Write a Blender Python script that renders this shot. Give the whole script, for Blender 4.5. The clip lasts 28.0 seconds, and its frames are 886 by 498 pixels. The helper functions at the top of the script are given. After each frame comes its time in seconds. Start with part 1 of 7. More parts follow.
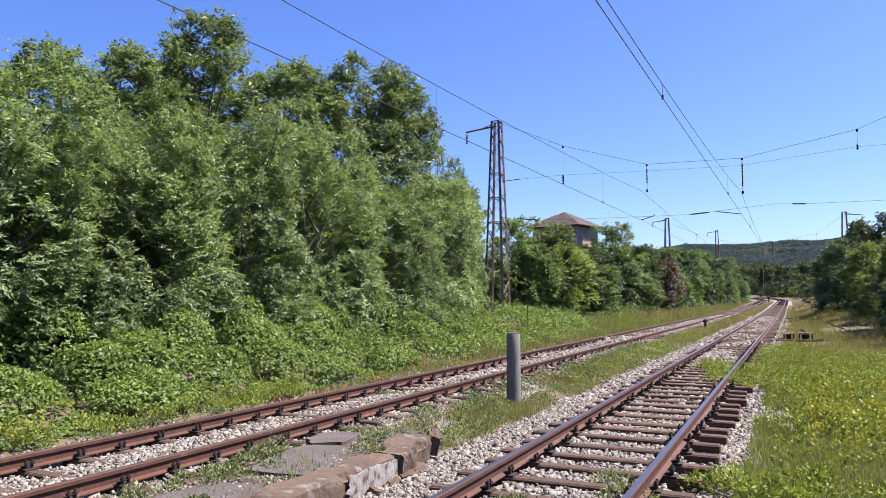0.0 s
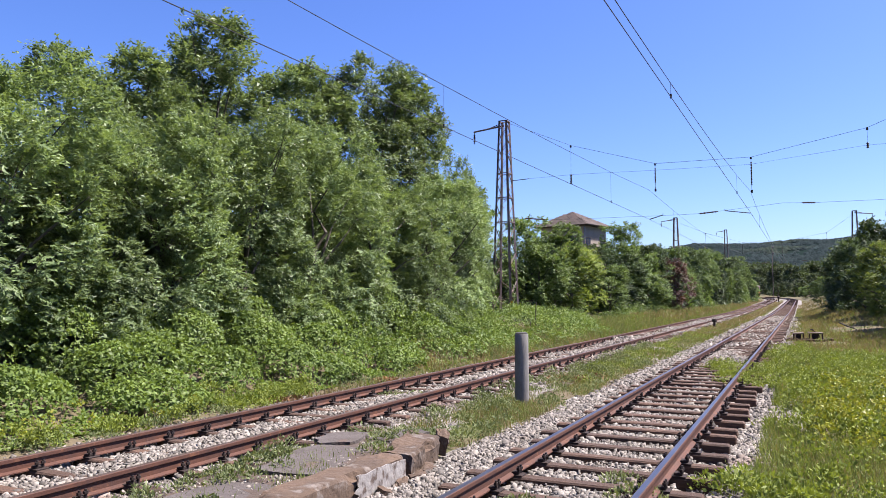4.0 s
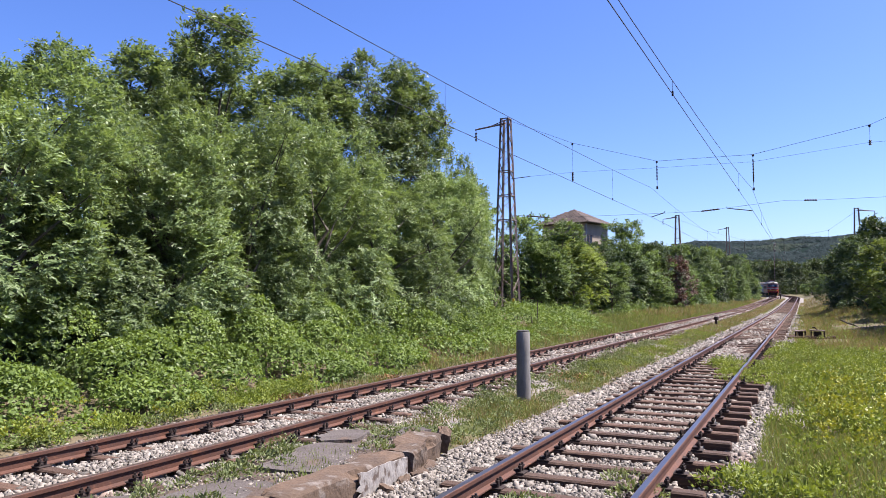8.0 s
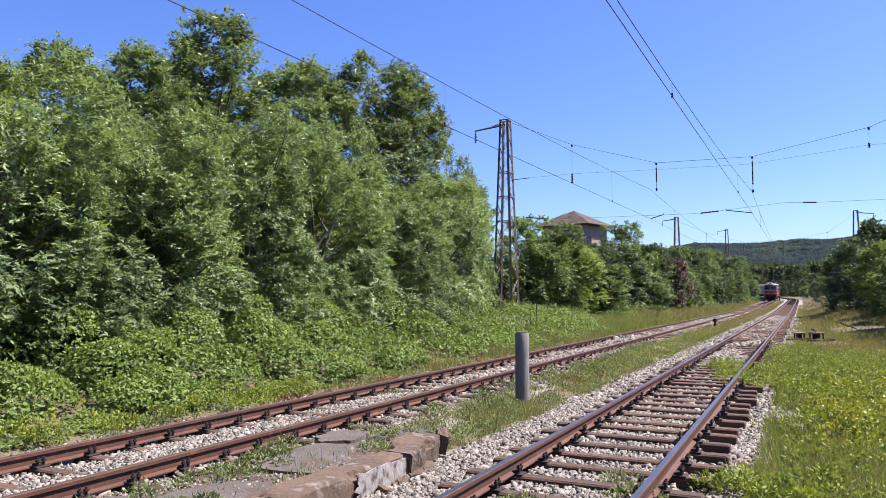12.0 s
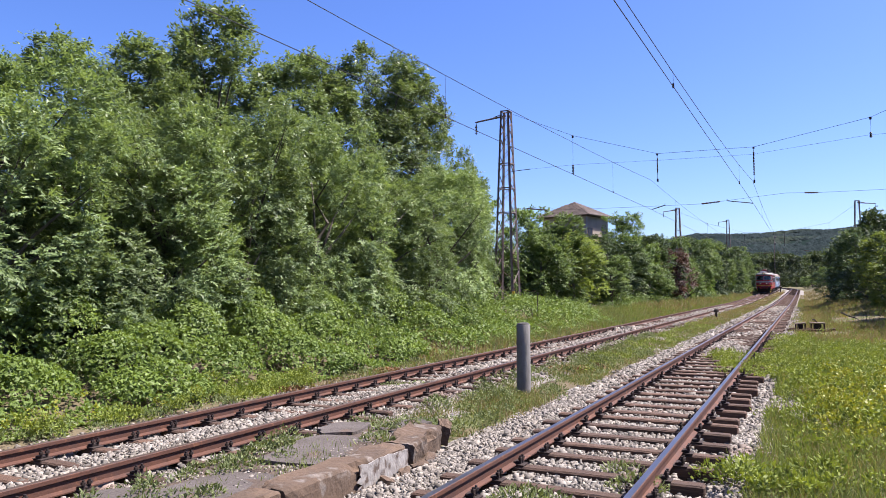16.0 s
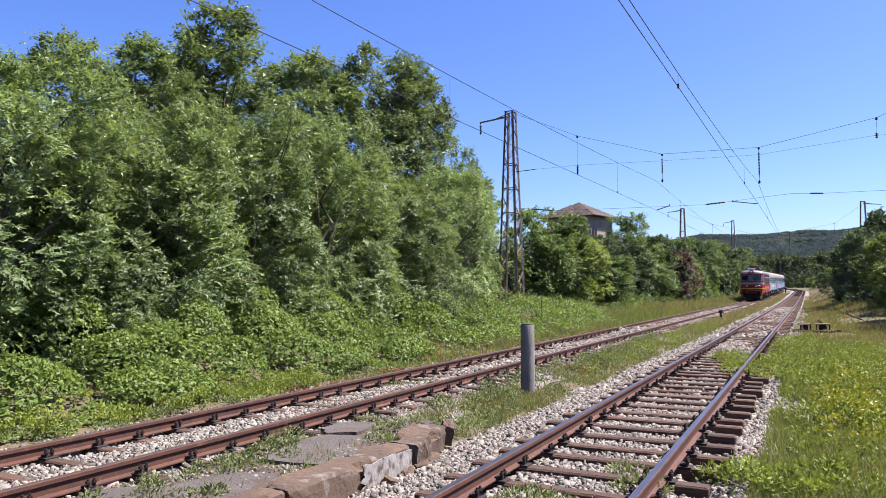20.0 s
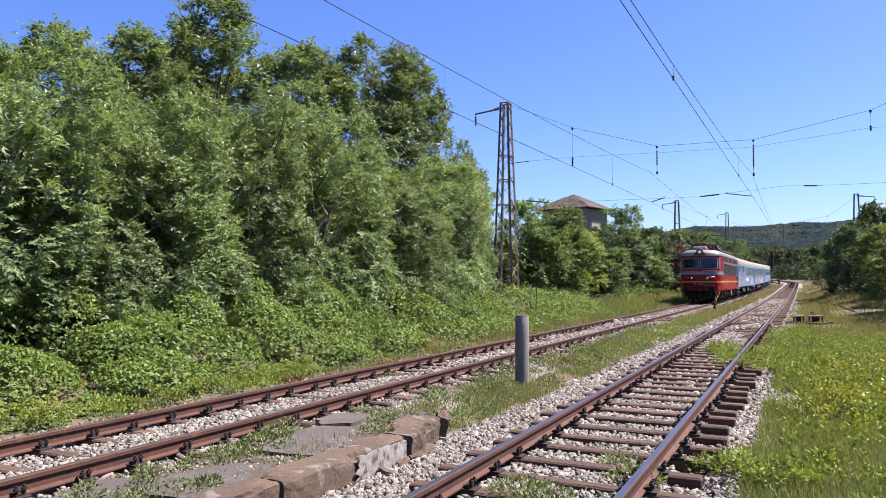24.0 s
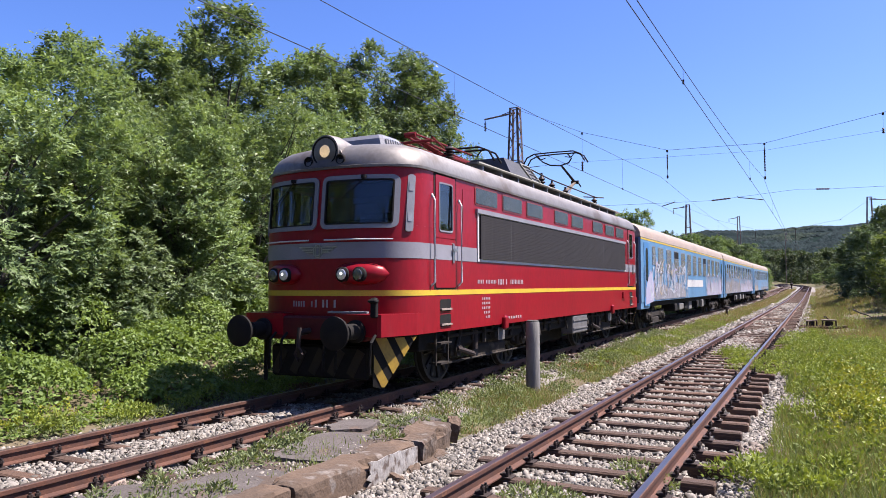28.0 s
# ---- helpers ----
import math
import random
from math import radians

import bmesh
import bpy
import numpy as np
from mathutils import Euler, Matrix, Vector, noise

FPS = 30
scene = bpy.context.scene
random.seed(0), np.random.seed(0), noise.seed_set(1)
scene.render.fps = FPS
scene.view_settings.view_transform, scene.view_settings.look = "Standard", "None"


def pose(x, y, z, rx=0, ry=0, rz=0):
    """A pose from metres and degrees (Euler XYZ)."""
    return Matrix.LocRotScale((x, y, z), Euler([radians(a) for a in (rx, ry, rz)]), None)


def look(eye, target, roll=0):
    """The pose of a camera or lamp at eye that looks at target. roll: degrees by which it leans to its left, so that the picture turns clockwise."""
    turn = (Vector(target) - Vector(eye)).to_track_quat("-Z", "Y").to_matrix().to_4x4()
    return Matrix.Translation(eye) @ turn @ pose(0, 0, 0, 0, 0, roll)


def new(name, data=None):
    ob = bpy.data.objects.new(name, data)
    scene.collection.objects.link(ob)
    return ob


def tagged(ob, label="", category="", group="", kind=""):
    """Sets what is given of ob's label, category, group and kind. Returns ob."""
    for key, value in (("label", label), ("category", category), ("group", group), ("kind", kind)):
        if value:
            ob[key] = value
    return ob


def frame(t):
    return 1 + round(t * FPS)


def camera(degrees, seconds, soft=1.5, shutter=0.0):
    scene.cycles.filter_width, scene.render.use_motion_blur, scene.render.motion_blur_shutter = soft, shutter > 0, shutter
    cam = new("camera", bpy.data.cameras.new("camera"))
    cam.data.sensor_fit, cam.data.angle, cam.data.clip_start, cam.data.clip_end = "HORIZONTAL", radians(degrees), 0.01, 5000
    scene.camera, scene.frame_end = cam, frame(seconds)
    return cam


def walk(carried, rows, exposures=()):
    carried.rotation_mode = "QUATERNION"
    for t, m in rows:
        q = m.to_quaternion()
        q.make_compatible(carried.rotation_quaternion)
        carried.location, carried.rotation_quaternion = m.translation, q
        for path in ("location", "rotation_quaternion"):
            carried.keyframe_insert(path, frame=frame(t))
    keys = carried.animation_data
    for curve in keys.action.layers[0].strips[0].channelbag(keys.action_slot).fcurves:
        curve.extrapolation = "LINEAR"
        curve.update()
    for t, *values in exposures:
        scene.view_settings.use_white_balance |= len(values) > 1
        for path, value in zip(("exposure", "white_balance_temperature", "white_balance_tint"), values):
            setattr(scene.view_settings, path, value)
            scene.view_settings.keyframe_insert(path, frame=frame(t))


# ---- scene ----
cam = camera(62.5, 28.0, soft=0.75)
# seconds, turn to the left of the track, tilt up, lean
PATH = [
    (0, 25.507, 3.838, 0.002), (0.5, 25.440, 3.988, -0.033), (1, 25.332, 4.011, -0.095), (1.5, 25.297, 4.064, -0.058), (2, 25.473, 4.021, 0.039),
    (2.5, 26.104, 3.827, 0.031), (3, 26.183, 3.759, -0.047), (3.5, 26.192, 3.819, -0.061), (5.5, 25.855, 3.808, -0.173), (6, 26.126, 3.683, -0.162),
    (6.5, 26.243, 3.626, -0.011), (7, 26.298, 3.530, -0.061), (7.5, 26.306, 3.603, -0.096), (8, 26.248, 3.663, -0.119), (8.5, 26.177, 3.704, -0.110),
    (9, 26.121, 3.689, -0.039), (9.5, 26.120, 3.680, 0.018), (10, 25.976, 3.742, 0.044), (10.5, 26.181, 3.810, 0.016), (11, 26.245, 3.764, -0.000),
    (11.5, 26.240, 3.696, -0.011), (12, 26.188, 3.749, 0.055), (12.5, 26.238, 3.624, 0.022), (14.5, 26.997, 2.963, 0.149), (15, 26.785, 2.773, 0.147),
    (15.5, 26.307, 2.798, -0.063), (16, 26.268, 3.094, -0.149), (16.5, 26.413, 3.225, -0.277), (17, 27.023, 3.352, -0.073), (17.5, 27.517, 3.456, -0.171),
    (18, 27.482, 3.448, -0.157), (18.5, 27.117, 3.393, -0.169), (19, 27.022, 3.247, -0.081), (19.5, 26.924, 3.133, -0.017), (20, 26.602, 3.113, -0.037),
    (20.5, 26.459, 3.024, -0.112), (21, 26.331, 2.975, -0.078), (21.5, 26.288, 2.917, 0.034), (23.5, 26.115, 2.501, 0.067), (24, 26.194, 2.455, 0.034),
    (24.5, 26.150, 2.465, -0.070), (25, 26.055, 2.516, -0.085), (25.5, 26.170, 2.557, -0.012), (26, 26.361, 2.576, -0.027), (26.5, 26.538, 2.725, -0.157),
    (27, 26.679, 2.793, -0.061), (27.5, 26.913, 2.857, -0.139), (28, 26.988, 2.890, -0.209),
]
EYE = (0.0, 0.0, 1.72)
walk(cam, [(t, pose(*EYE, 90 + tilt, 0, turn) @ pose(0, 0, 0, 0, 0, lean)) for t, turn, tilt, lean in PATH],
     exposures=[(0, 1.6, 6500, 18), (28, 1.6, 6500, 18)])

# ---- daylight ----
SUN_EL, SUN_AZ = 59.0, 60.0          # degrees; azimuth clockwise from the track's far direction
world = bpy.data.worlds.new("sky")
scene.world = world
world.use_nodes = True
wn = world.node_tree
sky = wn.nodes.new("ShaderNodeTexSky")
sky.sky_type, sky.sun_disc = "NISHITA", False
sky.sun_elevation, sky.sun_rotation = radians(SUN_EL), radians(SUN_AZ)
sky.air_density, sky.dust_density, sky.ozone_density = 1.0, 1.0, 10.0
sky.altitude = 0
wn.nodes["Background"].inputs["Strength"].default_value = 0.076
deep = wn.nodes.new("ShaderNodeHueSaturation")       # a deep, clear summer sky
deep.inputs["Hue"].default_value, deep.inputs["Saturation"].default_value = 0.513, 1.1
wn.links.new(sky.outputs["Color"], deep.inputs["Color"])
wn.links.new(deep.outputs["Color"], wn.nodes["Background"].inputs["Color"])
sun = new("sun", bpy.data.lights.new("sun", "SUN"))
sun.data.energy, sun.data.angle, sun.data.color = 5.0, radians(0.53), (1.0, 0.955, 0.88)
_el, _az = radians(SUN_EL), radians(SUN_AZ)
sun.matrix_world = look((math.sin(_az) * math.cos(_el) * 60, math.cos(_az) * math.cos(_el) * 60, math.sin(_el) * 60), (0, 0, 0))

# ---- materials ----
MATS = {}


def mat(name, base, rough=0.7, metal=0.0, second=None, scale=6.0, amount=0.5, fine=60.0, bump=0.2, bump_at=40.0,
        rand=0.0, island=0.0, third=None, third_scale=1.2, third_at=0.62, coat=0.0, spec=0.5, emit=0.0, stretch=(1, 1, 1)):
    """A surface with broad stains, fine grain and relief, in metres of the thing's own space."""
    if name in MATS:
        return MATS[name]
    m = bpy.data.materials.new(name)
    m.use_nodes = True
    n, l = m.node_tree.nodes, m.node_tree.links
    b = n["Principled BSDF"]
    tc = n.new("ShaderNodeTexCoord")
    mp = n.new("ShaderNodeMapping")
    mp.inputs["Scale"].default_value = stretch
    l.new(tc.outputs["Object"], mp.inputs["Vector"])
    col = n.new("ShaderNodeRGB")
    col.outputs[0].default_value = (*base, 1)
    out = col.outputs[0]

    def noise_tex(s, detail=4.0):
        t = n.new("ShaderNodeTexNoise")
        t.inputs["Scale"].default_value, t.inputs["Detail"].default_value = s, detail
        l.new(mp.outputs["Vector"], t.inputs["Vector"])
        return t.outputs["Fac"]

    def ramp(fac, a, z):
        r = n.new("ShaderNodeMapRange")
        r.inputs["From Min"].default_value, r.inputs["From Max"].default_value = a, z
        l.new(fac, r.inputs["Value"])
        return r.outputs["Result"]

    def mix(fac, a, z, blend="MIX"):
        x = n.new("ShaderNodeMix")
        x.data_type, x.blend_type = "RGBA", blend
        if isinstance(fac, float):
            x.inputs["Factor"].default_value = fac
        else:
            l.new(fac, x.inputs["Factor"])
        l.new(a, x.inputs["A"])
        if isinstance(z, tuple):
            x.inputs["B"].default_value = (*z, 1)
        else:
            l.new(z, x.inputs["B"])
        return x.outputs["Result"]

    second = second or tuple(c * 0.75 for c in base)
    out = mix(ramp(noise_tex(scale), 0.5 - 0.25 * (1.2 - amount), 0.5 + 0.25 * (1.2 - amount) + 0.1), out, second)
    if third:
        out = mix(ramp(noise_tex(third_scale), third_at, third_at + 0.08), out, third)
    grain = n.new("ShaderNodeMapRange")
    grain.inputs["To Min"].default_value, grain.inputs["To Max"].default_value = 0.72, 1.28
    l.new(noise_tex(fine, 3.0), grain.inputs["Value"])
    hs = n.new("ShaderNodeHueSaturation")
    l.new(out, hs.inputs["Color"])
    l.new(grain.outputs["Result"], hs.inputs["Value"])
    out = hs.outputs["Color"]
    for spread, node, socket in ((rand, "ShaderNodeObjectInfo", "Random"), (island, "ShaderNodeNewGeometry", "Random Per Island")):
        if spread:
            src = n.new(node)
            r = n.new("ShaderNodeMapRange")
            r.inputs["To Min"].default_value, r.inputs["To Max"].default_value = 1 - spread, 1 + spread
            l.new(src.outputs[socket], r.inputs["Value"])
            h2 = n.new("ShaderNodeHueSaturation")
            l.new(out, h2.inputs["Color"])
            l.new(r.outputs["Result"], h2.inputs["Value"])
            out = h2.outputs["Color"]
    l.new(out, b.inputs["Base Color"])
    b.inputs["Roughness"].default_value, b.inputs["Metallic"].default_value = rough, metal
    b.inputs["Specular IOR Level"].default_value = spec
    b.inputs["Coat Weight"].default_value = coat
    if emit:
        l.new(out, b.inputs["Emission Color"])
        b.inputs["Emission Strength"].default_value = emit
    if bump:
        bp = n.new("ShaderNodeBump")
        bp.inputs["Strength"].default_value, bp.inputs["Distance"].default_value = bump, 0.02
        l.new(noise_tex(bump_at, 5.0), bp.inputs["Height"])
        l.new(bp.outputs["Normal"], b.inputs["Normal"])
    MATS[name] = m
    return m


def leaf_mat(name, light, dark, through_light=0.35, spread=0.35, patch=0.6, gloss=0.45):
    m = bpy.data.materials.new(name)
    m.use_nodes = True
    n, l = m.node_tree.nodes, m.node_tree.links
    b = n["Principled BSDF"]
    geo, tc = n.new("ShaderNodeNewGeometry"), n.new("ShaderNodeTexCoord")
    no = n.new("ShaderNodeTexNoise")
    no.inputs["Scale"].default_value, no.inputs["Detail"].default_value = patch, 3.0
    l.new(tc.outputs["Object"], no.inputs["Vector"])
    add = n.new("ShaderNodeMath")
    add.operation = "MULTIPLY_ADD"
    add.inputs[1].default_value = spread
    l.new(geo.outputs["Random Per Island"], add.inputs[0])
    sh = n.new("ShaderNodeMapRange")
    sh.inputs["From Min"].default_value, sh.inputs["From Max"].default_value = 0.3, 0.7
    sh.inputs["To Max"].default_value = 1 - spread
    l.new(no.outputs["Fac"], sh.inputs["Value"])
    l.new(sh.outputs["Result"], add.inputs[2])
    mx = n.new("ShaderNodeMix")
    mx.data_type = "RGBA"
    mx.inputs["A"].default_value, mx.inputs["B"].default_value = (*dark, 1), (*light, 1)
    l.new(add.outputs[0], mx.inputs["Factor"])
    info = n.new("ShaderNodeObjectInfo")
    vr = n.new("ShaderNodeMapRange")
    vr.inputs["To Min"].default_value, vr.inputs["To Max"].default_value = 0.76, 1.24
    l.new(info.outputs["Random"], vr.inputs["Value"])
    hs = n.new("ShaderNodeHueSaturation")
    l.new(mx.outputs["Result"], hs.inputs["Color"])
    l.new(vr.outputs["Result"], hs.inputs["Value"])
    l.new(hs.outputs["Color"], b.inputs["Base Color"])
    b.inputs["Roughness"].default_value, b.inputs["Specular IOR Level"].default_value = gloss, 0.25
    tr = n.new("ShaderNodeBsdfTranslucent")
    warm = n.new("ShaderNodeMix")
    warm.data_type, warm.blend_type = "RGBA", "MULTIPLY"
    warm.inputs["Factor"].default_value, warm.inputs["B"].default_value = 1.0, (1.22, 1.2, 0.55, 1)
    l.new(hs.outputs["Color"], warm.inputs["A"])
    l.new(warm.outputs["Result"], tr.inputs["Color"])
    ms = n.new("ShaderNodeMixShader")
    ms.inputs["Fac"].default_value = through_light
    l.new(b.outputs["BSDF"], ms.inputs[1])
    l.new(tr.outputs["BSDF"], ms.inputs[2])
    l.new(ms.outputs["Shader"], n["Material Output"].inputs["Surface"])
    MATS[name] = m
    return m


def glass_mat(name, tint, rough=0.04):
    """Tinted window glass."""
    m = bpy.data.materials.new(name)
    m.use_nodes = True
    n, l = m.node_tree.nodes, m.node_tree.links
    b = n["Principled BSDF"]
    b.inputs["Base Color"].default_value = (*tint, 1)
    b.inputs["Roughness"].default_value = rough
    b.inputs["IOR"].default_value = 1.5
    b.inputs["Transmission Weight"].default_value = 1.0
    MATS[name] = m
    return m


RUST = mat("rusty_steel", (0.086, 0.033, 0.0185), 0.75, 0.25, second=(0.047, 0.0218, 0.0165), scale=5, fine=90, third=(0.1253, 0.0531, 0.0278), third_scale=9)
RUST_DARK = mat("dark_rusty_iron", (0.0278, 0.0165, 0.013), 0.8, 0.3, second=(0.0174, 0.0122, 0.0113), scale=12)
WORN = mat("worn_rail_steel", (0.1688, 0.1627, 0.1818), 0.33, 0.85, second=(0.1253, 0.1061, 0.1061), scale=3, bump=0.05, stretch=(6, 0.4, 1))
DULL = mat("dull_rail_steel", (0.1192, 0.0844, 0.0722), 0.5, 0.6, second=(0.0818, 0.0505, 0.0374), scale=3, bump=0.05, stretch=(6, 0.4, 1))
SLEEPER = mat("weathered_sleeper_wood", (0.0827, 0.0435, 0.0261), 0.9, second=(0.0391, 0.0226, 0.0157), scale=4, fine=45, rand=0.35,
              third=(0.1087, 0.0653, 0.0452), third_scale=3, bump=0.6, bump_at=14, stretch=(1, 9, 9))
STONE = mat("limestone_ballast", (0.172, 0.155, 0.136), 0.92, second=(0.135, 0.117, 0.098), scale=3, island=0.55, fine=150, third=(0.14, 0.1, 0.08), third_scale=0.7)
BED = mat("ballast_bed", (0.195, 0.177, 0.158), 0.95, second=(0.0879, 0.0748, 0.0626), scale=16, fine=40, bump=1.0, bump_at=22, third=(0.094, 0.0687, 0.047), third_scale=0.5, third_at=0.56)
KERB = mat("weathered_brown_kerb_stone", (0.084, 0.053, 0.033), 0.92, second=(0.042, 0.028, 0.019), scale=2.6, fine=45, bump=1.0, bump_at=14, rand=0.12, third=(0.115, 0.095, 0.08), third_scale=5, third_at=0.6)
SOIL = mat("gritty_platform_soil", (0.07, 0.048, 0.035), 0.95, second=(0.045, 0.031, 0.023), scale=3, fine=60, bump=1.0, bump_at=20, third=(0.1061, 0.0879, 0.0748), third_scale=2.0)
SLAB = mat("old_platform_paving", (0.074, 0.062, 0.057), 0.93, second=(0.0418, 0.0331, 0.0278), scale=2.5, fine=60, bump=1.0, bump_at=22, rand=0.18, third=(0.087, 0.0539, 0.0374), third_scale=1.5)
CONCRETE = mat("grey_concrete_post", (0.174, 0.167, 0.1566), 0.9, second=(0.0957, 0.0896, 0.0827), scale=7, fine=110, bump=0.4, stretch=(1, 1, 0.3))
EARTH = mat("dry_grassy_earth", (0.115, 0.092, 0.06), 0.95, second=(0.085, 0.072, 0.042), scale=0.8, fine=9, spec=0.1, bump=0.9, bump_at=12,
            third=(0.07, 0.078, 0.03), third_scale=0.35, third_at=0.5)
MAST = mat("rust_stained_grey_mast_paint", (0.165, 0.135, 0.128), 0.65, 0.2, second=(0.09, 0.042, 0.032), scale=1.6, fine=30)
WIRE = mat("dark_overhead_wire", (0.0505, 0.047, 0.047), 0.5, 0.6, bump=0)
INSUL = mat("brown_glazed_insulator", (0.0191, 0.0113, 0.0104), 0.5, bump=0, spec=0.15)
BARK = mat("grey_brown_bark", (0.0687, 0.0566, 0.0435), 0.9, second=(0.0374, 0.0305, 0.0235), scale=5, fine=40, bump=0.9, bump_at=18, stretch=(1, 1, 0.25))
WILLOW = leaf_mat("willow_leaf", (0.215, 0.29, 0.122), (0.062, 0.096, 0.045), 0.37, gloss=0.45, spread=0.5)
ASH = leaf_mat("ash_leaf", (0.185, 0.25, 0.11), (0.052, 0.077, 0.037), 0.35, gloss=0.45, spread=0.5)
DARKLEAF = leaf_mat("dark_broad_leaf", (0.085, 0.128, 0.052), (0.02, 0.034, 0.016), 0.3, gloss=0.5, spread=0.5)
BRAMBLE = leaf_mat("bramble_leaf", (0.225, 0.315, 0.072), (0.075, 0.125, 0.032), 0.36, patch=0.9, gloss=0.5, spread=0.5)
VERGE = leaf_mat("verge_weed_leaf", (0.285, 0.345, 0.065), (0.1, 0.14, 0.028), 0.34, patch=1.2, gloss=0.6, spread=0.55)
LITTER = leaf_mat("dead_leaf", (0.26, 0.15, 0.075), (0.09, 0.05, 0.03), 0.2, patch=2.0, gloss=0.8)
SHRUB = leaf_mat("shrub_leaf", (0.16, 0.225, 0.072), (0.045, 0.078, 0.028), 0.36, gloss=0.5, spread=0.5)
# lime leaf, its colour lightened so the bushes look brightly sunlit
LIME_LIT = leaf_mat("sunlit_lime_leaf", (0.235, 0.295, 0.075), (0.08, 0.118, 0.033), 0.4, gloss=0.5, spread=0.5)
VALLEY = leaf_mat("valley_wood_leaf", (0.07, 0.098, 0.042), (0.024, 0.037, 0.018), 0.25, gloss=0.7, spread=0.5)
PURPLE = leaf_mat("purple_leaf", (0.1, 0.05, 0.038), (0.03, 0.016, 0.014), 0.2)
GRASS = leaf_mat("grass_blade", (0.225, 0.27, 0.085), (0.09, 0.118, 0.04), 0.35, patch=0.7, gloss=0.7, spread=0.6)
DRY = leaf_mat("dry_grass_blade", (0.29, 0.235, 0.13), (0.15, 0.115, 0.06), 0.35, patch=0.9, gloss=0.75)
WEED = leaf_mat("grey_green_weed", (0.171, 0.198, 0.088), (0.0435, 0.0626, 0.0218), 0.3, patch=1.5, gloss=0.6, spread=0.65)
YELLOW_FLOWER = leaf_mat("yellow_flower", (0.3, 0.3, 0.035), (0.17, 0.19, 0.03), 0.3)
# distance haze is mixed into these two base colours as a blue tint
FOREST_LEAF = mat("hazy_treetop", (0.0185, 0.0255, 0.0265), 0.95, second=(0.0135, 0.0205, 0.022), scale=0.012, fine=0.3, bump=0, island=0.3, third=(0.025, 0.033, 0.027), third_scale=0.008, third_at=0.6, spec=0.0)
FOREST = mat("hazy_forest", (0.0139, 0.0226, 0.02), 0.95, second=(0.0096, 0.0174, 0.0165), scale=0.012, fine=0.12, bump=0, spec=0.0)

BOARD = mat("weathered_board", (0.1392, 0.1044, 0.0827), 0.9, second=(0.0783, 0.0566, 0.0435), scale=4, fine=40, bump=0.6, bump_at=14, stretch=(1, 8, 8))

# loco and coaches
RED = mat("deep_red_loco_paint", (0.2, 0.0052, 0.0113), 0.33, second=(0.155, 0.0043, 0.0096), scale=1.3, fine=20, bump=0.04, bump_at=4, spec=0.22, third=(0.1653, 0.0139, 0.0174), third_scale=2.2, third_at=0.66, stretch=(1, 1, 0.4))
GREYBAND = mat("grey_band_paint", (0.1914, 0.187, 0.2088), 0.45, second=(0.1479, 0.1436, 0.161), scale=2, bump=0.04, spec=0.3)
FRAME = mat("dull_grey_window_frame", (0.165, 0.168, 0.19), 0.5, second=(0.14, 0.14, 0.155), scale=6, bump=0.04, spec=0.3)
YELLOW = mat("yellow_line_paint", (0.4698, 0.3132, 0.0191), 0.45, second=(0.3758, 0.2506, 0.0252), scale=3, bump=0.04)
GRIMY_YELLOW = mat("grimy_yellow_warning_paint", (0.33, 0.2, 0.018), 0.6, second=(0.2, 0.12, 0.018), scale=7, fine=30, bump=0.05)
SILVER = mat("silver_roof_paint", (0.2, 0.188, 0.178), 0.56, 0.6, second=(0.1479, 0.1305, 0.1175), scale=1.8, fine=15, bump=0.06, bump_at=6, third=(0.1131, 0.0914, 0.074), third_scale=0.9, third_at=0.56)
BLACK = mat("sooty_black_underframe", (0.0061, 0.0052, 0.0052), 0.85, 0.0, second=(0.0122, 0.0104, 0.0087), scale=6, spec=0.2)
DUSTY = mat("dusty_black_running_gear", (0.016, 0.013, 0.011), 0.85, 0.0, second=(0.03, 0.024, 0.019), scale=5, third=(0.06, 0.047, 0.036), third_scale=3, third_at=0.6, spec=0.2)
GRILLE = mat("dark_grey_louvre", (0.02, 0.0185, 0.019), 0.7, 0.0, second=(0.03, 0.027, 0.027), scale=3, stretch=(1, 5, 0.2), spec=0.1, third=(0.045, 0.042, 0.042), third_scale=2.2, third_at=0.62)
CHROME = mat("bare_metal", (0.3758, 0.3758, 0.3758), 0.3, 0.9, bump=0.03)
WHITE = mat("dirty_white_paint", (0.4263, 0.4263, 0.4263), 0.5, second=(0.3445, 0.3384, 0.3323), scale=5, bump=0.03)
PANTO_RED = mat("red_pantograph_paint", (0.14, 0.007, 0.01), 0.6, second=(0.07, 0.008, 0.008), scale=8, spec=0.2)
LETTER = mat("worn_white_lettering", (0.3, 0.27, 0.28), 0.6, second=(0.22, 0.17, 0.18), scale=9, bump=0)
CABIN = mat("cab_grey_green", (0.09, 0.1, 0.085), 0.8, bump=0)
PALECAB = mat("pale_cab_panel", (0.25, 0.24, 0.2), 0.8, bump=0)
# grimy beam red, darkened to hold the shade on the loco's front
SHADED_RED = mat("shaded_grimy_red_beam", (0.075, 0.006, 0.008), 0.6, second=(0.035, 0.006, 0.007), scale=4, fine=30, bump=0.1, spec=0.2)
CLEAR = glass_mat("tinted_cab_glass", (0.24, 0.27, 0.36), 0.0)
GLASS = mat("dark_cab_glass", (0.012, 0.016, 0.03), 0.05, second=(0.02, 0.024, 0.035), scale=1.5, bump=0, spec=0.08)
DARK = mat("dark_interior", (0.008, 0.008, 0.009), 0.9, bump=0, spec=0.1)
LENS = mat("unlit_lamp_glass", (0.2192, 0.2132, 0.2071), 0.1, second=(0.1757, 0.1688, 0.1627), bump=0, coat=1.0)
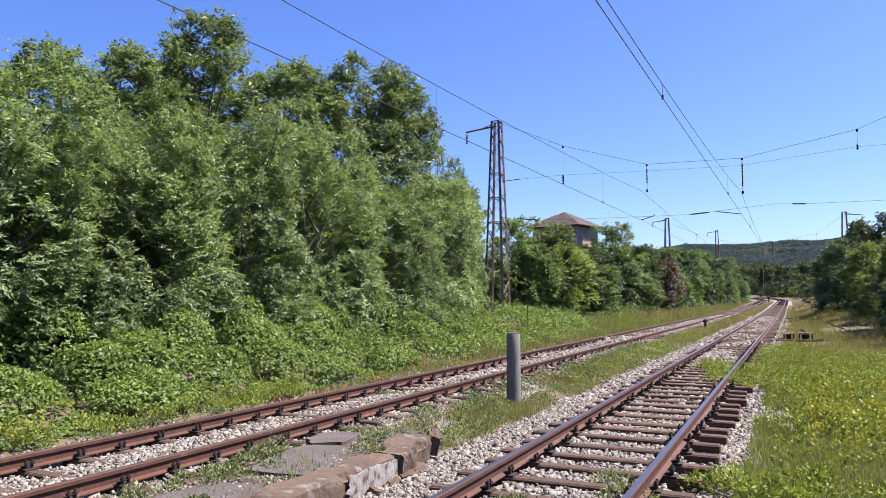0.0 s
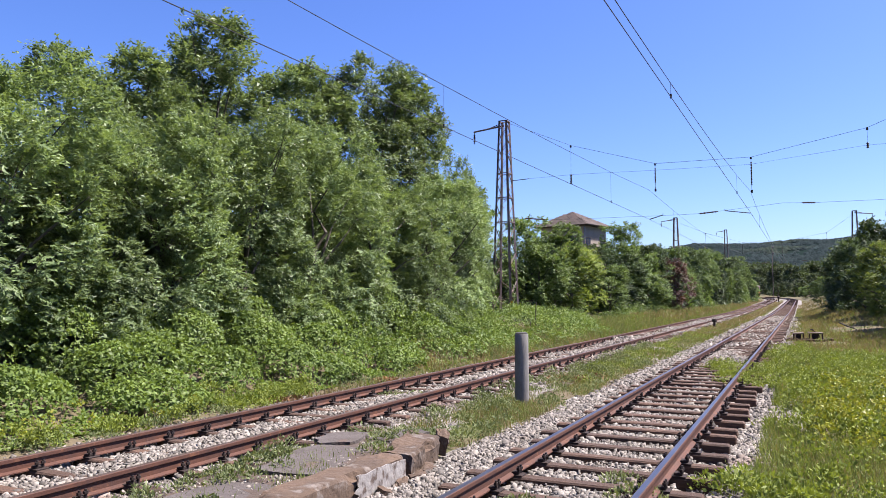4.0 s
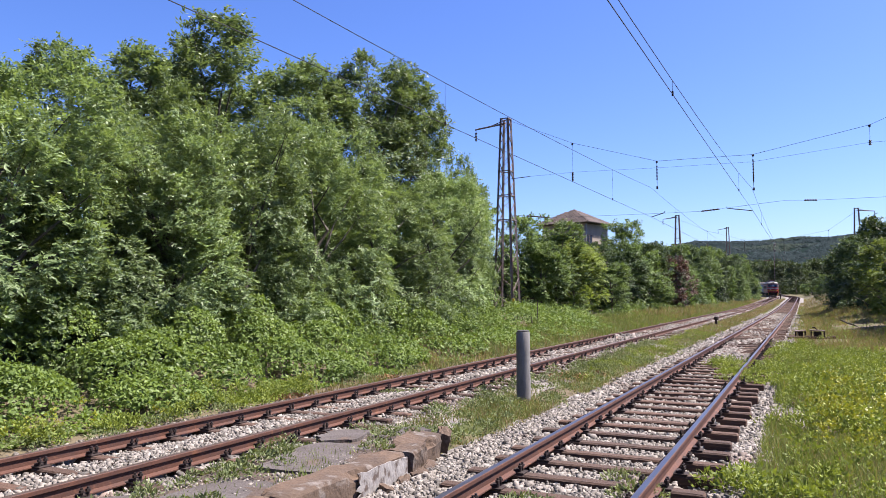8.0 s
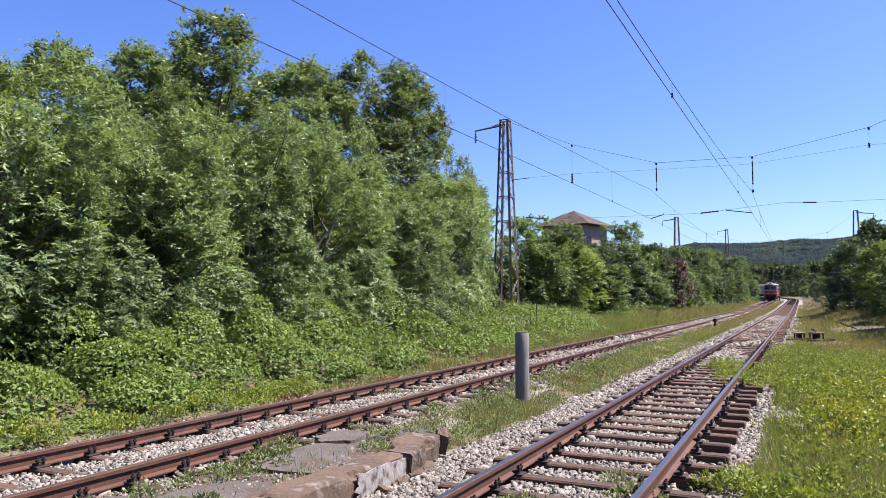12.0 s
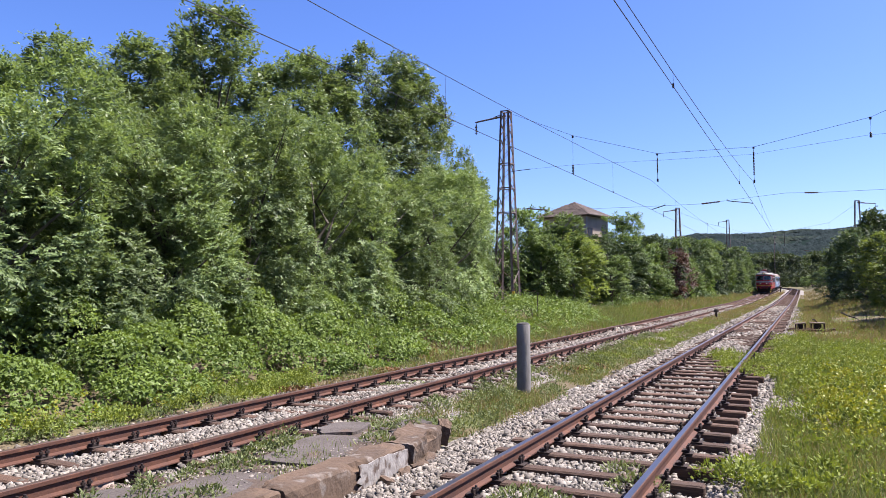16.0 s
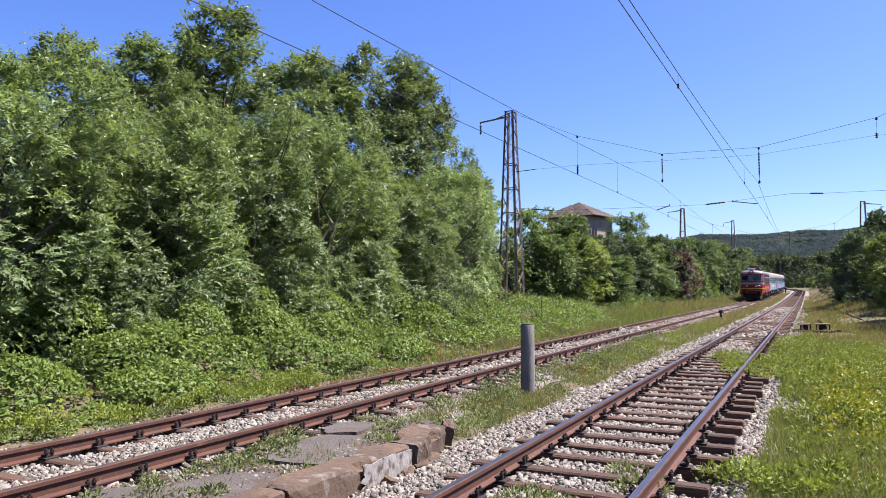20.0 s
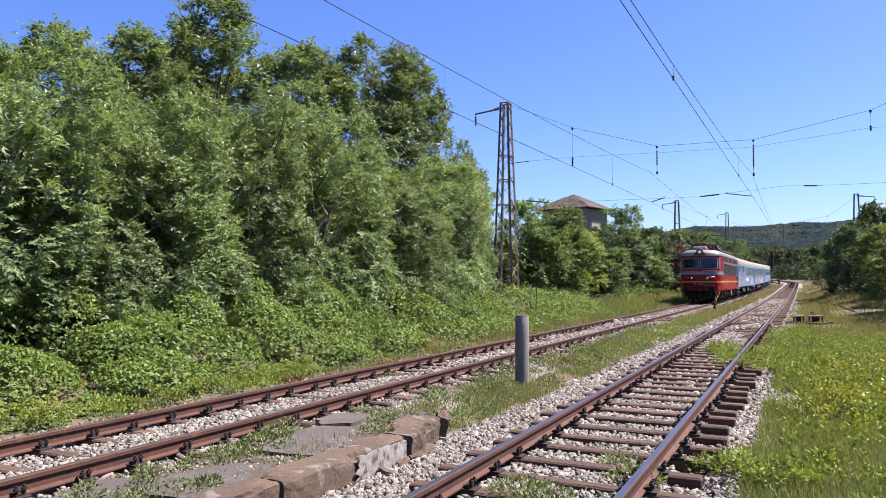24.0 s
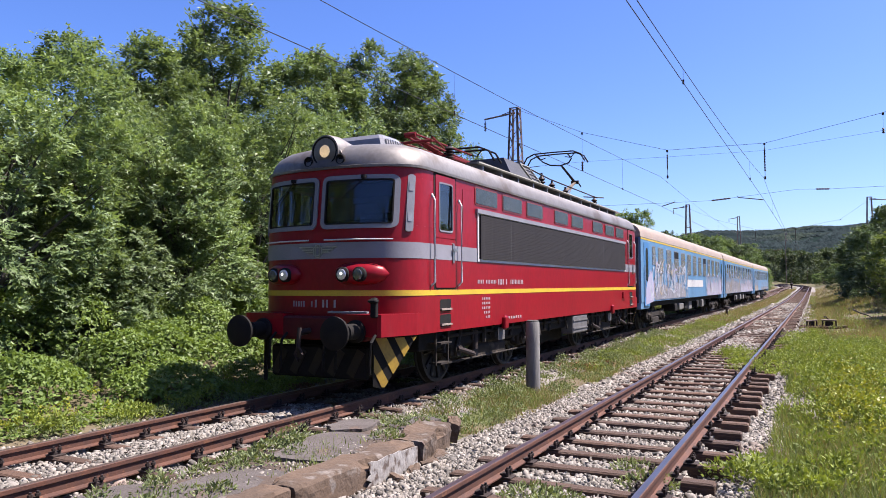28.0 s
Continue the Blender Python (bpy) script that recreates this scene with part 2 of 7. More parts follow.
LIT = mat("lit_headlamp", (0.7, 0.68, 0.62), 0.12, bump=0, coat=1.0, emit=0.9)
REFLECTOR = mat("lamp_reflector_glass", (0.42, 0.43, 0.48), 0.22, 0.55, second=(0.2, 0.2, 0.23), scale=22, bump=0, coat=1.0, emit=0.05)
GLOW = mat("warm_lamp_glass", (0.5, 0.37, 0.2), 0.15, second=(0.3, 0.22, 0.13), scale=4, bump=0, coat=1.0, emit=0.45)
REDLENS = mat("unlit_grey_lens", (0.0609, 0.0609, 0.0626), 0.12, bump=0, coat=1.0)
BLUE = mat("sky_blue_coach_paint", (0.0818, 0.1818, 0.301), 0.45, second=(0.0626, 0.1505, 0.2627), scale=1.5, fine=20, bump=0.05, third=(0.1001, 0.2071, 0.3254), third_scale=0.7, stretch=(1, 1, 0.5))
WHITEWASH = mat("peeling_whitewash", (0.24, 0.228, 0.215), 0.9, second=(0.12, 0.1, 0.088), scale=9, fine=50, bump=0.9, bump_at=16, third=(0.07, 0.05, 0.04), third_scale=9, third_at=0.52, stretch=(1, 1, 0.75))
CREAM = mat("sun_bleached_coach_roof", (0.225, 0.178, 0.148), 0.8, second=(0.18, 0.138, 0.115), scale=0.8, fine=14, third=(0.2253, 0.1566, 0.1192), third_scale=0.5, third_at=0.6)
DARKBLUE = mat("dark_blue_coach_end", (0.0122, 0.0218, 0.0435), 0.55, second=(0.0096, 0.0157, 0.0313), scale=3)
GRAF_WHITE = mat("white_spray_paint", (0.32, 0.33, 0.36), 0.6, second=(0.2, 0.22, 0.28), scale=3, bump=0)
GRAF_GREY = mat("grey_spray_paint", (0.1253, 0.1253, 0.1444), 0.6, second=(0.2132, 0.2071, 0.2253), scale=4, bump=0)
GRAF_LILAC = mat("lilac_spray_paint", (0.24, 0.225, 0.32), 0.6, second=(0.29, 0.285, 0.34), scale=2.5, bump=0)
GRAF_SAND = mat("sand_spray_paint", (0.2627, 0.2132, 0.1566), 0.6, second=(0.1879, 0.1566, 0.1253), scale=4, bump=0)
TILE = mat("weathered_roof_tile", (0.062, 0.043, 0.034), 0.9, second=(0.04, 0.029, 0.025), scale=0.5, rand=0.3, fine=30, third=(0.095, 0.05, 0.034), third_scale=0.6)
PLASTER = mat("stained_house_plaster", (0.25, 0.21, 0.17), 0.95, second=(0.19, 0.155, 0.125), scale=0.8, third=(0.2, 0.165, 0.135), third_scale=0.5)


# ---- mesh tools ----
class Build:
    """Collects the points and faces of one mesh."""

    def __init__(self):
        self.v, self.f = [], []

    def add(self, pts, faces):
        o = len(self.v)
        self.v += [tuple(p) for p in pts]
        self.f += [tuple(i + o for i in f) for f in faces]
        return self

    def box(self, c, s, m=None, taper=1.0, bevel=0.0):
        x, y, z = (k / 2 for k in s)
        if bevel:
            b = min(bevel, x * 0.9, y * 0.9, z * 0.9)
            rings = []
            for zz, i in ((-z, b), (-z + b, 0), (z - b, 0), (z, b)):
                k = taper if zz > 0 else 1.0
                xx, yy = (x - i) * k, (y - i) * k
                q = b * 0.6
                rings.append([(-xx + q, -yy, zz), (xx - q, -yy, zz), (xx, -yy + q, zz), (xx, yy - q, zz),
                              (xx - q, yy, zz), (-xx + q, yy, zz), (-xx, yy - q, zz), (-xx, -yy + q, zz)])
            pts = [p for r in rings for p in r]
            faces = [tuple(range(7, -1, -1)), tuple(range(24, 32))]
            for r in range(3):
                for i in range(8):
                    j = (i + 1) % 8
                    faces.append((r * 8 + i, r * 8 + j, r * 8 + 8 + j, r * 8 + 8 + i))
        else:
            pts = [(-x, -y, -z), (x, -y, -z), (x, y, -z), (-x, y, -z),
                   (-x * taper, -y * taper, z), (x * taper, -y * taper, z), (x * taper, y * taper, z), (-x * taper, y * taper, z)]
            faces = [(3, 2, 1, 0), (4, 5, 6, 7), (0, 1, 5, 4), (1, 2, 6, 5), (2, 3, 7, 6), (3, 0, 4, 7)]
        pts = [Vector(p) for p in pts]
        if m:
            pts = [m @ p for p in pts]
        return self.add([p + Vector(c) for p in pts], faces)

    def tube(self, a, b, r, r2=None, n=8, caps=True):
        a, b = Vector(a), Vector(b)
        r2 = r if r2 is None else r2
        q = (b - a).to_track_quat("Z", "Y")
        pts = []
        for p, k in ((a, r), (b, r2)):
            for i in range(n):
                t = 2 * math.pi * i / n
                pts.append(p + q @ Vector((math.cos(t) * k, math.sin(t) * k, 0)))
        faces = [(i, (i + 1) % n, n + (i + 1) % n, n + i) for i in range(n)]
        if caps:
            faces += [tuple(range(n - 1, -1, -1)), tuple(range(n, 2 * n))]
        return self.add(pts, faces)

    def path(self, pts, radii, n=6):
        """One tube through all the points."""
        pts = [Vector(p) for p in pts]
        rings = []
        for i, p in enumerate(pts):
            way = pts[min(i + 1, len(pts) - 1)] - pts[max(i - 1, 0)]
            q = way.to_track_quat("Z", "Y")
            r = radii[i]
            rings.append([p + q @ Vector((math.cos(2 * math.pi * k / n) * r, math.sin(2 * math.pi * k / n) * r, 0)) for k in range(n)])
        return self.loft(rings)

    def line(self, pts, r, n=6):
        return self.path(pts, [r] * len(pts), n)

    def lathe(self, prof, c=(0, 0, 0), m=None, n=20):
        """prof: (radius, height) pairs turned about z, then put through m and moved to c."""
        pts, faces = [], []
        for r, h in prof:
            for i in range(n):
                t = 2 * math.pi * i / n
                p = Vector((math.cos(t) * r, math.sin(t) * r, h))
                pts.append((m @ p if m else p) + Vector(c))
        for k in range(len(prof) - 1):
            for i in range(n):
                j = (i + 1) % n
                faces.append((k * n + i, k * n + j, k * n + n + j, k * n + n + i))
        faces += [tuple(range(n - 1, -1, -1)), tuple(range((len(prof) - 1) * n, len(prof) * n))]
        return self.add(pts, faces)

    def loft(self, rings, closed=True, cap=True):
        n = len(rings[0])
        faces = []
        for k in range(len(rings) - 1):
            for i in range(n if closed else n - 1):
                j = (i + 1) % n
                faces.append((k * n + i, k * n + j, k * n + n + j, k * n + n + i))
        if cap and closed:
            faces += [tuple(range(n - 1, -1, -1)), tuple(range((len(rings) - 1) * n, len(rings) * n))]
        return self.add([p for r in rings for p in r], faces)

    def plate(self, pts, normal, thick):
        """A flat outline given thickness along normal."""
        k = Vector(normal) * thick
        n = len(pts)
        a = [Vector(p) for p in pts]
        faces = [tuple(range(n - 1, -1, -1)), tuple(range(n, 2 * n))] + [(i, (i + 1) % n, n + (i + 1) % n, n + i) for i in range(n)]
        return self.add(a + [p + k for p in a], faces)

    def mesh(self, name, material, smooth=False):
        me = bpy.data.meshes.new(name)
        me.from_pydata(self.v, [], self.f)
        me.materials.append(material)
        bm = bmesh.new()
        bm.from_mesh(me)
        bmesh.ops.recalc_face_normals(bm, faces=bm.faces)
        bm.to_mesh(me)
        bm.free()
        if smooth:
            me.shade_smooth()
            me.set_sharp_from_angle(angle=radians(38))
        return me


def part(name, build, material, parent=None, label="", smooth=False, at=None):
    ob = new(name, build if isinstance(build, bpy.types.Mesh) else build.mesh(name, material, smooth))
    if parent:
        ob.parent = parent
    if at is not None:
        ob.matrix_basis = at
    return tagged(ob, label)


def thing(name, label, category, at=None, group="", kind=""):
    ob = new(name)
    ob.empty_display_size = 0.3
    if at is not None:
        ob.matrix_basis = at
    return tagged(ob, label, category, group, kind)


def quads_mesh(name, pts, material, n=4):
    """pts: array (count, n, 3), one face each."""
    pts = np.asarray(pts, dtype=np.float32)
    c = pts.shape[0]
    me = bpy.data.meshes.new(name)
    me.vertices.add(c * n)
    me.vertices.foreach_set("co", pts.reshape(-1))
    me.loops.add(c * n)
    me.loops.foreach_set("vertex_index", np.arange(c * n, dtype=np.int32))
    me.polygons.add(c)
    me.polygons.foreach_set("loop_start", np.arange(0, c * n, n, dtype=np.int32))
    me.polygons.foreach_set("loop_total", np.full(c, n, dtype=np.int32))
    me.update(calc_edges=True)
    me.materials.append(material)
    return me


def unit(a):
    return a / np.maximum(np.linalg.norm(a, axis=-1, keepdims=True), 1e-9)


def leaves(rng, p, d, length, width, face=None, simple=False):
    """Pointed leaves from p along d, their upper sides turned towards face."""
    n = rng.normal(size=p.shape)
    if face is not None:
        n = n * 0.45 + face
    side = unit(np.cross(d, unit(n)))
    L, W = length[:, None], width[:, None]
    if simple:
        return np.stack([p, p + d * L * 0.5 + side * W * 1.7, p + d * L], axis=1)
    mid = p + d * L * 0.45
    return np.stack([p, mid + side * W, p + d * L, mid - side * W], axis=1)


# ---- the lie of the land: rail head is height 0 near the camera ----
R_X, L_X = -2.1, -6.95       # centre lines of the two tracks
BEND, RADIUS = 205.0, 300.0


def rise(y):
    k = np.clip(np.asarray(y, dtype=float) - 85.0, 0, 260)
    return 0.011 * k * k / (k + 25.0)


def along(x, s):
    """A place on a line beside the track: x aside, s along; bends to the left far off. Returns x, y, heading in degrees."""
    a = max(0.0, s - BEND) / RADIUS
    if a <= 0:
        return x, s, 0.0
    return x * math.cos(a) - RADIUS * (1 - math.cos(a)), BEND + (RADIUS + x) * math.sin(a), math.degrees(a)


def ground_z(x, y):
    x, y = np.asarray(x, dtype=float), np.asarray(y, dtype=float)
    z = rise(y) - 0.27
    z = z + 0.85 * np.clip((-9.3 - x) / 6.0, 0, 1)                       # bank on the left
    z = z + 1.0 * np.clip((x - 0.6) / 3.0, 0, 1) * np.clip((y - 38) / 30, 0, 1)   # bank on the right, farther on
    return z


def surface_z(x, y):
    """The ground with the old platform's top on it."""
    x, y = np.asarray(x, dtype=float), np.asarray(y, dtype=float)
    top = np.interp(x, [-5.95, -5.7, -5.3, -4.8, -4.4, -4.2], [-0.3, -0.17, -0.1, -0.06, -0.05, -0.06])
    return np.where((x > -5.95) & (x < -4.2) & (y > 1.6) & (y < 8.4), np.maximum(ground_z(x, y), top), ground_z(x, y))


def sunk(x, y):
    """How far the ballast lies over the sleepers, away from the camera."""
    f = np.sin(y * 0.83 + 1.1 * np.sin(y * 0.31)) + np.sin(y * 0.47 + x * 1.9) + 0.6 * np.sin(x * 3.1 - y * 1.3)
    y = np.asarray(y, dtype=float)
    far = np.where(np.asarray(x) > -4.4, 1 - 0.4 * np.clip((y - 27.0) / 8.0, 0, 1), 1.0)
    return np.clip((y - 18.0) / 8.0, 0, 1) * far * (0.04 + 0.035 * f) + 0.03 * np.clip((y - 50.0) / 30.0, 0, 1)


def heaped(x, y):
    """The crushed stone heaped between the left track's rails, over its sleepers."""
    u = np.abs(np.asarray(x, dtype=float) - L_X - 0.2)
    f = 0.62 + 0.3 * np.sin(y * 1.37 + 2 * np.sin(x * 1.1)) + 0.3 * np.sin(x * 2.3 + y * 0.7)
    return 0.1 * np.clip(1.4 * (1 - u / 0.75), 0, 1) * np.clip(f, 0.1, 1)


# ---- ground ----
def grid_mesh(name, xs, ys, zf, material):
    X, Y = np.meshgrid(xs, ys)
    Z = zf(X, Y)
    pts = np.stack([X, Y, Z], axis=-1).reshape(-1, 3)
    nx, ny = len(xs), len(ys)
    i = (np.arange(ny - 1)[:, None] * nx + np.arange(nx - 1)[None, :]).reshape(-1)
    me = bpy.data.meshes.new(name)
    me.from_pydata(pts.tolist(), [], np.stack([i, i + 1, i + nx + 1, i + nx], axis=1).tolist())
    me.materials.append(material)
    me.shade_smooth()
    return me


def rough_ground(x, y):
    z = ground_z(x, y)
    bend = np.clip(y - BEND, 0, 130) ** 2 / (2 * RADIUS)
    for c in (R_X, L_X):                                                 # the formation dips under the ballast
        z = z - 0.16 * np.clip((2.2 - np.abs(x + bend - c)) / 0.5, 0, 1)
    near = np.clip(1 - np.abs(y - 20) / 60, 0, 1)
    return z + near * 0.025 * (np.sin(x * 3.1 + 1.3 * np.sin(y * 1.7)) + np.sin(y * 2.3 + x)) * 0.6


gx = np.concatenate([[-3000, -1200, -500, -200, -90, -50], np.arange(-30, 14.01, 0.5), [20, 30, 50, 90, 200, 500, 1200, 3000]])
gy = np.concatenate([[-2500, -800, -300, -100, -40, -15], np.arange(-8, 70, 0.5), np.arange(70, 260, 5), [280, 320, 400, 600, 900, 1400, 2200, 3000]])
ground = new("ground", grid_mesh("ground", gx, gy, rough_ground, EARTH))
tagged(ground, "dry grassy ground with bare earth patches", "ground", kind="structure")


def hill_z(x, y):
    r = np.clip((y - 700) / 900, 0, 1)
    ridge = 106 + 1.5 * np.sin(x / 41) - 7 * np.clip((-x - 170) / 100, 0, 5) - 5 * np.clip((x - 80) / 200, 0, 1.5) + 3 * np.sin(x / 130 + 1.2)
    bumps = np.zeros_like(x)
    flat_x, flat_y = x.reshape(-1), y.reshape(-1)
    bumps = np.array([noise.noise((a / 24, b / 24, 3)) * 2.5 + noise.noise((a / 70, b / 70, 7)) * 6
                      for a, b in zip(flat_x, flat_y)]).reshape(x.shape)
    return ridge * (r * r * (3 - 2 * r)) ** 0.8 + bumps * np.clip((y - 650) / 150, 0, 1) - 2


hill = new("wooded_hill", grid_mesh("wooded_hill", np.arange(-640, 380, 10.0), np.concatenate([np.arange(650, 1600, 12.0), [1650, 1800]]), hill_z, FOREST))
rngh = np.random.default_rng(77)
hn = 32000
hx, hy = rngh.uniform(-620, 370, hn), 660 + 880 * rngh.random(hn)
hr, ht = rngh.uniform(2.8, 5.6, hn), rngh.uniform(1.6, 3.6, hn)
ha = rngh.uniform(0, 6.28, hn)[:, None] + np.arange(5) * 1.2566
hk = rngh.uniform(0.75, 1.25, (hn, 5))
hz = hill_z(hx, hy)
rim = np.stack([hx[:, None] + np.cos(ha) * hr[:, None] * hk, hy[:, None] + np.sin(ha) * hr[:, None] * hk, hz[:, None] - 1.5 + rngh.uniform(0, 1.5, (hn, 5))], axis=-1)
tip = np.stack([hx, hy, hz + ht], axis=-1)
weld = bpy.data.meshes.new("hill_canopy")
one = np.array([(i, (i + 1) % 5, 5) for i in range(5)])
weld.from_pydata(np.concatenate([rim, tip[:, None]], axis=1).reshape(-1, 3).tolist(), [], (np.arange(hn)[:, None, None] * 6 + one[None]).reshape(-1, 3).tolist())
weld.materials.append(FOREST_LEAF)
weld.shade_smooth()
tagged(new("hill_canopy", weld), "dark treetops covering the distant hill, tinted blue for haze", "forest", kind="stuff")
tagged(hill, "long low hill covered in dark forest, tinted blue for haze", "hill", kind="structure")


# ---- railway tracks ----
RAIL_PROFILE = [(-0.062, -0.16), (0.062, -0.16), (0.062, -0.148), (0.012, -0.13), (0.009, -0.05), (0.034, -0.04), (0.034, -0.004), (0.028, 0.0),
                (-0.028, 0.0), (-0.034, -0.004), (-0.034, -0.04), (-0.009, -0.05), (-0.012, -0.13), (-0.062, -0.148)]
RAIL_STEPS = list(np.concatenate([np.arange(-6, 84, 15.0), np.arange(85, 205, 8.0), np.arange(205, 440, 4.0)]))


def rail_build(x, profile):
    rings = []
    for s in RAIL_STEPS:
        px, py, turn = along(x, s)
        c, sn = math.cos(radians(turn)), math.sin(radians(turn))
        z = float(rise(s))
        rings.append([(px + u * c, py + u * sn, z + w) for u, w in profile])
    return Build().loft(rings)


def sleeper_mesh(length, width):
    b = Build().box((0, 0, -0.235), (length, width, 0.15), bevel=0.018)
    return b.mesh("sleeper", SLEEPER)


def fastening_mesh():
    b = Build().box((0, 0, -0.155), (0.34, 0.15, 0.018), bevel=0.004)
    for sx in (-1, 1):
        for sy in (-0.035, 0.035):
            b.tube((sx * 0.12, sy, -0.15), (sx * 0.12, sy, -0.055), 0.013, n=6)
            b.tube((sx * 0.12, sy, -0.1), (sx * 0.12, sy, -0.075), 0.025, n=6)
        b.box((sx * 0.085, 0, -0.13), (0.075, 0.11, 0.03), bevel=0.006)
    return b.mesh("rail_fastening", RUST_DARK)


FASTENING = fastening_mesh()


def track(label, x, spacing, first, head, head_label, seed):
    t = thing("railway_track", label, "track", kind="structure")
    rng = random.Random(seed)
    for side in (-1, 1):
        r = part("rail", rail_build(x + side * 0.7525, RAIL_PROFILE), RUST, t, "rusty brown steel rail")
        part("running_surface", rail_build(x + side * 0.7525, [(-0.029, -0.003), (0.029, -0.003), (0.027, 0.003), (-0.027, 0.003)]), head, r, head_label)
    meshes = [sleeper_mesh(2.5, 0.165), sleeper_mesh(2.52, 0.155), sleeper_mesh(2.46, 0.175)]
    far = Build()
    k, s = 0, first
    while s < 430:
        px, py, turn = along(x, s)
        z = float(rise(s))
        if s < 150:
            at = pose(px + rng.uniform(-0.04, 0.04), py + rng.uniform(-0.03, 0.03), z + rng.uniform(-0.012, 0.012), 0, 0, turn + rng.uniform(-1.2, 1.2))
            sl = part("sleeper", meshes[k % 3], SLEEPER, t, at=at)
            if s < 34:
                for side in (-1, 1):
                    part("rail_fastening", FASTENING, RUST_DARK, sl, "rusty base plate with bolts", at=pose(side * 0.7525, 0, 0.004))
        else:
            far.box((px, py, z - 0.235), (2.5, 0.24, 0.15), m=Matrix.Rotation(radians(turn), 3, "Z"))
        k, s = k + 1, s + spacing
    tagged(part("distant_sleeper", far, SLEEPER, t), kind="stuff")
    return t


track("railway track with shiny worn rails on wooden sleepers", R_X, 0.667, -3.89, WORN, "blue-grey worn rail head", 5)
track("rusty railway track half sunk in pale ballast", L_X, 0.628, -4.03, DULL, "dull brown rail head", 6)


BED_STEPS = list(np.concatenate([np.arange(-6, 100, 1.2), np.arange(100, 205, 4.0), np.arange(205, 440, 4.0)]))


def bed_build(x, half, top, foot, dug=0.0):
    rings = []
    for s in BED_STEPS:
        z = float(rise(s))
        row = []
        for u, w in ((-half - 0.75 + 0.35 * noise.noise((s * 0.6, x, 0)), foot), (-half - 0.1, top), (-0.9, top - 0.02), (-0.45, top - 0.03), (0, top - 0.035), (0.45, top - 0.03), (0.8, top - 0.02), (0.9, top - dug), (1.22, top - dug), (half + 0.1, top - dug * 0.6), (half + 0.75 + 0.4 * noise.noise((s * 0.6, x, 9)), foot)):
            px, py, _ = along(x + u, s)
            over = max(float(sunk(x + u, s)), float(heaped(x + u, s))) if abs(u) < half else 0.0
            row.append((px, py, z + w + over))
        rings.append(row)
    return Build().loft(rings, closed=False)


for bx, half, top, dug in ((R_X, 1.65, -0.25, 0.06), (L_X, 1.2, -0.24, 0.0)):
    bed = part("ballast_bed", bed_build(bx, half, top, -0.36, dug), BED)
    tagged(bed, "pale limestone ballast bed under a track", "ballast", kind="structure")


def stones(name, label, seed, areas):
    """areas: x0, x1, y0, y1, count, size, height function."""
    rng = np.random.default_rng(seed)
    base = np.array([(1, 0, -0.7), (-0.5, 0.9, -0.7), (-0.5, -0.9, -0.7), (0.75, 0.35, 0.75), (-0.55, 0.55, 0.85), (-0.2, -0.75, 0.7)], dtype=float)
    tri = np.array([(0, 1, 3), (1, 4, 3), (1, 2, 4), (2, 5, 4), (2, 0, 5), (0, 3, 5), (3, 4, 5)])   # a broken lump, buried below
    V, Fc, o = [], [], 0
    for x0, x1, y0, y1, count, size, zf in areas:
        c = np.stack([rng.uniform(x0, x1, count), rng.uniform(y0, y1, count)], axis=1)
        z, keep = zf(c[:, 0], c[:, 1], rng)
        c, z = c[keep], z[keep]
        k = len(c)
        s = size * np.exp(rng.normal(0, 0.32, (k, 1, 1)))
        v = base[None] * s * rng.uniform(0.55, 1.25, (k, 6, 1)) * rng.uniform(0.7, 1.25, (k, 1, 3)) * np.array([1.3, 0.85, 0.6])
        v = v + rng.normal(0, 0.16, (k, 6, 3)) * s
        a = rng.uniform(0, 6.28, k)
        ca, sa = np.cos(a)[:, None], np.sin(a)[:, None]
        vx = v[:, :, 0] * ca - v[:, :, 1] * sa
        vy = v[:, :, 0] * sa + v[:, :, 1] * ca
        P = np.stack([vx + c[:, 0, None], vy + c[:, 1, None], v[:, :, 2] + z[:, None]], axis=-1)
        V.append(P.reshape(-1, 3))
        Fc.append((np.arange(k)[:, None, None] * 6 + tri[None]).reshape(-1, 3) + o)
        o += k * 6
    V, Fc = np.concatenate(V), np.concatenate(Fc)
    me = bpy.data.meshes.new(name)
    me.vertices.add(len(V))
    me.vertices.foreach_set("co", V.astype(np.float32).reshape(-1))
    me.loops.add(len(Fc) * 3)
    me.loops.foreach_set("vertex_index", Fc.astype(np.int32).reshape(-1))
    me.polygons.add(len(Fc))
    me.polygons.foreach_set("loop_start", np.arange(0, len(Fc) * 3, 3, dtype=np.int32))
    me.polygons.foreach_set("loop_total", np.full(len(Fc), 3, dtype=np.int32))
    me.update(calc_edges=True)
    me.materials.append(STONE)
    return tagged(new(name, me), label, "ballast", kind="stuff")


def bed_height(cx, half, top, dug=0.0):
    def zf(x, y, rng):
        u = np.abs(x - cx)
        z = np.where(u < half, top, top - 0.1 * np.clip((u - half) / 0.65, 0, 1)) + rise(y)
        z = z - dug * np.clip((x - cx - 0.82) / 0.08, 0, 1) * (1 - 0.4 * np.clip((x - cx - 1.22) / 0.4, 0, 1))
        z = z + np.where(u < half, np.maximum(sunk(x, y), heaped(x, y)), 0.0)
        z = z + rng.uniform(-0.012, 0.028, len(x)) * np.where(u < half, 1, 0.8)
        keep = (np.abs(u - 0.7525) > 0.06) & (rng.random(len(x)) > np.clip((u - half) / 0.9, 0, 1) * 0.8)
        return z, keep
    return zf


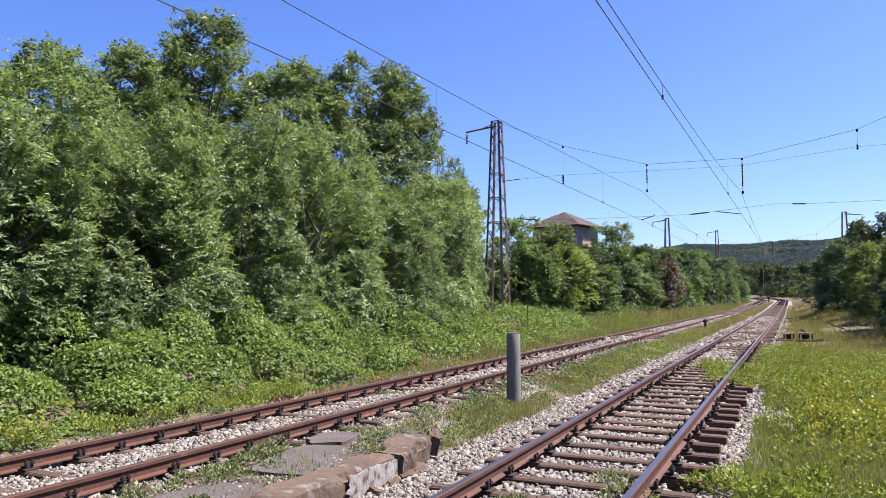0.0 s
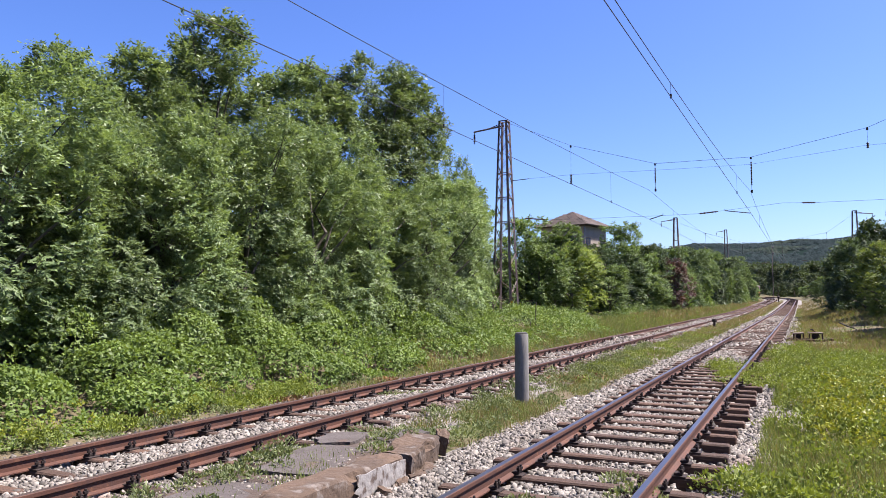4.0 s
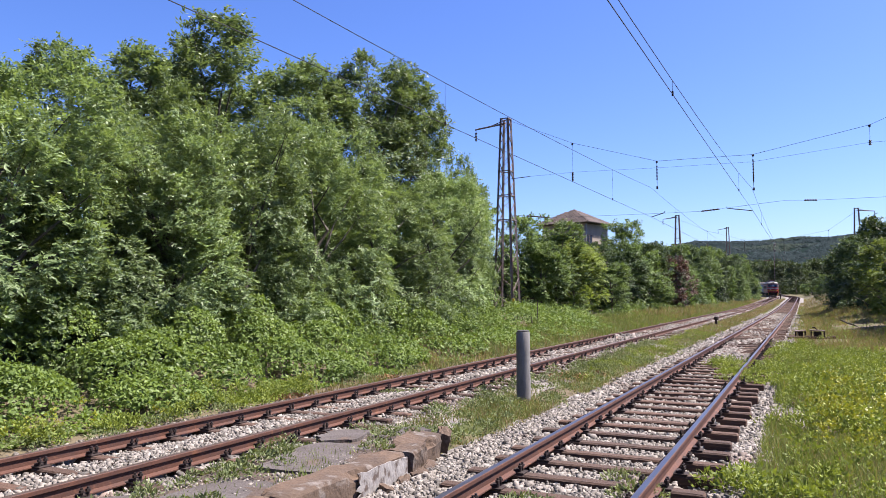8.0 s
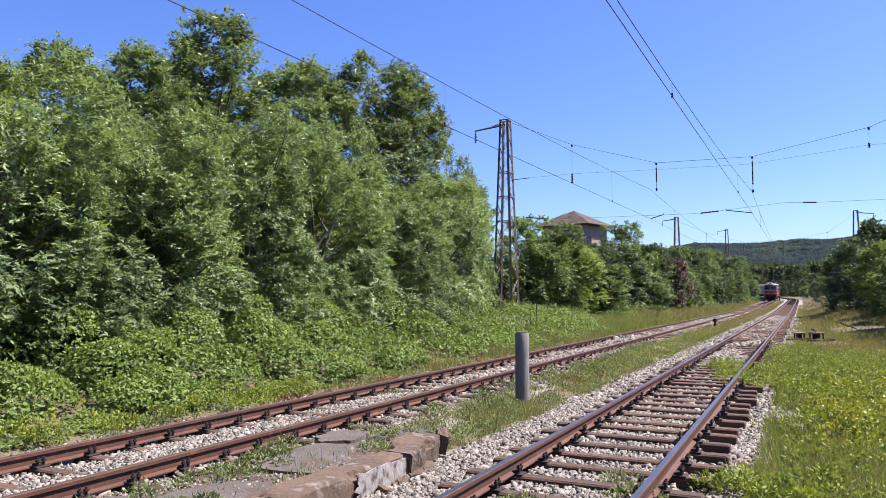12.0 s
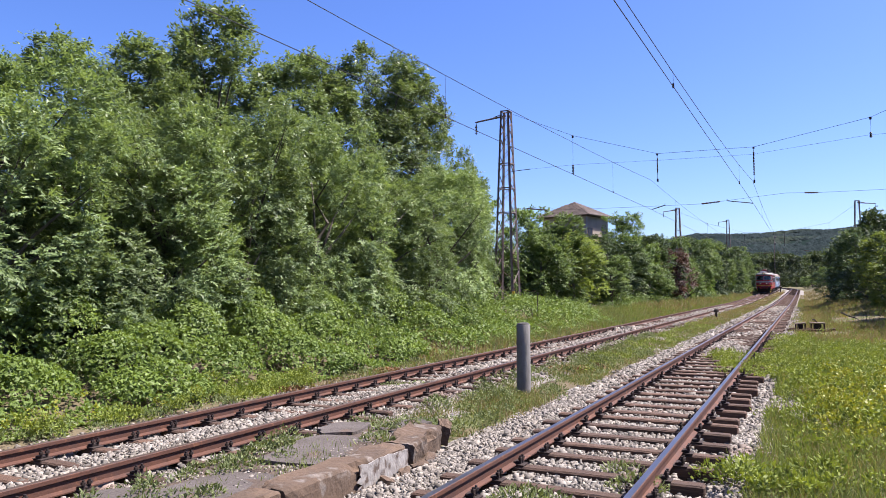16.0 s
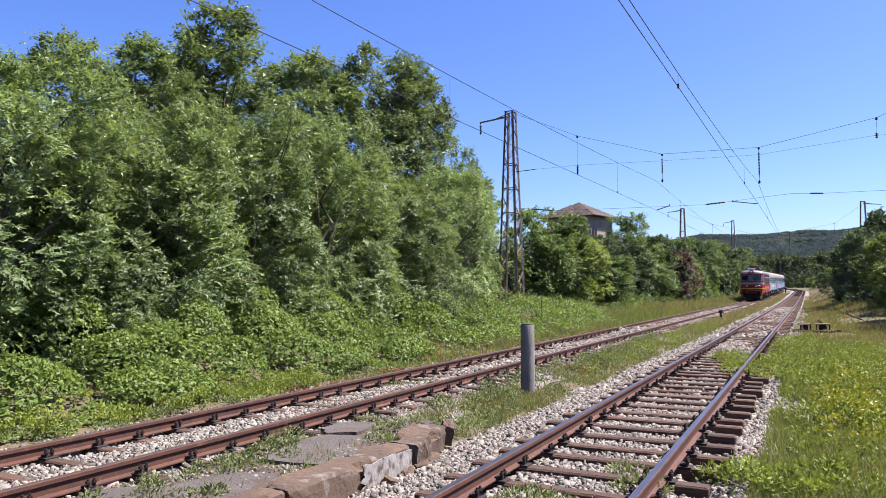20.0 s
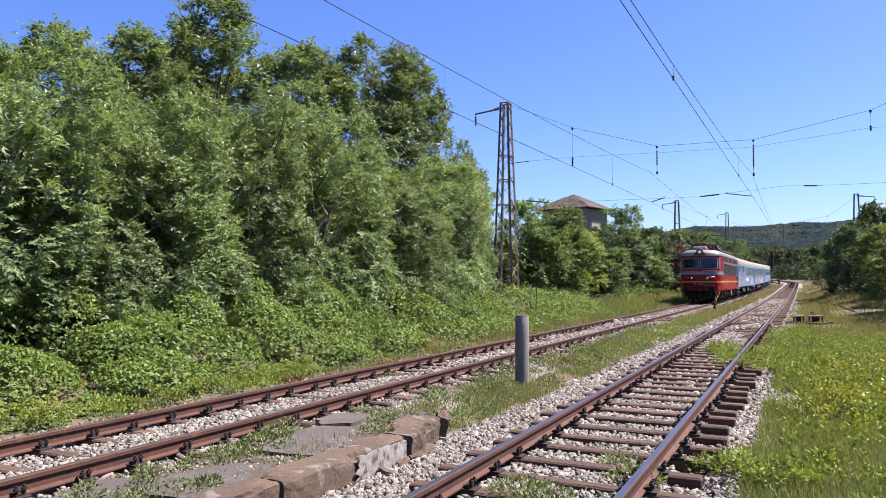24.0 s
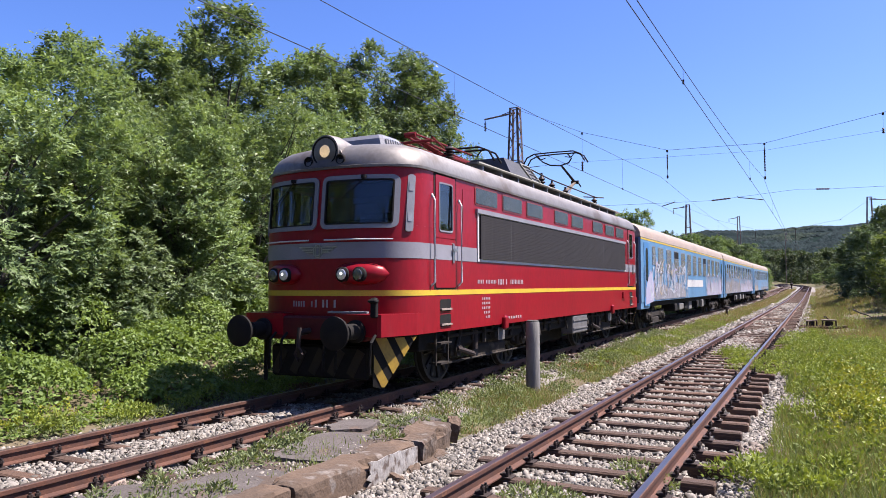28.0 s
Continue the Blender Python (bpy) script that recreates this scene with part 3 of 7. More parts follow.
stones("ballast_stones", "pale crushed limestone between and beside sleepers", 11, [
    (R_X - 2.0, R_X + 1.95, -6, 3.5, 3000, 0.03, bed_height(R_X, 1.65, -0.234, 0.06)),
    (L_X - 1.75, L_X + 1.55, -6, 2.0, 2000, 0.03, bed_height(L_X, 1.2, -0.222)),
    (R_X - 2.0, R_X + 1.95, 3.5, 14, 42000, 0.0235, bed_height(R_X, 1.65, -0.234, 0.06)),
    (R_X - 2.0, R_X + 1.95, 14, 30, 15000, 0.036, bed_height(R_X, 1.65, -0.234, 0.06)),
    (R_X - 2.0, R_X + 1.95, 30, 80, 8000, 0.055, bed_height(R_X, 1.65, -0.234, 0.06)),
    (L_X - 1.75, L_X + 1.55, 2.0, 13, 28000, 0.0225, bed_height(L_X, 1.2, -0.222)),
    (L_X - 1.75, L_X + 1.55, 13, 30, 11000, 0.037, bed_height(L_X, 1.2, -0.222)),
    (-9.0, -8.3, 2.5, 30, 5000, 0.026, lambda x, y, rng: (surface_z(x, y) + 0.01, rng.random(len(x)) > 0.3)),
    (-5.9, -4.3, 2.0, 9.0, 2600, 0.016, lambda x, y, rng: (surface_z(x, y) + 0.004, rng.random(len(x)) > 0.2)),
    (-5.7, -3.9, 17, 60, 7000, 0.036, lambda x, y, rng: (surface_z(x, y) + 0.01, np.sin(y * 0.55 + 1.6 * np.sin(y * 0.21) + x * 0.9) + rng.normal(0, 0.25, len(x)) > 0.35)),
    (L_X - 1.75, L_X + 1.55, 30, 80, 5000, 0.055, bed_height(L_X, 1.2, -0.222)),
])


# ---- trees and bushes ----
def crown_points(rng, count, rad, hb, ht, bulges=34, swell=0.36, depth=0.28, low=0.36, holes=0.3):
    """Clump centres on a crown of rounded boughs between heights hb and ht, and the way each one faces."""
    d = unit(rng.normal(size=(bulges, 3)) * np.array([1, 1, 0.9]) + np.array([0, 0, 0.15]))
    size = rng.uniform(0.2, 0.42, bulges)
    height = swell * rng.uniform(0.45, 1.0, bulges)
    u = unit(rng.normal(size=(count * 3, 3)) + np.array([0, 0, 0.12]))
    near = 1 - np.sum((u[:, None] - d[None]) ** 2, axis=2) / (2 * size[None] ** 2)
    which = np.argmax(near, axis=1)
    lift = np.sqrt(np.clip(near[np.arange(len(u)), which], 0, 1))
    keep = (lift > holes * rng.random(len(u)))
    keep = np.flatnonzero(keep)[:count]
    u, which, lift = u[keep], which[keep], lift[keep]
    n = len(u)
    r = (1 - swell + height[which] * lift) * (1 - depth * rng.random(n) ** 2.2)
    k = np.where(u[:, 2] > 0, low + (1 - low) * u[:, 2] * r, low + low * u[:, 2] * 1.02)
    flat = np.hypot(u[:, 0], u[:, 1])
    flat = np.where(u[:, 2] > 0, flat, 0.82 + 0.18 * flat)           # the skirt falls straight to the ground
    a = np.arctan2(u[:, 1], u[:, 0])
    p = np.stack([np.cos(a) * flat * r * rad, np.sin(a) * flat * r * rad, hb + np.clip(k, 0, 1) * (ht - hb)], axis=1)
    p[:, 2] = np.minimum(hb + (p[:, 2] - hb) * (ht - hb) / (np.quantile(p[:, 2], 0.985) - hb), ht)
    p[:, :2] *= rad / np.quantile(np.hypot(p[:, 0], p[:, 1]), 0.95)
    mid = d[which] * (1 - swell) * 0.75
    heart = np.stack([mid[:, 0] * rad, mid[:, 1] * rad, hb + (low + np.where(mid[:, 2] > 0, 1 - low, low) * mid[:, 2]) * (ht - hb)], axis=1)
    return p, unit(unit(p - heart) + 0.5 * u)


def tree_meshes(seed, rad, hb, ht, clumps, twigs, per, leaf, clump_r, material, droop=0.2, width=0.2, trunk_r=0.16, limbs=26, shoots=0, simple=True, whip=0.8, **shape):
    """Crown of twig sprays (twigs a clump, per leaves a twig), trunk and limbs."""
    rng = np.random.default_rng(seed)
    c, out = crown_points(rng, clumps, rad - clump_r * 0.6, hb, ht - clump_r * 0.7, **shape)
    n = len(c)
    i = np.repeat(np.arange(n), twigs)
    way = unit(out[i] * 0.85 + rng.normal(size=(n, 3))[i] * 0.25 + rng.normal(size=(n * twigs, 3)) * 0.55 + np.array([0, 0, 0.3]))
    long = clump_r * rng.uniform(0.75, 1.35, n)[i] * rng.uniform(0.7, 1.15, n * twigs)
    start = c[i] + rng.normal(size=way.shape) * clump_r * 0.25
    if shoots:      # upright whips at the top
        pick = np.flatnonzero(c[:, 2] > hb + 0.55 * (ht - hb))
        j = rng.choice(pick, shoots)
        way = np.concatenate([way, unit(rng.normal(size=(shoots, 3)) * 0.22 + np.array([0, 0, 1.0]))])
        start, long = np.concatenate([start, c[j]]), np.concatenate([long, whip * rng.uniform(0.6, 1.3, shoots)])
        i = np.concatenate([i, j])
    m = len(way)
    k = np.repeat(np.arange(m), per)
    t = np.tile((np.arange(per) + 0.7) / per, m) * rng.uniform(0.92, 1.08, m * per)
    side = unit(np.cross(way, unit(rng.normal(size=way.shape) * 0.5 + np.array([0, 0, 1.0]))))
    sign = np.tile(np.where(np.arange(per) % 2, 1.0, -1.0), m)[:, None]
    p = start[k] + way[k] * (long[k] * t)[:, None] - np.array([0, 0, 1.0]) * (droop * long[k] * t * t)[:, None]
    d = unit(way[k] * 0.6 + side[k] * sign * 0.75 + rng.normal(size=p.shape) * 0.22 + np.array([0, 0, -droop]))
    L = leaf * rng.uniform(0.65, 1.3, m * per)
    crown = quads_mesh("crown", leaves(rng, p, d, L, L * width, unit(out[i[k]] * 0.6 + np.array([0, 0, 0.8])), simple), material, 3 if simple else 4)
    top = hb + (ht - hb) * 0.72
    pts = [Vector((0, 0, -0.3))]
    steps = 7
    for i in range(1, steps + 1):
        pts.append(Vector((rng.uniform(-0.16, 0.16) * i * 0.35, rng.uniform(-0.16, 0.16) * i * 0.35, top * i / steps)))
    trunk = Build().path(pts, [trunk_r * (1 - i / (steps + 1)) for i in range(steps + 1)], 8).mesh("trunk", BARK, True)
    boughs = []
    for k in range(limbs):
        tip = Vector(c[int(rng.integers(n))])
        i = min(steps - 1, max(1, int(steps * (tip.z * 0.55) / max(top, 0.1))))
        a = pts[i]
        mid = a.lerp(tip, 0.5) + Vector((*rng.normal(0, 0.12, 2), 0.12))
        r0 = trunk_r * (0.5 - 0.3 * i / steps)
        boughs.append(Build().path([a, a.lerp(mid, 0.5) + Vector((0, 0, 0.05)), mid, tip], [r0, r0 * 0.75, r0 * 0.55, r0 * 0.15], 5).mesh("limb", BARK, True))
    return crown, trunk, boughs


KINDS = {}


def plant(kind, name, label, category, x, y, height, radius, turn, group=""):
    """A tree of a kind, scaled to its height and radius, standing on the ground."""
    crown, trunk, boughs, h0, r0 = KINDS[kind]
    z = float(ground_z(x, y)) - 0.05
    t = thing(name, label, category, Matrix.LocRotScale((x, y, z), Euler((0, 0, radians(turn))), (radius / r0, radius / r0, (height - z) / h0)), group)
    part("trunk", trunk, BARK, t, "grey-brown bark")
    for bough in boughs:
        part("limb", bough, BARK, t)
    part("crown", crown, None, t)
    return t


def kind(name, rad, ht, **k):
    KINDS[name] = (*tree_meshes(rad=rad, ht=ht, **k), ht, rad)


kind("willow_a", 2.6, 7.0, seed=21, hb=0.15, clumps=470, twigs=8, per=12, leaf=0.13, clump_r=0.36, material=WILLOW, droop=0.28, width=0.19, shoots=110, limbs=12, bulges=24, swell=0.6, holes=0.42, depth=0.18, whip=0.65)
kind("willow_b", 2.6, 7.0, seed=22, hb=0.15, clumps=470, twigs=8, per=12, leaf=0.125, clump_r=0.36, material=WILLOW, droop=0.28, width=0.2, shoots=100, limbs=12, bulges=24, swell=0.6, holes=0.42, depth=0.18, whip=0.65)
kind("willow_low", 1.7, 2.8, seed=29, hb=0.0, clumps=150, twigs=7, per=12, leaf=0.13, clump_r=0.28, material=WILLOW, droop=0.25, width=0.16, limbs=6, trunk_r=0.06, bulges=16)
kind("ash_a", 3.4, 12.0, seed=23, hb=1.8, clumps=520, twigs=8, per=11, leaf=0.165, clump_r=0.46, material=ASH, droop=0.3, width=0.22, trunk_r=0.2, limbs=18, shoots=70, swell=0.62, bulges=26, holes=0.45, depth=0.2, whip=0.9)
kind("ash_b", 3.4, 12.0, seed=24, hb=1.6, clumps=520, twigs=8, per=11, leaf=0.165, clump_r=0.46, material=ASH, droop=0.3, width=0.23, trunk_r=0.2, limbs=18, shoots=30, swell=0.62, bulges=26, holes=0.45, depth=0.2)
kind("shrub_a", 2.2, 6.5, seed=25, hb=0.0, clumps=250, twigs=5, per=11, leaf=0.18, clump_r=0.42, limbs=6, material=SHRUB, droop=0.2, width=0.25, shoots=40, bulges=15, swell=0.6, holes=0.3, depth=0.2, whip=0.45)
kind("shrub_b", 2.2, 6.5, seed=26, hb=0.0, clumps=250, twigs=5, per=11, leaf=0.18, clump_r=0.42, limbs=6, material=SHRUB, droop=0.25, width=0.25, shoots=30, bulges=15, swell=0.6, holes=0.3, depth=0.2, whip=0.45)
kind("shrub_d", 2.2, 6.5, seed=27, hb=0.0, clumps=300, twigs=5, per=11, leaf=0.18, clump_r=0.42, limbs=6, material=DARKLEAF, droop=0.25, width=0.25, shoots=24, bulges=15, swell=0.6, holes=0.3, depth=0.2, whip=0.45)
kind("shrub_l", 2.2, 6.5, seed=35, hb=0.0, clumps=250, twigs=5, per=11, leaf=0.18, clump_r=0.42, limbs=6, material=LIME_LIT, droop=0.25, width=0.25, shoots=30, bulges=15, swell=0.6, holes=0.3, depth=0.2, whip=0.45)
kind("purple", 1.6, 4.5, seed=28, hb=0.0, clumps=120, twigs=6, per=9, leaf=0.2, clump_r=0.34, limbs=5, material=PURPLE, droop=0.2, width=0.18, bulges=16)

# dense young willows in front of the wood
WILLOWS = [
    ("willow_a", -14.0, 8.6, 6.5, 2.4, 10), ("willow_b", -14.6, 11.4, 5.6, 2.3, 80), ("willow_a", -14.6, 13.9, 6.3, 2.4, 200),
    ("willow_b", -14.5, 16.5, 6.9, 2.4, 300), ("willow_a", -14.5, 20.0, 7.2, 2.6, 120), ("willow_b", -15.0, 25.0, 6.3, 2.7, 30),
    ("willow_a", -15.2, 30.0, 7.2, 2.6, 260), ("willow_b", -16.4, 35.0, 8.9, 1.9, 170), ("willow_b", -13.6, 5.6, 6.3, 2.4, 45),
    ("willow_b", -17.6, 10.5, 6.4, 2.6, 150), ("willow_a", -17.8, 15.0, 8.2, 2.6, 15), ("willow_a", -18.0, 22.5, 8.4, 2.8, 330),
    # those at y 1, -4 and -9.5 are unseen, added to darken windscreen reflections
    ("willow_b", -17.8, 28.0, 8.0, 2.8, 95), ("willow_b", -13.7, 12.6, 5.4, 1.9, 220), ("willow_a", -15.2, 1.0, 9.0, 2.9, 70), ("willow_b", -15.4, -4.0, 10.5, 3.2, 190),
    ("willow_a", -17.6, 37.4, 7.8, 2.0, 60), ("willow_a", -15.2, -9.5, 11.0, 3.3, 310),
]
# tall ash trees behind
ASHES = [
    ("ash_b", -20.5, 12.4, 6.6, 2.8, 0), ("ash_b", -20.0, 16.0, 9.6, 3.5, 60), ("ash_a", -20.0, 20.6, 12.0, 4.4, 140),
    ("ash_a", -21.0, 26.0, 12.4, 4.3, 220), ("ash_b", -19.6, 31.4, 13.6, 4.3, 100), ("ash_b", -18.4, 35.6, 13.2, 3.7, 290), ("ash_a", -20.6, 29.0, 12.8, 3.9, 10),
    ("ash_a", -24.0, 23.0, 10.8, 3.4, 190),
]
# low dark growth added to close the wood's foot and block light through it
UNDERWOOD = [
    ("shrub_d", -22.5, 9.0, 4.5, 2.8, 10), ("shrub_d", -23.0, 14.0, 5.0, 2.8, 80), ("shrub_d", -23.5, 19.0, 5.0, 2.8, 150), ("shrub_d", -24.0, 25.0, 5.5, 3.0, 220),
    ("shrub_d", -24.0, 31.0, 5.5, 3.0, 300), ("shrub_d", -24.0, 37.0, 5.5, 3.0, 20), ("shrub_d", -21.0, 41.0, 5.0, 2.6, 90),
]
LOW = [("willow_low", -13.2 - 0.3 * (i % 3), 3.6 + 2.15 * i, 2.5 + 0.35 * ((i * 7) % 3), 1.5, 47 * i) for i in range(12) if i % 4 != 1 and i != 2]
for k, x, y, h, r, turn in WILLOWS + ASHES + UNDERWOOD + LOW:
    if k == "willow_low":
        plant(k, "willow_bush", "low willow bush at the foot of the wood", "bush", x, y, h, r, turn, "low willows")
    elif k == "shrub_d":
        plant(k, "bush", "dark bush added in the wood to block light", "bush", x, y, h, r, turn, "bushes in the wood")
    elif k.startswith("willow"):
        plant(k, "willow", "dense young willow with narrow grey-green leaves", "tree", x, y, h, r, turn, "willows beside the track")
    else:
        plant(k, "tree", "tall broad-leaved tree with dark green crown", "tree", x, y, h, r, turn, "tall trees behind the willows")

HEDGE_NEAR = [
    ("shrub_a", -17.0, 36.6, 3.4, 1.2, 20), ("shrub_a", -18.0, 38.0, 5.4, 1.6, 130), ("shrub_b", -19.4, 41.5, 8.6, 1.8, 40),
    ("shrub_b", -18.8, 44.6, 8.0, 1.9, 210), ("shrub_a", -15.8, 47.0, 5.2, 1.5, 250), ("shrub_b", -17.6, 47.5, 7.2, 2.0, 10),
    ("shrub_a", -15.6, 49.6, 6.8, 2.2, 70), ("shrub_d", -18.6, 51.0, 6.2, 2.6, 30), ("shrub_l", -15.4, 53.0, 6.0, 2.2, 140),
    ("shrub_d", -18.8, 57.0, 5.6, 2.6, 60), ("shrub_a", -13.6, 57.5, 4.2, 1.7, 80), ("shrub_b", -16.4, 58.5, 5.5, 2.2, 200),
    ("shrub_d", -15.2, 62.2, 6.2, 1.8, 250), ("shrub_d", -18.0, 64.0, 5.4, 2.6, 110), ("shrub_d", -14.8, 66.5, 5.6, 2.2, 30),
]
HEDGE_MIDDLE = [
    ("shrub_b", -15.7, 71.1, 8.8, 2.5, 310), ("shrub_a", -15.3, 73.6, 7.8, 2.3, 190), ("shrub_a", -13.2, 72.0, 3.6, 1.8, 220), ("shrub_d", -17.5, 76.0, 7.0, 2.6, 160),
    ("shrub_d", -15.2, 77.0, 7.0, 2.4, 90), ("shrub_b", -15.2, 82.5, 7.0, 2.3, 160), ("shrub_d", -17.0, 86.0, 7.6, 2.6, 330),
    ("purple", -13.0, 86.0, 6.0, 1.9, 0), ("shrub_d", -14.7, 89.5, 8.0, 2.2, 230), ("shrub_a", -12.6, 92.0, 4.6, 1.8, 120),
    ("shrub_b", -14.2, 96.0, 8.0, 2.4, 280), ("shrub_d", -14.2, 103.0, 8.4, 2.5, 340), ("shrub_b", -13.8, 110.0, 8.6, 2.5, 50),
    ("shrub_a", -13.6, 117.5, 9.0, 2.6, 110), ("shrub_d", -13.4, 125.0, 9.2, 2.6, 180), ("shrub_b", -13.1, 133.0, 9.5, 2.6, 240),
]
HEDGE_FAR = [
    ("shrub_d", -13.0, 143.0, 9.5, 2.8, 300), ("shrub_b", -12.7, 153.0, 9.6, 2.7, 0), ("shrub_a", -12.4, 164.0, 9.2, 2.7, 60),
    ("shrub_b", -12.2, 176.0, 8.8, 2.6, 120), ("shrub_d", -11.9, 187.0, 7.4, 2.2, 200), ("shrub_b", -11.8, 198.0, 6.0, 2.2, 260),
    ("shrub_a", -12.6, 209.0, 6.0, 2.4, 20), ("shrub_b", -13.6, 220.0, 6.4, 2.6, 90), ("shrub_d", 5.0, 228.0, 6.2, 2.8, 190),
    ("shrub_b", -15.4, 232.0, 6.8, 2.8, 150), ("shrub_a", 2.2, 238.0, 5.4, 2.6, 100),
]
for k, x, y, h, r, turn in HEDGE_NEAR + HEDGE_MIDDLE + HEDGE_FAR:
    r = r * 1.22
    if k == "purple":
        plant(k, "bush", "dark purple-leaved bush among green bushes", "bush", x, y, h, r, turn, "bushes along the track")
    else:
        plant(k, "bush", "tall leafy green bush beside the track", "bush", x, y, h, r, turn, "bushes along the track")

RIGHT = [
    ("shrub_d", 4.8, 78.0, 8.6, 3.3, 15), ("shrub_d", 7.2, 74.0, 9.2, 3.4, 95), ("shrub_d", 4.6, 70.0, 6.6, 2.5, 195), ("shrub_d", 4.4, 64.0, 4.2, 2.2, 285), ("shrub_l", 5.3, 57.0, 5.4, 2.2, 170), ("shrub_a", 5.9, 41.5, 5.4, 2.0, 240),
    ("shrub_l", 6.8, 52.0, 6.2, 2.3, 300), ("shrub_a", 6.0, 34.0, 4.8, 2.0, 50), ("shrub_d", 8.6, 60.0, 9.6, 2.8, 10), ("shrub_b", 4.6, 104.0, 6.0, 2.6, 60), ("shrub_b", 3.6, 130.0, 5.0, 2.0, 130),
    ("shrub_d", 5.6, 46.5, 3.4, 1.5, 130), ("shrub_d", 6.0, 38.0, 3.2, 1.6, 40), ("shrub_d", 7.0, 46.0, 6.6, 2.4, 220),
]
for k, x, y, h, r, turn in RIGHT:
    plant(k, "bush", "leafy roadside bush above dry grass", "bush", x, y, h, r, turn, "bushes across from the wood")

# unseen bushes added behind the camera, to cut sky light and darken reflections
for x, y, h, r in ((7.0, -6.0, 8.5, 2.8), (9.5, -10.0, 11.0, 3.4), (6.5, -14.5, 10.5, 3.4), (11.0, -17.0, 12.0, 3.8), (4.5, -21.0, 11.0, 3.6), (-12.5, -15.5, 11.0, 3.6), (-11.0, -22.5, 12.0, 3.8), (-4.0, -27.0, 12.0, 4.0), (0.5, -26.0, 12.0, 3.8)):
    plant("shrub_d", "bush", "unseen dark green bush added to dim the sky light", "bush", x, y, h, r, 40 * x, "bushes behind the platform")

# woods in the valley, at the foot of the hill
kind("wood_a", 4.0, 10.0, seed=31, hb=0.0, clumps=95, twigs=4, per=4, leaf=0.85, clump_r=1.0, material=VALLEY, width=0.24, limbs=0, bulges=16)
rngw = random.Random(8)
for i in range(165):
    y = rngw.uniform(262, 640)
    x = (rngw.uniform(-0.13, 0.085) if i < 105 else rngw.uniform(-0.42, 0.2)) * y + 3
    track_x = along(L_X, y + 12)[0] if y < 380 else -999
    if abs(track_x - x) < 13 or abs(along(R_X, y)[0] - x) < 9:
        continue
    r = rngw.uniform(3.2, 6.0)
    h = rngw.uniform(6, 12) + (y - 260) * 0.035
    crown, trunk, boughs, h0, r0 = KINDS["wood_a"]
    t = thing("distant_tree", "distant round-crowned tree in the valley wood", "tree",
              Matrix.LocRotScale((x, y, float(ground_z(x, y)) - 0.3), Euler((0, 0, rngw.uniform(0, 6))), (r / r0, r / r0, h / h0)), "valley wood")
    part("trunk", trunk, BARK, t)
    part("crown", crown, None, t)


# ---- low growth ----
def thicket(name, label, seed, material, spots, leaf, width, up=0.35, clump=1, spread=0.1):
    """Leafy mounds. spots: x, y, radius, height, leaf count; the leaves stand in sprays of clump leaves."""
    rng = np.random.default_rng(seed)
    q = []
    for x, y, r, h, n in spots:
        m = max(3, n // clump)
        a, k = rng.uniform(0, 6.28, m), np.sqrt(rng.random(m))
        px, py = x + np.cos(a) * k * r, y + np.sin(a) * k * r
        top = h * np.sqrt(np.clip(1 - k * k * 0.9, 0, 1)) * (0.8 + 0.3 * np.sin(px * 2.7) * np.cos(py * 2.1))
        pz = surface_z(px, py) + top * (0.25 + 0.75 * rng.random(m) ** 0.45)
        out = np.stack([np.cos(a) * k, np.sin(a) * k, np.full(m, up)], axis=1)
        p = np.repeat(np.stack([px, py, pz], axis=1), clump, axis=0)
        out = np.repeat(out, clump, axis=0)
        off = unit(rng.normal(size=p.shape)) * rng.random((len(p), 1)) ** 0.5 if clump > 1 else np.zeros_like(p)
        p = p + off * spread * np.array([1, 1, 0.7])
        d = unit(out * 0.6 + off * 0.5 + rng.normal(size=p.shape) * 0.55)
        L = leaf * rng.uniform(0.55, 1.4, len(p))
        face = out * np.array([1, 1, 0]) + off * 0.6 + np.array([0, 0, 0.9]) + rng.normal(size=p.shape) * 0.35
        q.append(leaves(rng, p, d, L, L * width, unit(face)))
    return tagged(new(name, quads_mesh(name, np.concatenate(q), material)), label, "undergrowth", kind="stuff")


def mounds(rng, x, y, z, radius, height, px, py):
    """The height of a field of rounded mounds at px, py."""
    top = np.zeros(len(px))
    for a, b, r, h in zip(x, y, radius, height):
        q = ((px - a) ** 2 + (py - b) ** 2) / (r * r)
        top = np.maximum(top, np.where(q < 1, h * np.sqrt(np.clip(1 - q, 0, 1)), 0.0))
    return top + z


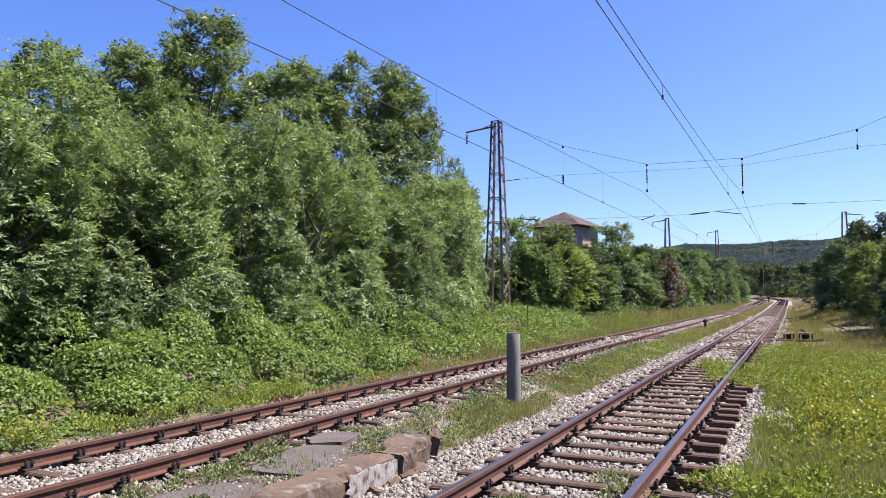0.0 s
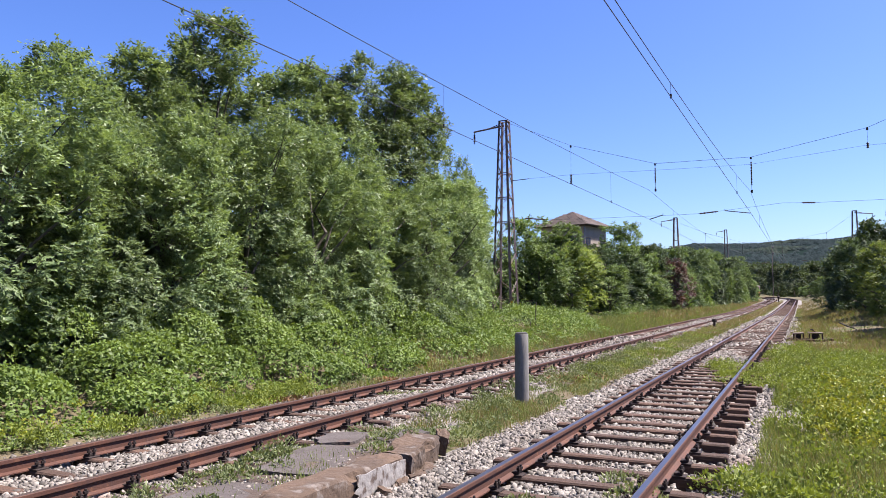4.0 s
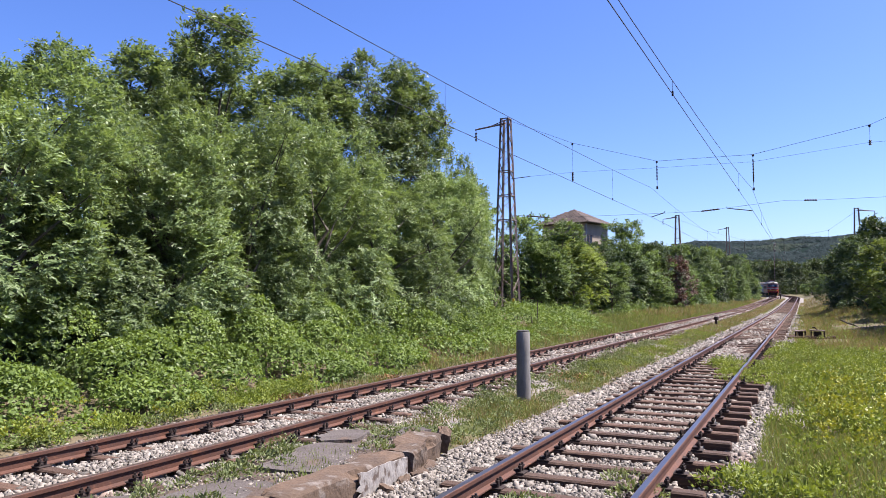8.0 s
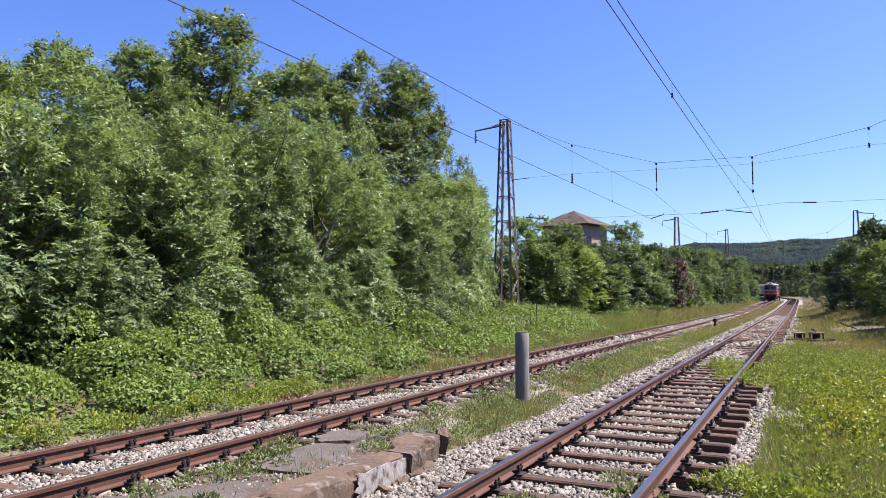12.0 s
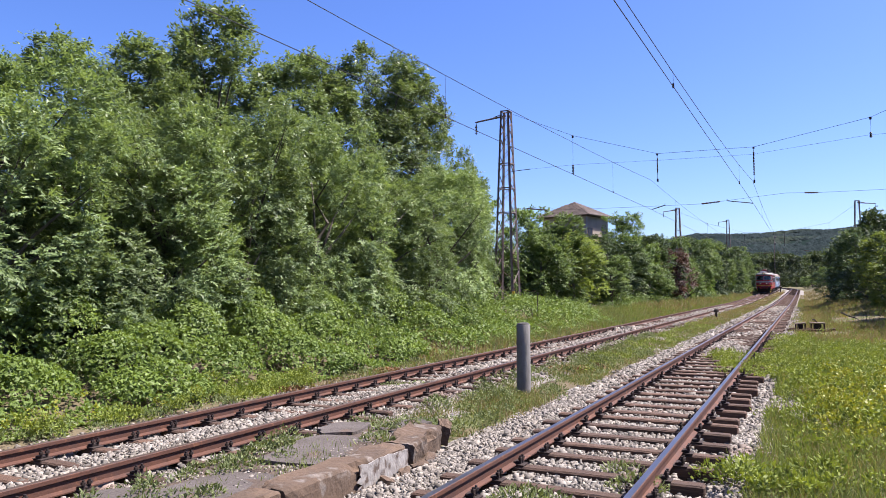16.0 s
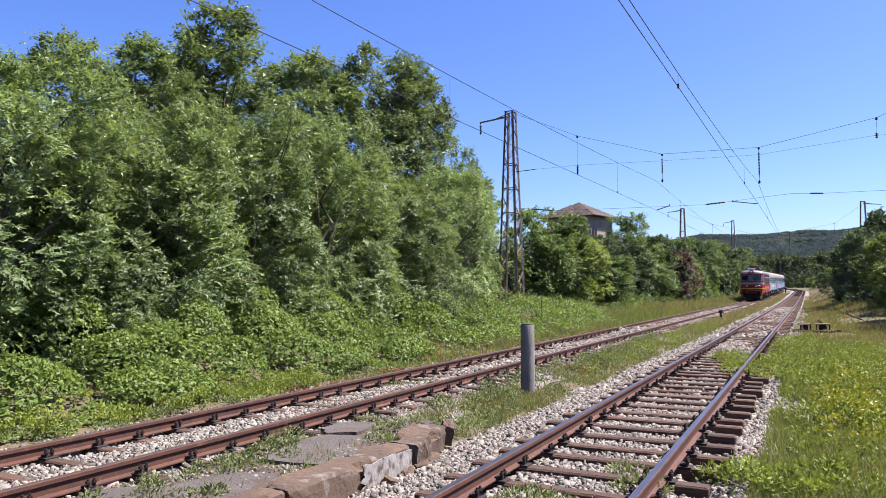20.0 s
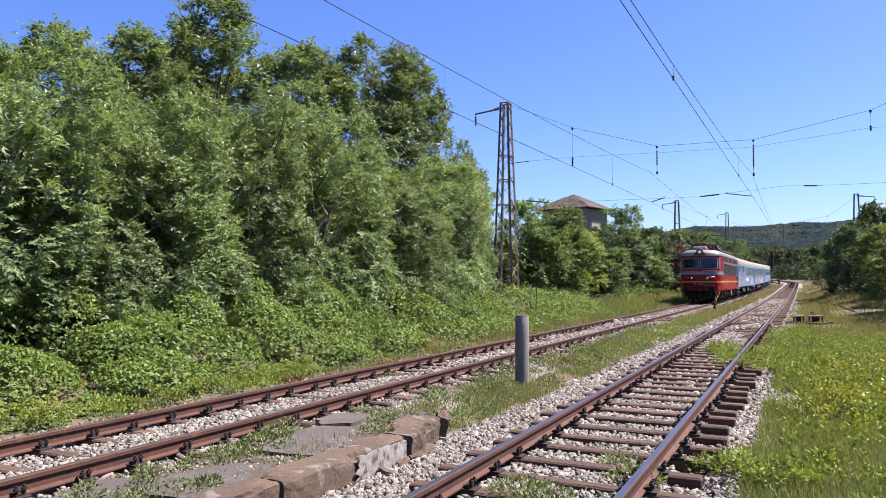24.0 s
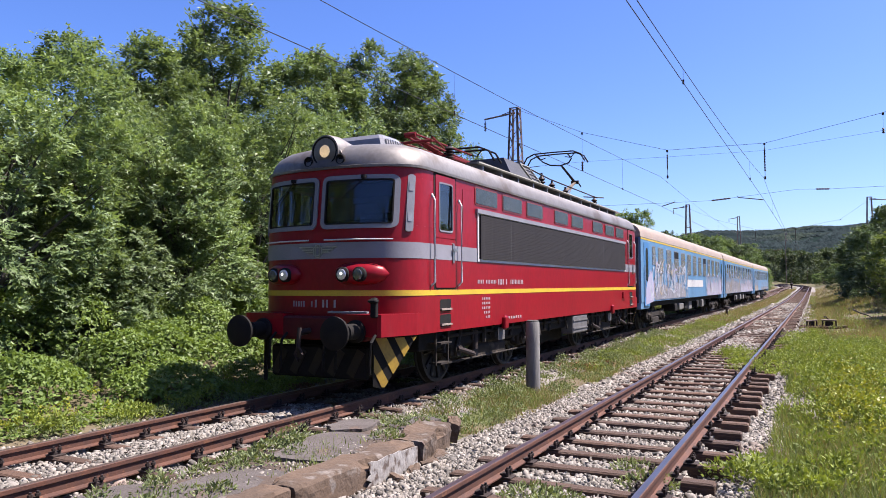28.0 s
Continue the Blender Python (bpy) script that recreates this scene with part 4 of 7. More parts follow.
def bramble_bank(name, label, seed, material, strips, width):
    """Leafy canes over a field of mounds. strips: y0, y1, sprays, leaf size."""
    rng = np.random.default_rng(seed)
    n = 210
    my = 1.0 + 45 * rng.random(n) ** 1.15
    mx = -9.7 - 4.6 * rng.random(n)
    mr = rng.uniform(0.5, 1.15, n)
    back = np.clip((-9.6 - mx) / 3.2, 0, 1)
    mh = (0.32 + 1.05 * back) * rng.uniform(0.65, 1.2, n) * np.interp(my, [0, 22, 34, 46], [1, 1, 0.7, 0.5])
    q = []
    for y0, y1, count, size in strips:
        px, py = -9.25 - 5.0 * rng.random(count) ** 1.1, rng.uniform(y0, y1, count)
        base = lambda u, v: mounds(rng, mx, my, 0.0, mr, mh, u, v)
        h = base(px, py)
        keep = (h > 0.04) | (rng.random(count) < 0.5)
        px, py, h = px[keep], py[keep], h[keep]
        gx, gy = (base(px + 0.06, py) - h) / 0.06, (base(px, py + 0.06) - h) / 0.06
        nrm = unit(np.stack([-np.clip(gx, -2, 2), -np.clip(gy, -2, 2), np.full(len(px), 0.8)], axis=1))
        m = len(px)
        p = np.stack([px, py, surface_z(px, py) + h + 0.05], axis=1) - nrm * (0.3 * rng.random(m) ** 1.6 * np.minimum(1, h / 0.3))[:, None]
        p[:, 2] = np.maximum(p[:, 2], surface_z(px, py) + 0.04)
        stem = unit(rng.normal(size=(m, 3)) * 0.7 + nrm * 0.5)
        for turn in (-0.95, 0.0, 0.95):          # three leaflets to a leaf
            side = unit(np.cross(stem, nrm + rng.normal(size=(m, 3)) * 0.2))
            d = unit(stem * math.cos(turn) + side * math.sin(turn) + rng.normal(size=(m, 3)) * 0.15 - np.array([0, 0, 0.2]))
            L = size * rng.uniform(0.7, 1.3, m)
            q.append(leaves(rng, p, d, L, L * width, unit(nrm * 0.9 + np.array([0, 0, 0.45]) + rng.normal(size=(m, 3)) * 0.15)))
    return tagged(new(name, quads_mesh(name, np.concatenate(q), material)), label, "undergrowth", kind="stuff")


bramble_bank("bramble_thicket", "bright green bramble thicket under the willows", 41, BRAMBLE,
             [(1.5, 9.0, 20000, 0.076), (9.0, 18.0, 22000, 0.08), (18.0, 30.0, 13000, 0.092), (30.0, 44.0, 6000, 0.11)], 0.28)
rb = random.Random(4)
spots = [(-rb.uniform(12.6, 14.8), rb.uniform(30, 120), rb.uniform(0.5, 1.1), rb.uniform(0.5, 1.3), 230) for _ in range(80)]
thicket("weed_thicket", "mixed green weeds at the foot of the bushes", 42, SHRUB, spots, 0.12, 0.25)


BARE = [(0.9, 35.6, 1.1), (2.6, 47.0, 1.6), (0.1, 15.6, 0.45)]          # trodden places with little grass: x, y, radius


def blades(name, label, seed, material, areas, lean=0.35):
    """Grass. areas: x0, x1, y0, y1, count, height, width, patchiness."""
    rng = np.random.default_rng(seed)
    q = []
    for x0, x1, y0, y1, n, h, w, patch in areas:
        x, y = rng.uniform(x0, x1, n), y0 + (y1 - y0) * rng.random(n) ** 1.3
        f = np.sin(x * 1.9 + 2 * np.sin(y * 0.9)) + np.sin(y * 1.3 + 1.7 * x) + 0.7 * np.sin(x * 5 + y * 4)
        keep = f + rng.normal(0, 0.8 if y1 < 45 else 2.0, n) > patch
        for bx, by, br in BARE:
            keep &= ((x - bx) ** 2 + 0.25 * (y - by) ** 2 > br * br * rng.uniform(0.6, 1.3, n)) | (rng.random(n) < 0.12)
        x, y = x[keep], y[keep]
        m = len(x)
        z = surface_z(x, y) - 0.01
        p = np.stack([x, y, z], axis=1)
        a = rng.uniform(0, 6.28, m)
        side = np.stack([np.cos(a), np.sin(a), np.zeros(m)], axis=1) * (w * rng.uniform(0.6, 1.3, m))[:, None]
        tip = np.stack([rng.normal(0, lean, m), rng.normal(0, lean, m), np.ones(m)], axis=1)
        tip = p + tip * (h * rng.uniform(0.45, 1.4, m))[:, None]
        q.append(np.stack([p - side, p + side, tip], axis=1))
    return tagged(new(name, quads_mesh(name, np.concatenate(q), material, 3)), label, "grass", kind="stuff")


VERGE_GRASS = [(-0.55, 2.6, 4.0, 12, 60000, 0.16, 0.007, -0.6), (-0.55, 6.0, 12, 30, 60000, 0.19, 0.012, -0.4), (0.0, 9, 30, 110, 46000, 0.2, 0.02, 0.4),
               (-5.8, -4.0, 9.0, 22, 26000, 0.085, 0.007, 0.0), (-5.6, -4.0, 22, 70, 22000, 0.11, 0.014, 0.0), (-0.4, 9, -10, 4.2, 26000, 0.15, 0.011, -0.8), (2.4, 10, 4.0, 14, 14000, 0.17, 0.013, -0.8)]
TRACK_GRASS = [(-5.85, -4.25, 1.8, 9.2, 9000, 0.08, 0.006, 0.7), (-0.7, 0.1, 20, 120, 9000, 0.12, 0.02, 0.0), (-5.9, -5.3, 20, 120, 7000, 0.14, 0.018, 0.0), (-4.3, -3.6, 24, 140, 8000, 0.12, 0.018, 0.1),
               (-9.2, -8.3, 14, 120, 9000, 0.16, 0.016, 0.2), (-12, -9.2, 22, 50, 40000, 0.26, 0.012, -0.6), (-13, -8.8, 36, 150, 44000, 0.3, 0.03, -0.6)]
blades("green_grass", "uncut green grass beside the tracks", 51, GRASS, VERGE_GRASS + TRACK_GRASS)
blades("dry_grass", "straw-coloured dry grass among the green", 52, DRY, [
    (-0.5, 2.6, 4.0, 12, 22000, 0.16, 0.006, -0.2), (-0.7, 0.2, 20, 150, 7000, 0.14, 0.02, 0.0), (-9.2, -8.3, 12, 150, 8000, 0.18, 0.016, 0.0), (-0.4, 7.0, 12, 40, 26000, 0.25, 0.007, 0.1), (0.0, 9, 30, 110, 40000, 0.24, 0.018, -1.0),
    (-5.8, -3.9, 9, 40, 26000, 0.1, 0.006, -0.4), (-12, -8.9, 18, 60, 12000, 0.35, 0.012, -0.3), (-12.5, -8.9, 60, 200, 8000, 0.5, 0.04, -0.3), (-5.6, -3.9, 40, 190, 12000, 0.18, 0.03, -0.2), (0.0, 9, 60, 190, 8000, 0.3, 0.04, -0.2)])
rb = random.Random(14)
spots = [(rb.uniform(-5.6, -4.0), rb.uniform(8.8, 24), rb.uniform(0.12, 0.3), rb.uniform(0.14, 0.34), 190) for _ in range(70)]
spots += [(rb.uniform(-5.75, -4.6), rb.uniform(3.6, 6.4), rb.uniform(0.1, 0.24), rb.uniform(0.08, 0.2), 90) for _ in range(26)]
spots += [(rb.uniform(-5.8, -5.3), rb.uniform(6, 30), rb.uniform(0.1, 0.25), rb.uniform(0.2, 0.42), 170) for _ in range(40)]
spots += [(-4.45, 7.3, 0.2, 0.16, 200), (-4.75, 7.9, 0.16, 0.14, 150), (-4.5, 8.1, 0.2, 0.2, 220), (-4.9, 9.0, 0.35, 0.28, 350), (-4.35, 8.8, 0.25, 0.2, 260), (-4.6, 9.4, 0.3, 0.22, 300), (-4.25, 9.3, 0.25, 0.15, 220), (-4.4, 10.0, 0.35, 0.2, 300)]
spots += [(rb.uniform(-9.3, -8.7), rb.uniform(4, 30), rb.uniform(0.12, 0.3), rb.uniform(0.15, 0.3), 130) for _ in range(40)]
spots += [(-2.35, 6.3, 0.3, 0.26, 420), (-2.0, 6.0, 0.28, 0.28, 420), (-1.5, 7.3, 0.3, 0.28, 420), (-1.75, 7.8, 0.25, 0.26, 300), (-7.3, 12.6, 0.3, 0.2, 260), (-6.9, 12.9, 0.25, 0.2, 200)]
thicket("track_weeds", "low grey-green weeds growing through ballast and paving", 43, WEED, spots, 0.05, 0.17, 1.2)
spots = [(x, y, rb.uniform(0.3, 0.55), rb.uniform(0.24, 0.42), 420) for x, y in ((rb.uniform(-2.3, 0.3), rb.uniform(17.0, 22.0)) for _ in range(44)) if x > -1.3 - 0.22 * (y - 17.0)]
spots += [(rb.uniform(-0.9, 0.2), rb.uniform(18.5, 31), rb.uniform(0.25, 0.5), rb.uniform(0.24, 0.45), 330) for _ in range(34)]
spots += [(rb.uniform(0.0, 3.4), rb.uniform(11.5, 27), rb.uniform(0.35, 0.65), rb.uniform(0.4, 0.62), 330) for _ in range(60)]
spots += [(rb.uniform(-5.4, -4.1), rb.uniform(16, 46), rb.uniform(0.2, 0.5), rb.uniform(0.14, 0.3), 150) for _ in range(46)]
spots += [(rb.uniform(-11.6, -9.2), rb.uniform(24, 62), rb.uniform(0.3, 0.7), rb.uniform(0.3, 0.6), 190) for _ in range(60)]
spots += [(rb.uniform(-12.3, -9.2), rb.uniform(58, 125), rb.uniform(0.5, 1.1), rb.uniform(0.3, 0.6), 170) for _ in range(56)]
spots += [(rb.uniform(-9.75, -9.0), rb.uniform(2.5, 13), rb.uniform(0.18, 0.36), rb.uniform(0.22, 0.5), 300) for _ in range(34)]
spots += [(rb.uniform(-0.95, 0.1), rb.uniform(7.2, 8.7), rb.uniform(0.12, 0.25), rb.uniform(0.2, 0.32), 220) for _ in range(9)]
spots += [(rb.uniform(-0.2, 2.8), rb.uniform(9.5, 26), rb.uniform(0.3, 0.6), rb.uniform(0.22, 0.44), 200) for _ in range(190)]
spots += [(rb.uniform(-0.3, 2.4), rb.uniform(4.5, 9.5), rb.uniform(0.12, 0.3), rb.uniform(0.12, 0.26), 180) for _ in range(60)]
spots += [(rb.uniform(0.8, 8.5), rb.uniform(27, 72), rb.uniform(0.6, 1.2), rb.uniform(0.25, 0.6), 130) for _ in range(70)]
thicket("verge_weeds", "bright green leafy weeds on the verge", 44, VERGE, spots, 0.055, 0.22, 0.9, clump=9, spread=0.08)
spots = [(rb.uniform(0.15, 2.0), rb.uniform(10.5, 19), rb.uniform(0.12, 0.34), rb.uniform(0.46, 0.66), 150) for _ in range(56)]
spots += [(rb.uniform(-0.2, 1.6), rb.uniform(15, 21), rb.uniform(0.15, 0.3), rb.uniform(0.3, 0.4), 90) for _ in range(12)]
spots += [(rb.uniform(-9.9, -9.2), rb.uniform(4.0, 9.5), rb.uniform(0.08, 0.2), rb.uniform(0.35, 0.55), 50) for _ in range(16)]
thicket("yellow_flowers", "yellow-flowering weeds in the grass", 45, YELLOW_FLOWER, spots, 0.036, 0.5, 0.9, clump=8, spread=0.06)

thicket("leaf_litter", "rust-brown dead leaves heaped between the tracks", 46, LITTER, [(-5.15, 17.4, 0.5, 0.12, 500), (-4.8, 18.2, 0.4, 0.1, 300), (-5.3, 24.0, 0.4, 0.1, 200), (-8.9, 15.0, 0.4, 0.1, 240), (-9.1, 11.5, 0.35, 0.1, 220)], 0.07, 0.35, 0.3)


# ---- old platform between the tracks ----
def kerb_stone(name, label, x, y, length, width, height, turn, seed, tilt=0.0, rough=0.02, roll=0.0, sink=0.0):
    """A weathered stone: a bar cut into rings along its length, with worn edges, chips and hollows."""
    rng = random.Random(seed)
    n = max(5, int(length / 0.07))
    rim = [(-0.5, -0.5), (-0.5, -0.1), (-0.5, 0.25), (-0.49, 0.4), (-0.42, 0.49), (-0.2, 0.5), (0.05, 0.5), (0.3, 0.5), (0.43, 0.485), (0.49, 0.4), (0.5, 0.2), (0.5, -0.15), (0.5, -0.5)]
    rings = []
    for i in range(n + 1):
        v = (i / n - 0.5) * length
        end = 0.9 if i in (0, n) else 1.0
        lump = 1 + 0.06 * noise.noise((v * 1.7, seed * 3.3, 0))
        row = []
        for k, (u, w) in enumerate(rim):
            corner = abs(u) > 0.4 and w > 0.35
            d = rough * 1.6 * noise.noise((v * 4.0, u * 5 + seed * 9.1, w * 5)) + rough * 0.8 * noise.noise((v * 13.0, u * 14 + seed, w * 14))
            chip = max(0.0, noise.noise((v * 3.2, seed * 7.1, u)) - 0.12) * (0.13 if corner else 0.03)
            row.append((u * width * end * lump + (d - chip if u > 0 else chip - d) * (abs(u) > 0.35), v + rng.uniform(-0.008, 0.008) + (0.25 * d if i in (0, n) else 0), w * height * (end if w > 0 else 1) + (d - chip) * (w > 0.3)))
        rings.append(row)
    ob = part(name, Build().loft(rings), KERB, at=pose(x, y, 0.03 - height / 2 - sink, tilt, roll, turn))
    return tagged(ob, label, "kerb stone", "kerb stones of the old platform")


white = kerb_stone("kerb_stone", "long brown kerb stone, its face half whitewashed", -4.13, 6.06, 2.04, 0.38, 0.36, -1.0, 1, rough=0.008)
wash = random.Random(9)
rim = [(0.02 + 0.05 * (k % 2) + wash.uniform(-0.02, 0.03), -0.17 + 0.04 * k) for k in range(9)]
rim += [(0.1 + 0.1 * k, 0.15 + wash.uniform(-0.02, 0.012)) for k in range(9)] + [(0.985 + wash.uniform(-0.015, 0.01), 0.13 - 0.06 * k) for k in range(4)]
rim += [(0.9 - 0.1 * k, -0.13 + 0.05 * (k % 2) + wash.uniform(-0.04, 0.03)) for k in range(8)]
part("whitewash", Build().plate([(0.196, y, z) for y, z in rim], (1, 0, 0), 0.012), WHITEWASH, white, "peeling whitewash on the face")
kerb_stone("kerb_stone", "rust-brown kerb stone with chipped edges", -4.16, 4.12, 1.78, 0.38, 0.34, 1.5, 2, rough=0.012)
kerb_stone("kerb_stone", "rust-brown kerb stone with chipped edges", -4.22, 2.36, 1.66, 0.38, 0.34, 2.0, 7, rough=0.012)
kerb_stone("kerb_stone", "broken brown kerb block tilted out of line", -4.22, 7.72, 1.06, 0.42, 0.34, 9, 3, 2.5, 0.022, 5)
kerb_stone("kerb_stone", "small dark broken kerb end piece", -4.2, 8.5, 0.3, 0.16, 0.26, 35, 4, 14.0, 0.03, 12)
for x, y, l, turn, seed in ((-3.86, 6.85, 0.26, 30, 11), (-3.84, 7.2, 0.2, -20, 12), (-3.9, 7.55, 0.3, 15, 13), (-3.82, 6.45, 0.16, 60, 14)):
    kerb_stone("kerb_fragment", "small brown stone fragment broken from the kerb", x, y, l, 0.13, 0.13, turn, seed, 4.0, 0.02, 6, 0.22)

platform = thing("platform_paving", "broken overgrown platform paving between the tracks", "paving", kind="structure")
rp = random.Random(12)
rings = []
for i in range(26):
    y = 1.6 + i * 0.27
    rings.append([(-5.95 + rp.uniform(-0.06, 0.06), y, -0.3), (-5.7 + rp.uniform(-0.08, 0.08), y, -0.17 + rp.uniform(-0.02, 0.02)), (-5.3, y, -0.1 + rp.uniform(-0.02, 0.02)),
                  (-4.8, y, -0.06 + rp.uniform(-0.015, 0.015)), (-4.4, y, -0.05 + rp.uniform(-0.015, 0.015)), (-4.2, y, -0.07), (-4.15, y, -0.32)])
part("paving_bed", Build().loft(rings, closed=False), SOIL, platform, "gritty brown soil over the old platform")
for x, y, w, l, turn in ((-4.85, 6.75, 0.85, 1.5, 8), (-4.72, 8.35, 0.5, 0.75, -12), (-5.3, 7.9, 0.6, 0.8, 20), (-4.75, 5.0, 0.8, 1.3, -5), (-5.25, 4.2, 0.6, 0.9, 12), (-4.7, 3.3, 0.7, 1.2, 4)):
    b = Build()
    b.plate([(math.copysign(abs(math.cos(t)) ** 0.6, math.cos(t)) * w / 2 + rp.uniform(-0.05, 0.05), math.copysign(abs(math.sin(t)) ** 0.6, math.sin(t)) * l / 2 + rp.uniform(-0.06, 0.06), 0)
             for t in [2 * math.pi * (k + 0.5) / 18 for k in range(18)]], (0, 0, 1), 0.06)
    part("slab", b, SLAB, platform, at=pose(x, y, -0.1, rp.uniform(-1.5, 1.5), rp.uniform(-1.5, 1.5), turn))

# concrete post
post = thing("concrete_post", "weathered grey round concrete post in the grass", "post", pose(-4.85, 13.3, -0.3))
part("shaft", Build().lathe([(0.135, 0), (0.132, 0.9), (0.13, 1.31), (0.12, 1.33)], n=24), CONCRETE, post, smooth=True)
part("cap", Build().lathe([(0.118, 1.326), (0.118, 1.345), (0.09, 1.36)], n=24), mat("dark_post_top", (0.0435, 0.0409, 0.0374), 0.9), post, "dark tarred top")
# short dark marker by the left track
mk = thing("marker_post", "short dark iron marker post", "post", pose(-5.2, 51.0, -0.25))
part("shaft", Build().box((0, 0, 0.2), (0.14, 0.14, 0.4), bevel=0.02), RUST_DARK, mk)
part("cap", Build().lathe([(0.12, 0.36), (0.17, 0.42), (0.14, 0.55), (0.04, 0.58)], n=12), RUST_DARK, mk)
mk2 = thing("marker_post", "distant short dark marker post", "post", pose(-4.9, 187, 0.7))
part("shaft", Build().box((0, 0, 0.5), (0.3, 0.3, 1.0), bevel=0.03), RUST_DARK, mk2)
part("cap", Build().lathe([(0.3, 0.95), (0.38, 1.2), (0.1, 1.4)], n=12), RUST_DARK, mk2)

# old iron point frame on the right verge
pf = thing("point_lever_base", "old timber and iron point lever base beside the track", "lever base", pose(0.2, 37.2, -0.24, 0, 0, 3))
part("timber", Build().box((0.1, 0.3, 0.05), (1.9, 0.22, 0.12), bevel=0.02), SLEEPER, pf)
part("timber", Build().box((-0.1, -0.3, 0.04), (1.7, 0.2, 0.1), bevel=0.02), SLEEPER, pf)
for x, w, z in ((-0.4, 0.46, 0.33), (0.3, 0.62, 0.36)):
    bay = part("housing", Build().box((x, 0, 0.2), (w * 0.5, 0.3, 0.22), bevel=0.03), RUST_DARK, pf)
    part("top_board", Build().box((x, 0, z), (w, 0.5, 0.05), m=Matrix.Rotation(0.16 * (x - 0.1), 3, "Y"), bevel=0.015), BOARD, bay, "weathered pale brown board")
    for k in (-0.42, 0.42):
        part("leg", Build().box((x + k * w, -0.2, 0.18), (0.06, 0.08, 0.3), bevel=0.01), RUST_DARK, bay)
part("lever", Build().tube((0.3, 0, 0.38), (0.18, 0.05, 0.5), 0.025).box((0.16, 0.05, 0.5), (0.14, 0.07, 0.06), bevel=0.02), RUST_DARK, pf)
lg = thing("fallen_branch", "dry grey fallen branch in the grass", "branch", pose(2.1, 43, 0.0, 0, 0, -35))
part("limb", Build().path([(-0.5, 0, 0.42), (-0.15, 0.05, 0.26), (0.25, 0.1, 0.14), (0.55, -0.1, 0.05)], [0.045, 0.04, 0.03, 0.015]), BARK, lg)
part("twig", Build().tube((-0.25, 0, 0.3), (-0.45, 0.2, 0.5), 0.02, 0.01), BARK, lg)


for x, y, h, lean in ((-12.1, 35.2, 1.75, 2), (-12.45, 35.5, 1.2, -3)):
    sk = thing("thin_stake", "thin dark wooden stake in the grass", "stake", pose(x, y, -0.25, lean, lean, 0), "stakes in the grass")
    part("shaft", Build().tube((0, 0, 0), (0.02, 0, h), 0.035, 0.025, n=7), BARK, sk)


# ---- lattice masts and overhead wires ----
def mast(x, y, z, height, arm_side, group="masts of the overhead line"):
    t = thing("lattice_mast", "tall rust-stained steel lattice mast for overhead wires", "mast", pose(x, y, z), group)
    wb, wt = 0.62, 0.24

    def corner(i, h):
        k = wb + (wt - wb) * h / height
        return Vector(((-k, k, k, -k)[i], (-k, -k, k, k)[i], h))
    for i in range(4):
        b = Build()
        a, c = corner(i, 0), corner(i, height)
        q = (c - a).to_track_quat("Z", "Y").to_matrix()
        sx, sy = (1, -1, -1, 1)[i], (1, 1, -1, -1)[i]
        mid = (a + c) / 2
        b.box(mid + Vector((sx * 0.045, 0, 0)), (0.12, 0.014, height), m=q)
        b.box(mid + Vector((0, sy * 0.045, 0)), (0.014, 0.12, height), m=q)
        part("leg", b, MAST, t, "steel angle leg")
    levels = [0]
    while levels[-1] < height - 0.5:
        levels.append(min(height, levels[-1] + max(0.45, 0.95 - 0.03 * len(levels))))
    for k, (h0, h1) in enumerate(zip(levels, levels[1:])):
        for i in range(4):
            j = (i + 1) % 4
            a, c = (corner(i, h0), corner(j, h1)) if k % 2 == 0 else (corner(j, h0), corner(i, h1))
            b = Build()
            q = (c - a).to_track_quat("Z", "Y").to_matrix()
            b.box((a + c) / 2, (0.055, 0.012, (c - a).length), m=q)
            part("brace", b, MAST, t)
    for h in (height, height * 0.74, height * 0.62, height * 0.5):
        b = Build()
        for i in range(4):
            a, c = corner(i, h), corner((i + 1) % 4, h)
            b.box((a + c) / 2, ((0.07, 0.05, (c - a).length + 0.08)), m=(c - a).to_track_quat("Z", "Y").to_matrix())
        part("collar", b, MAST, t)
    arm = Build().tube((0, 0, height - 0.25), (arm_side * 2.0, 0, height - 0.45), 0.06, 0.05)
    arm.tube((0, 0, height - 0.05), (arm_side * 1.0, 0, height - 0.33), 0.025)
    a = part("bracket_arm", arm, MAST, t)
    ins = Build()
    for k in range(6):
        ins.lathe([(0.03, 0), (0.085, 0.02), (0.03, 0.07)], (arm_side * 1.95, 0, height - 1.15 + k * 0.09), n=12)
    ins.tube((arm_side * 1.95, 0, height - 0.5), (arm_side * 1.95, 0, height - 1.2), 0.02)
    part("insulator", ins, INSUL, a, "dark glazed insulator string")
    part("tag_plate", Build().box((wb + 0.0, -wb + 0.02, 1.3), (0.14, 0.02, 0.3), bevel=0.006), YELLOW, t, "small yellow plate")
    return t


SPANS = [-24.5, 40.5, 106.0, 171.0]
mast(-15.75, 40.5, 0.1, 12.2, -1)
mast(-15.6, 106.0, 0.6, 12.3, -1)
mast(-14.6, 171.0, 1.4, 15.2, -1)
mast(6.2, 104.0, 0.6, 11.9, 1)
mast(8.6, 40.5, 0.4, 12.2, 1)
mast(-15.75, -24.5, 0.1, 12.2, -1)
mast(8.6, -24.5, 0.0, 12.2, 1)


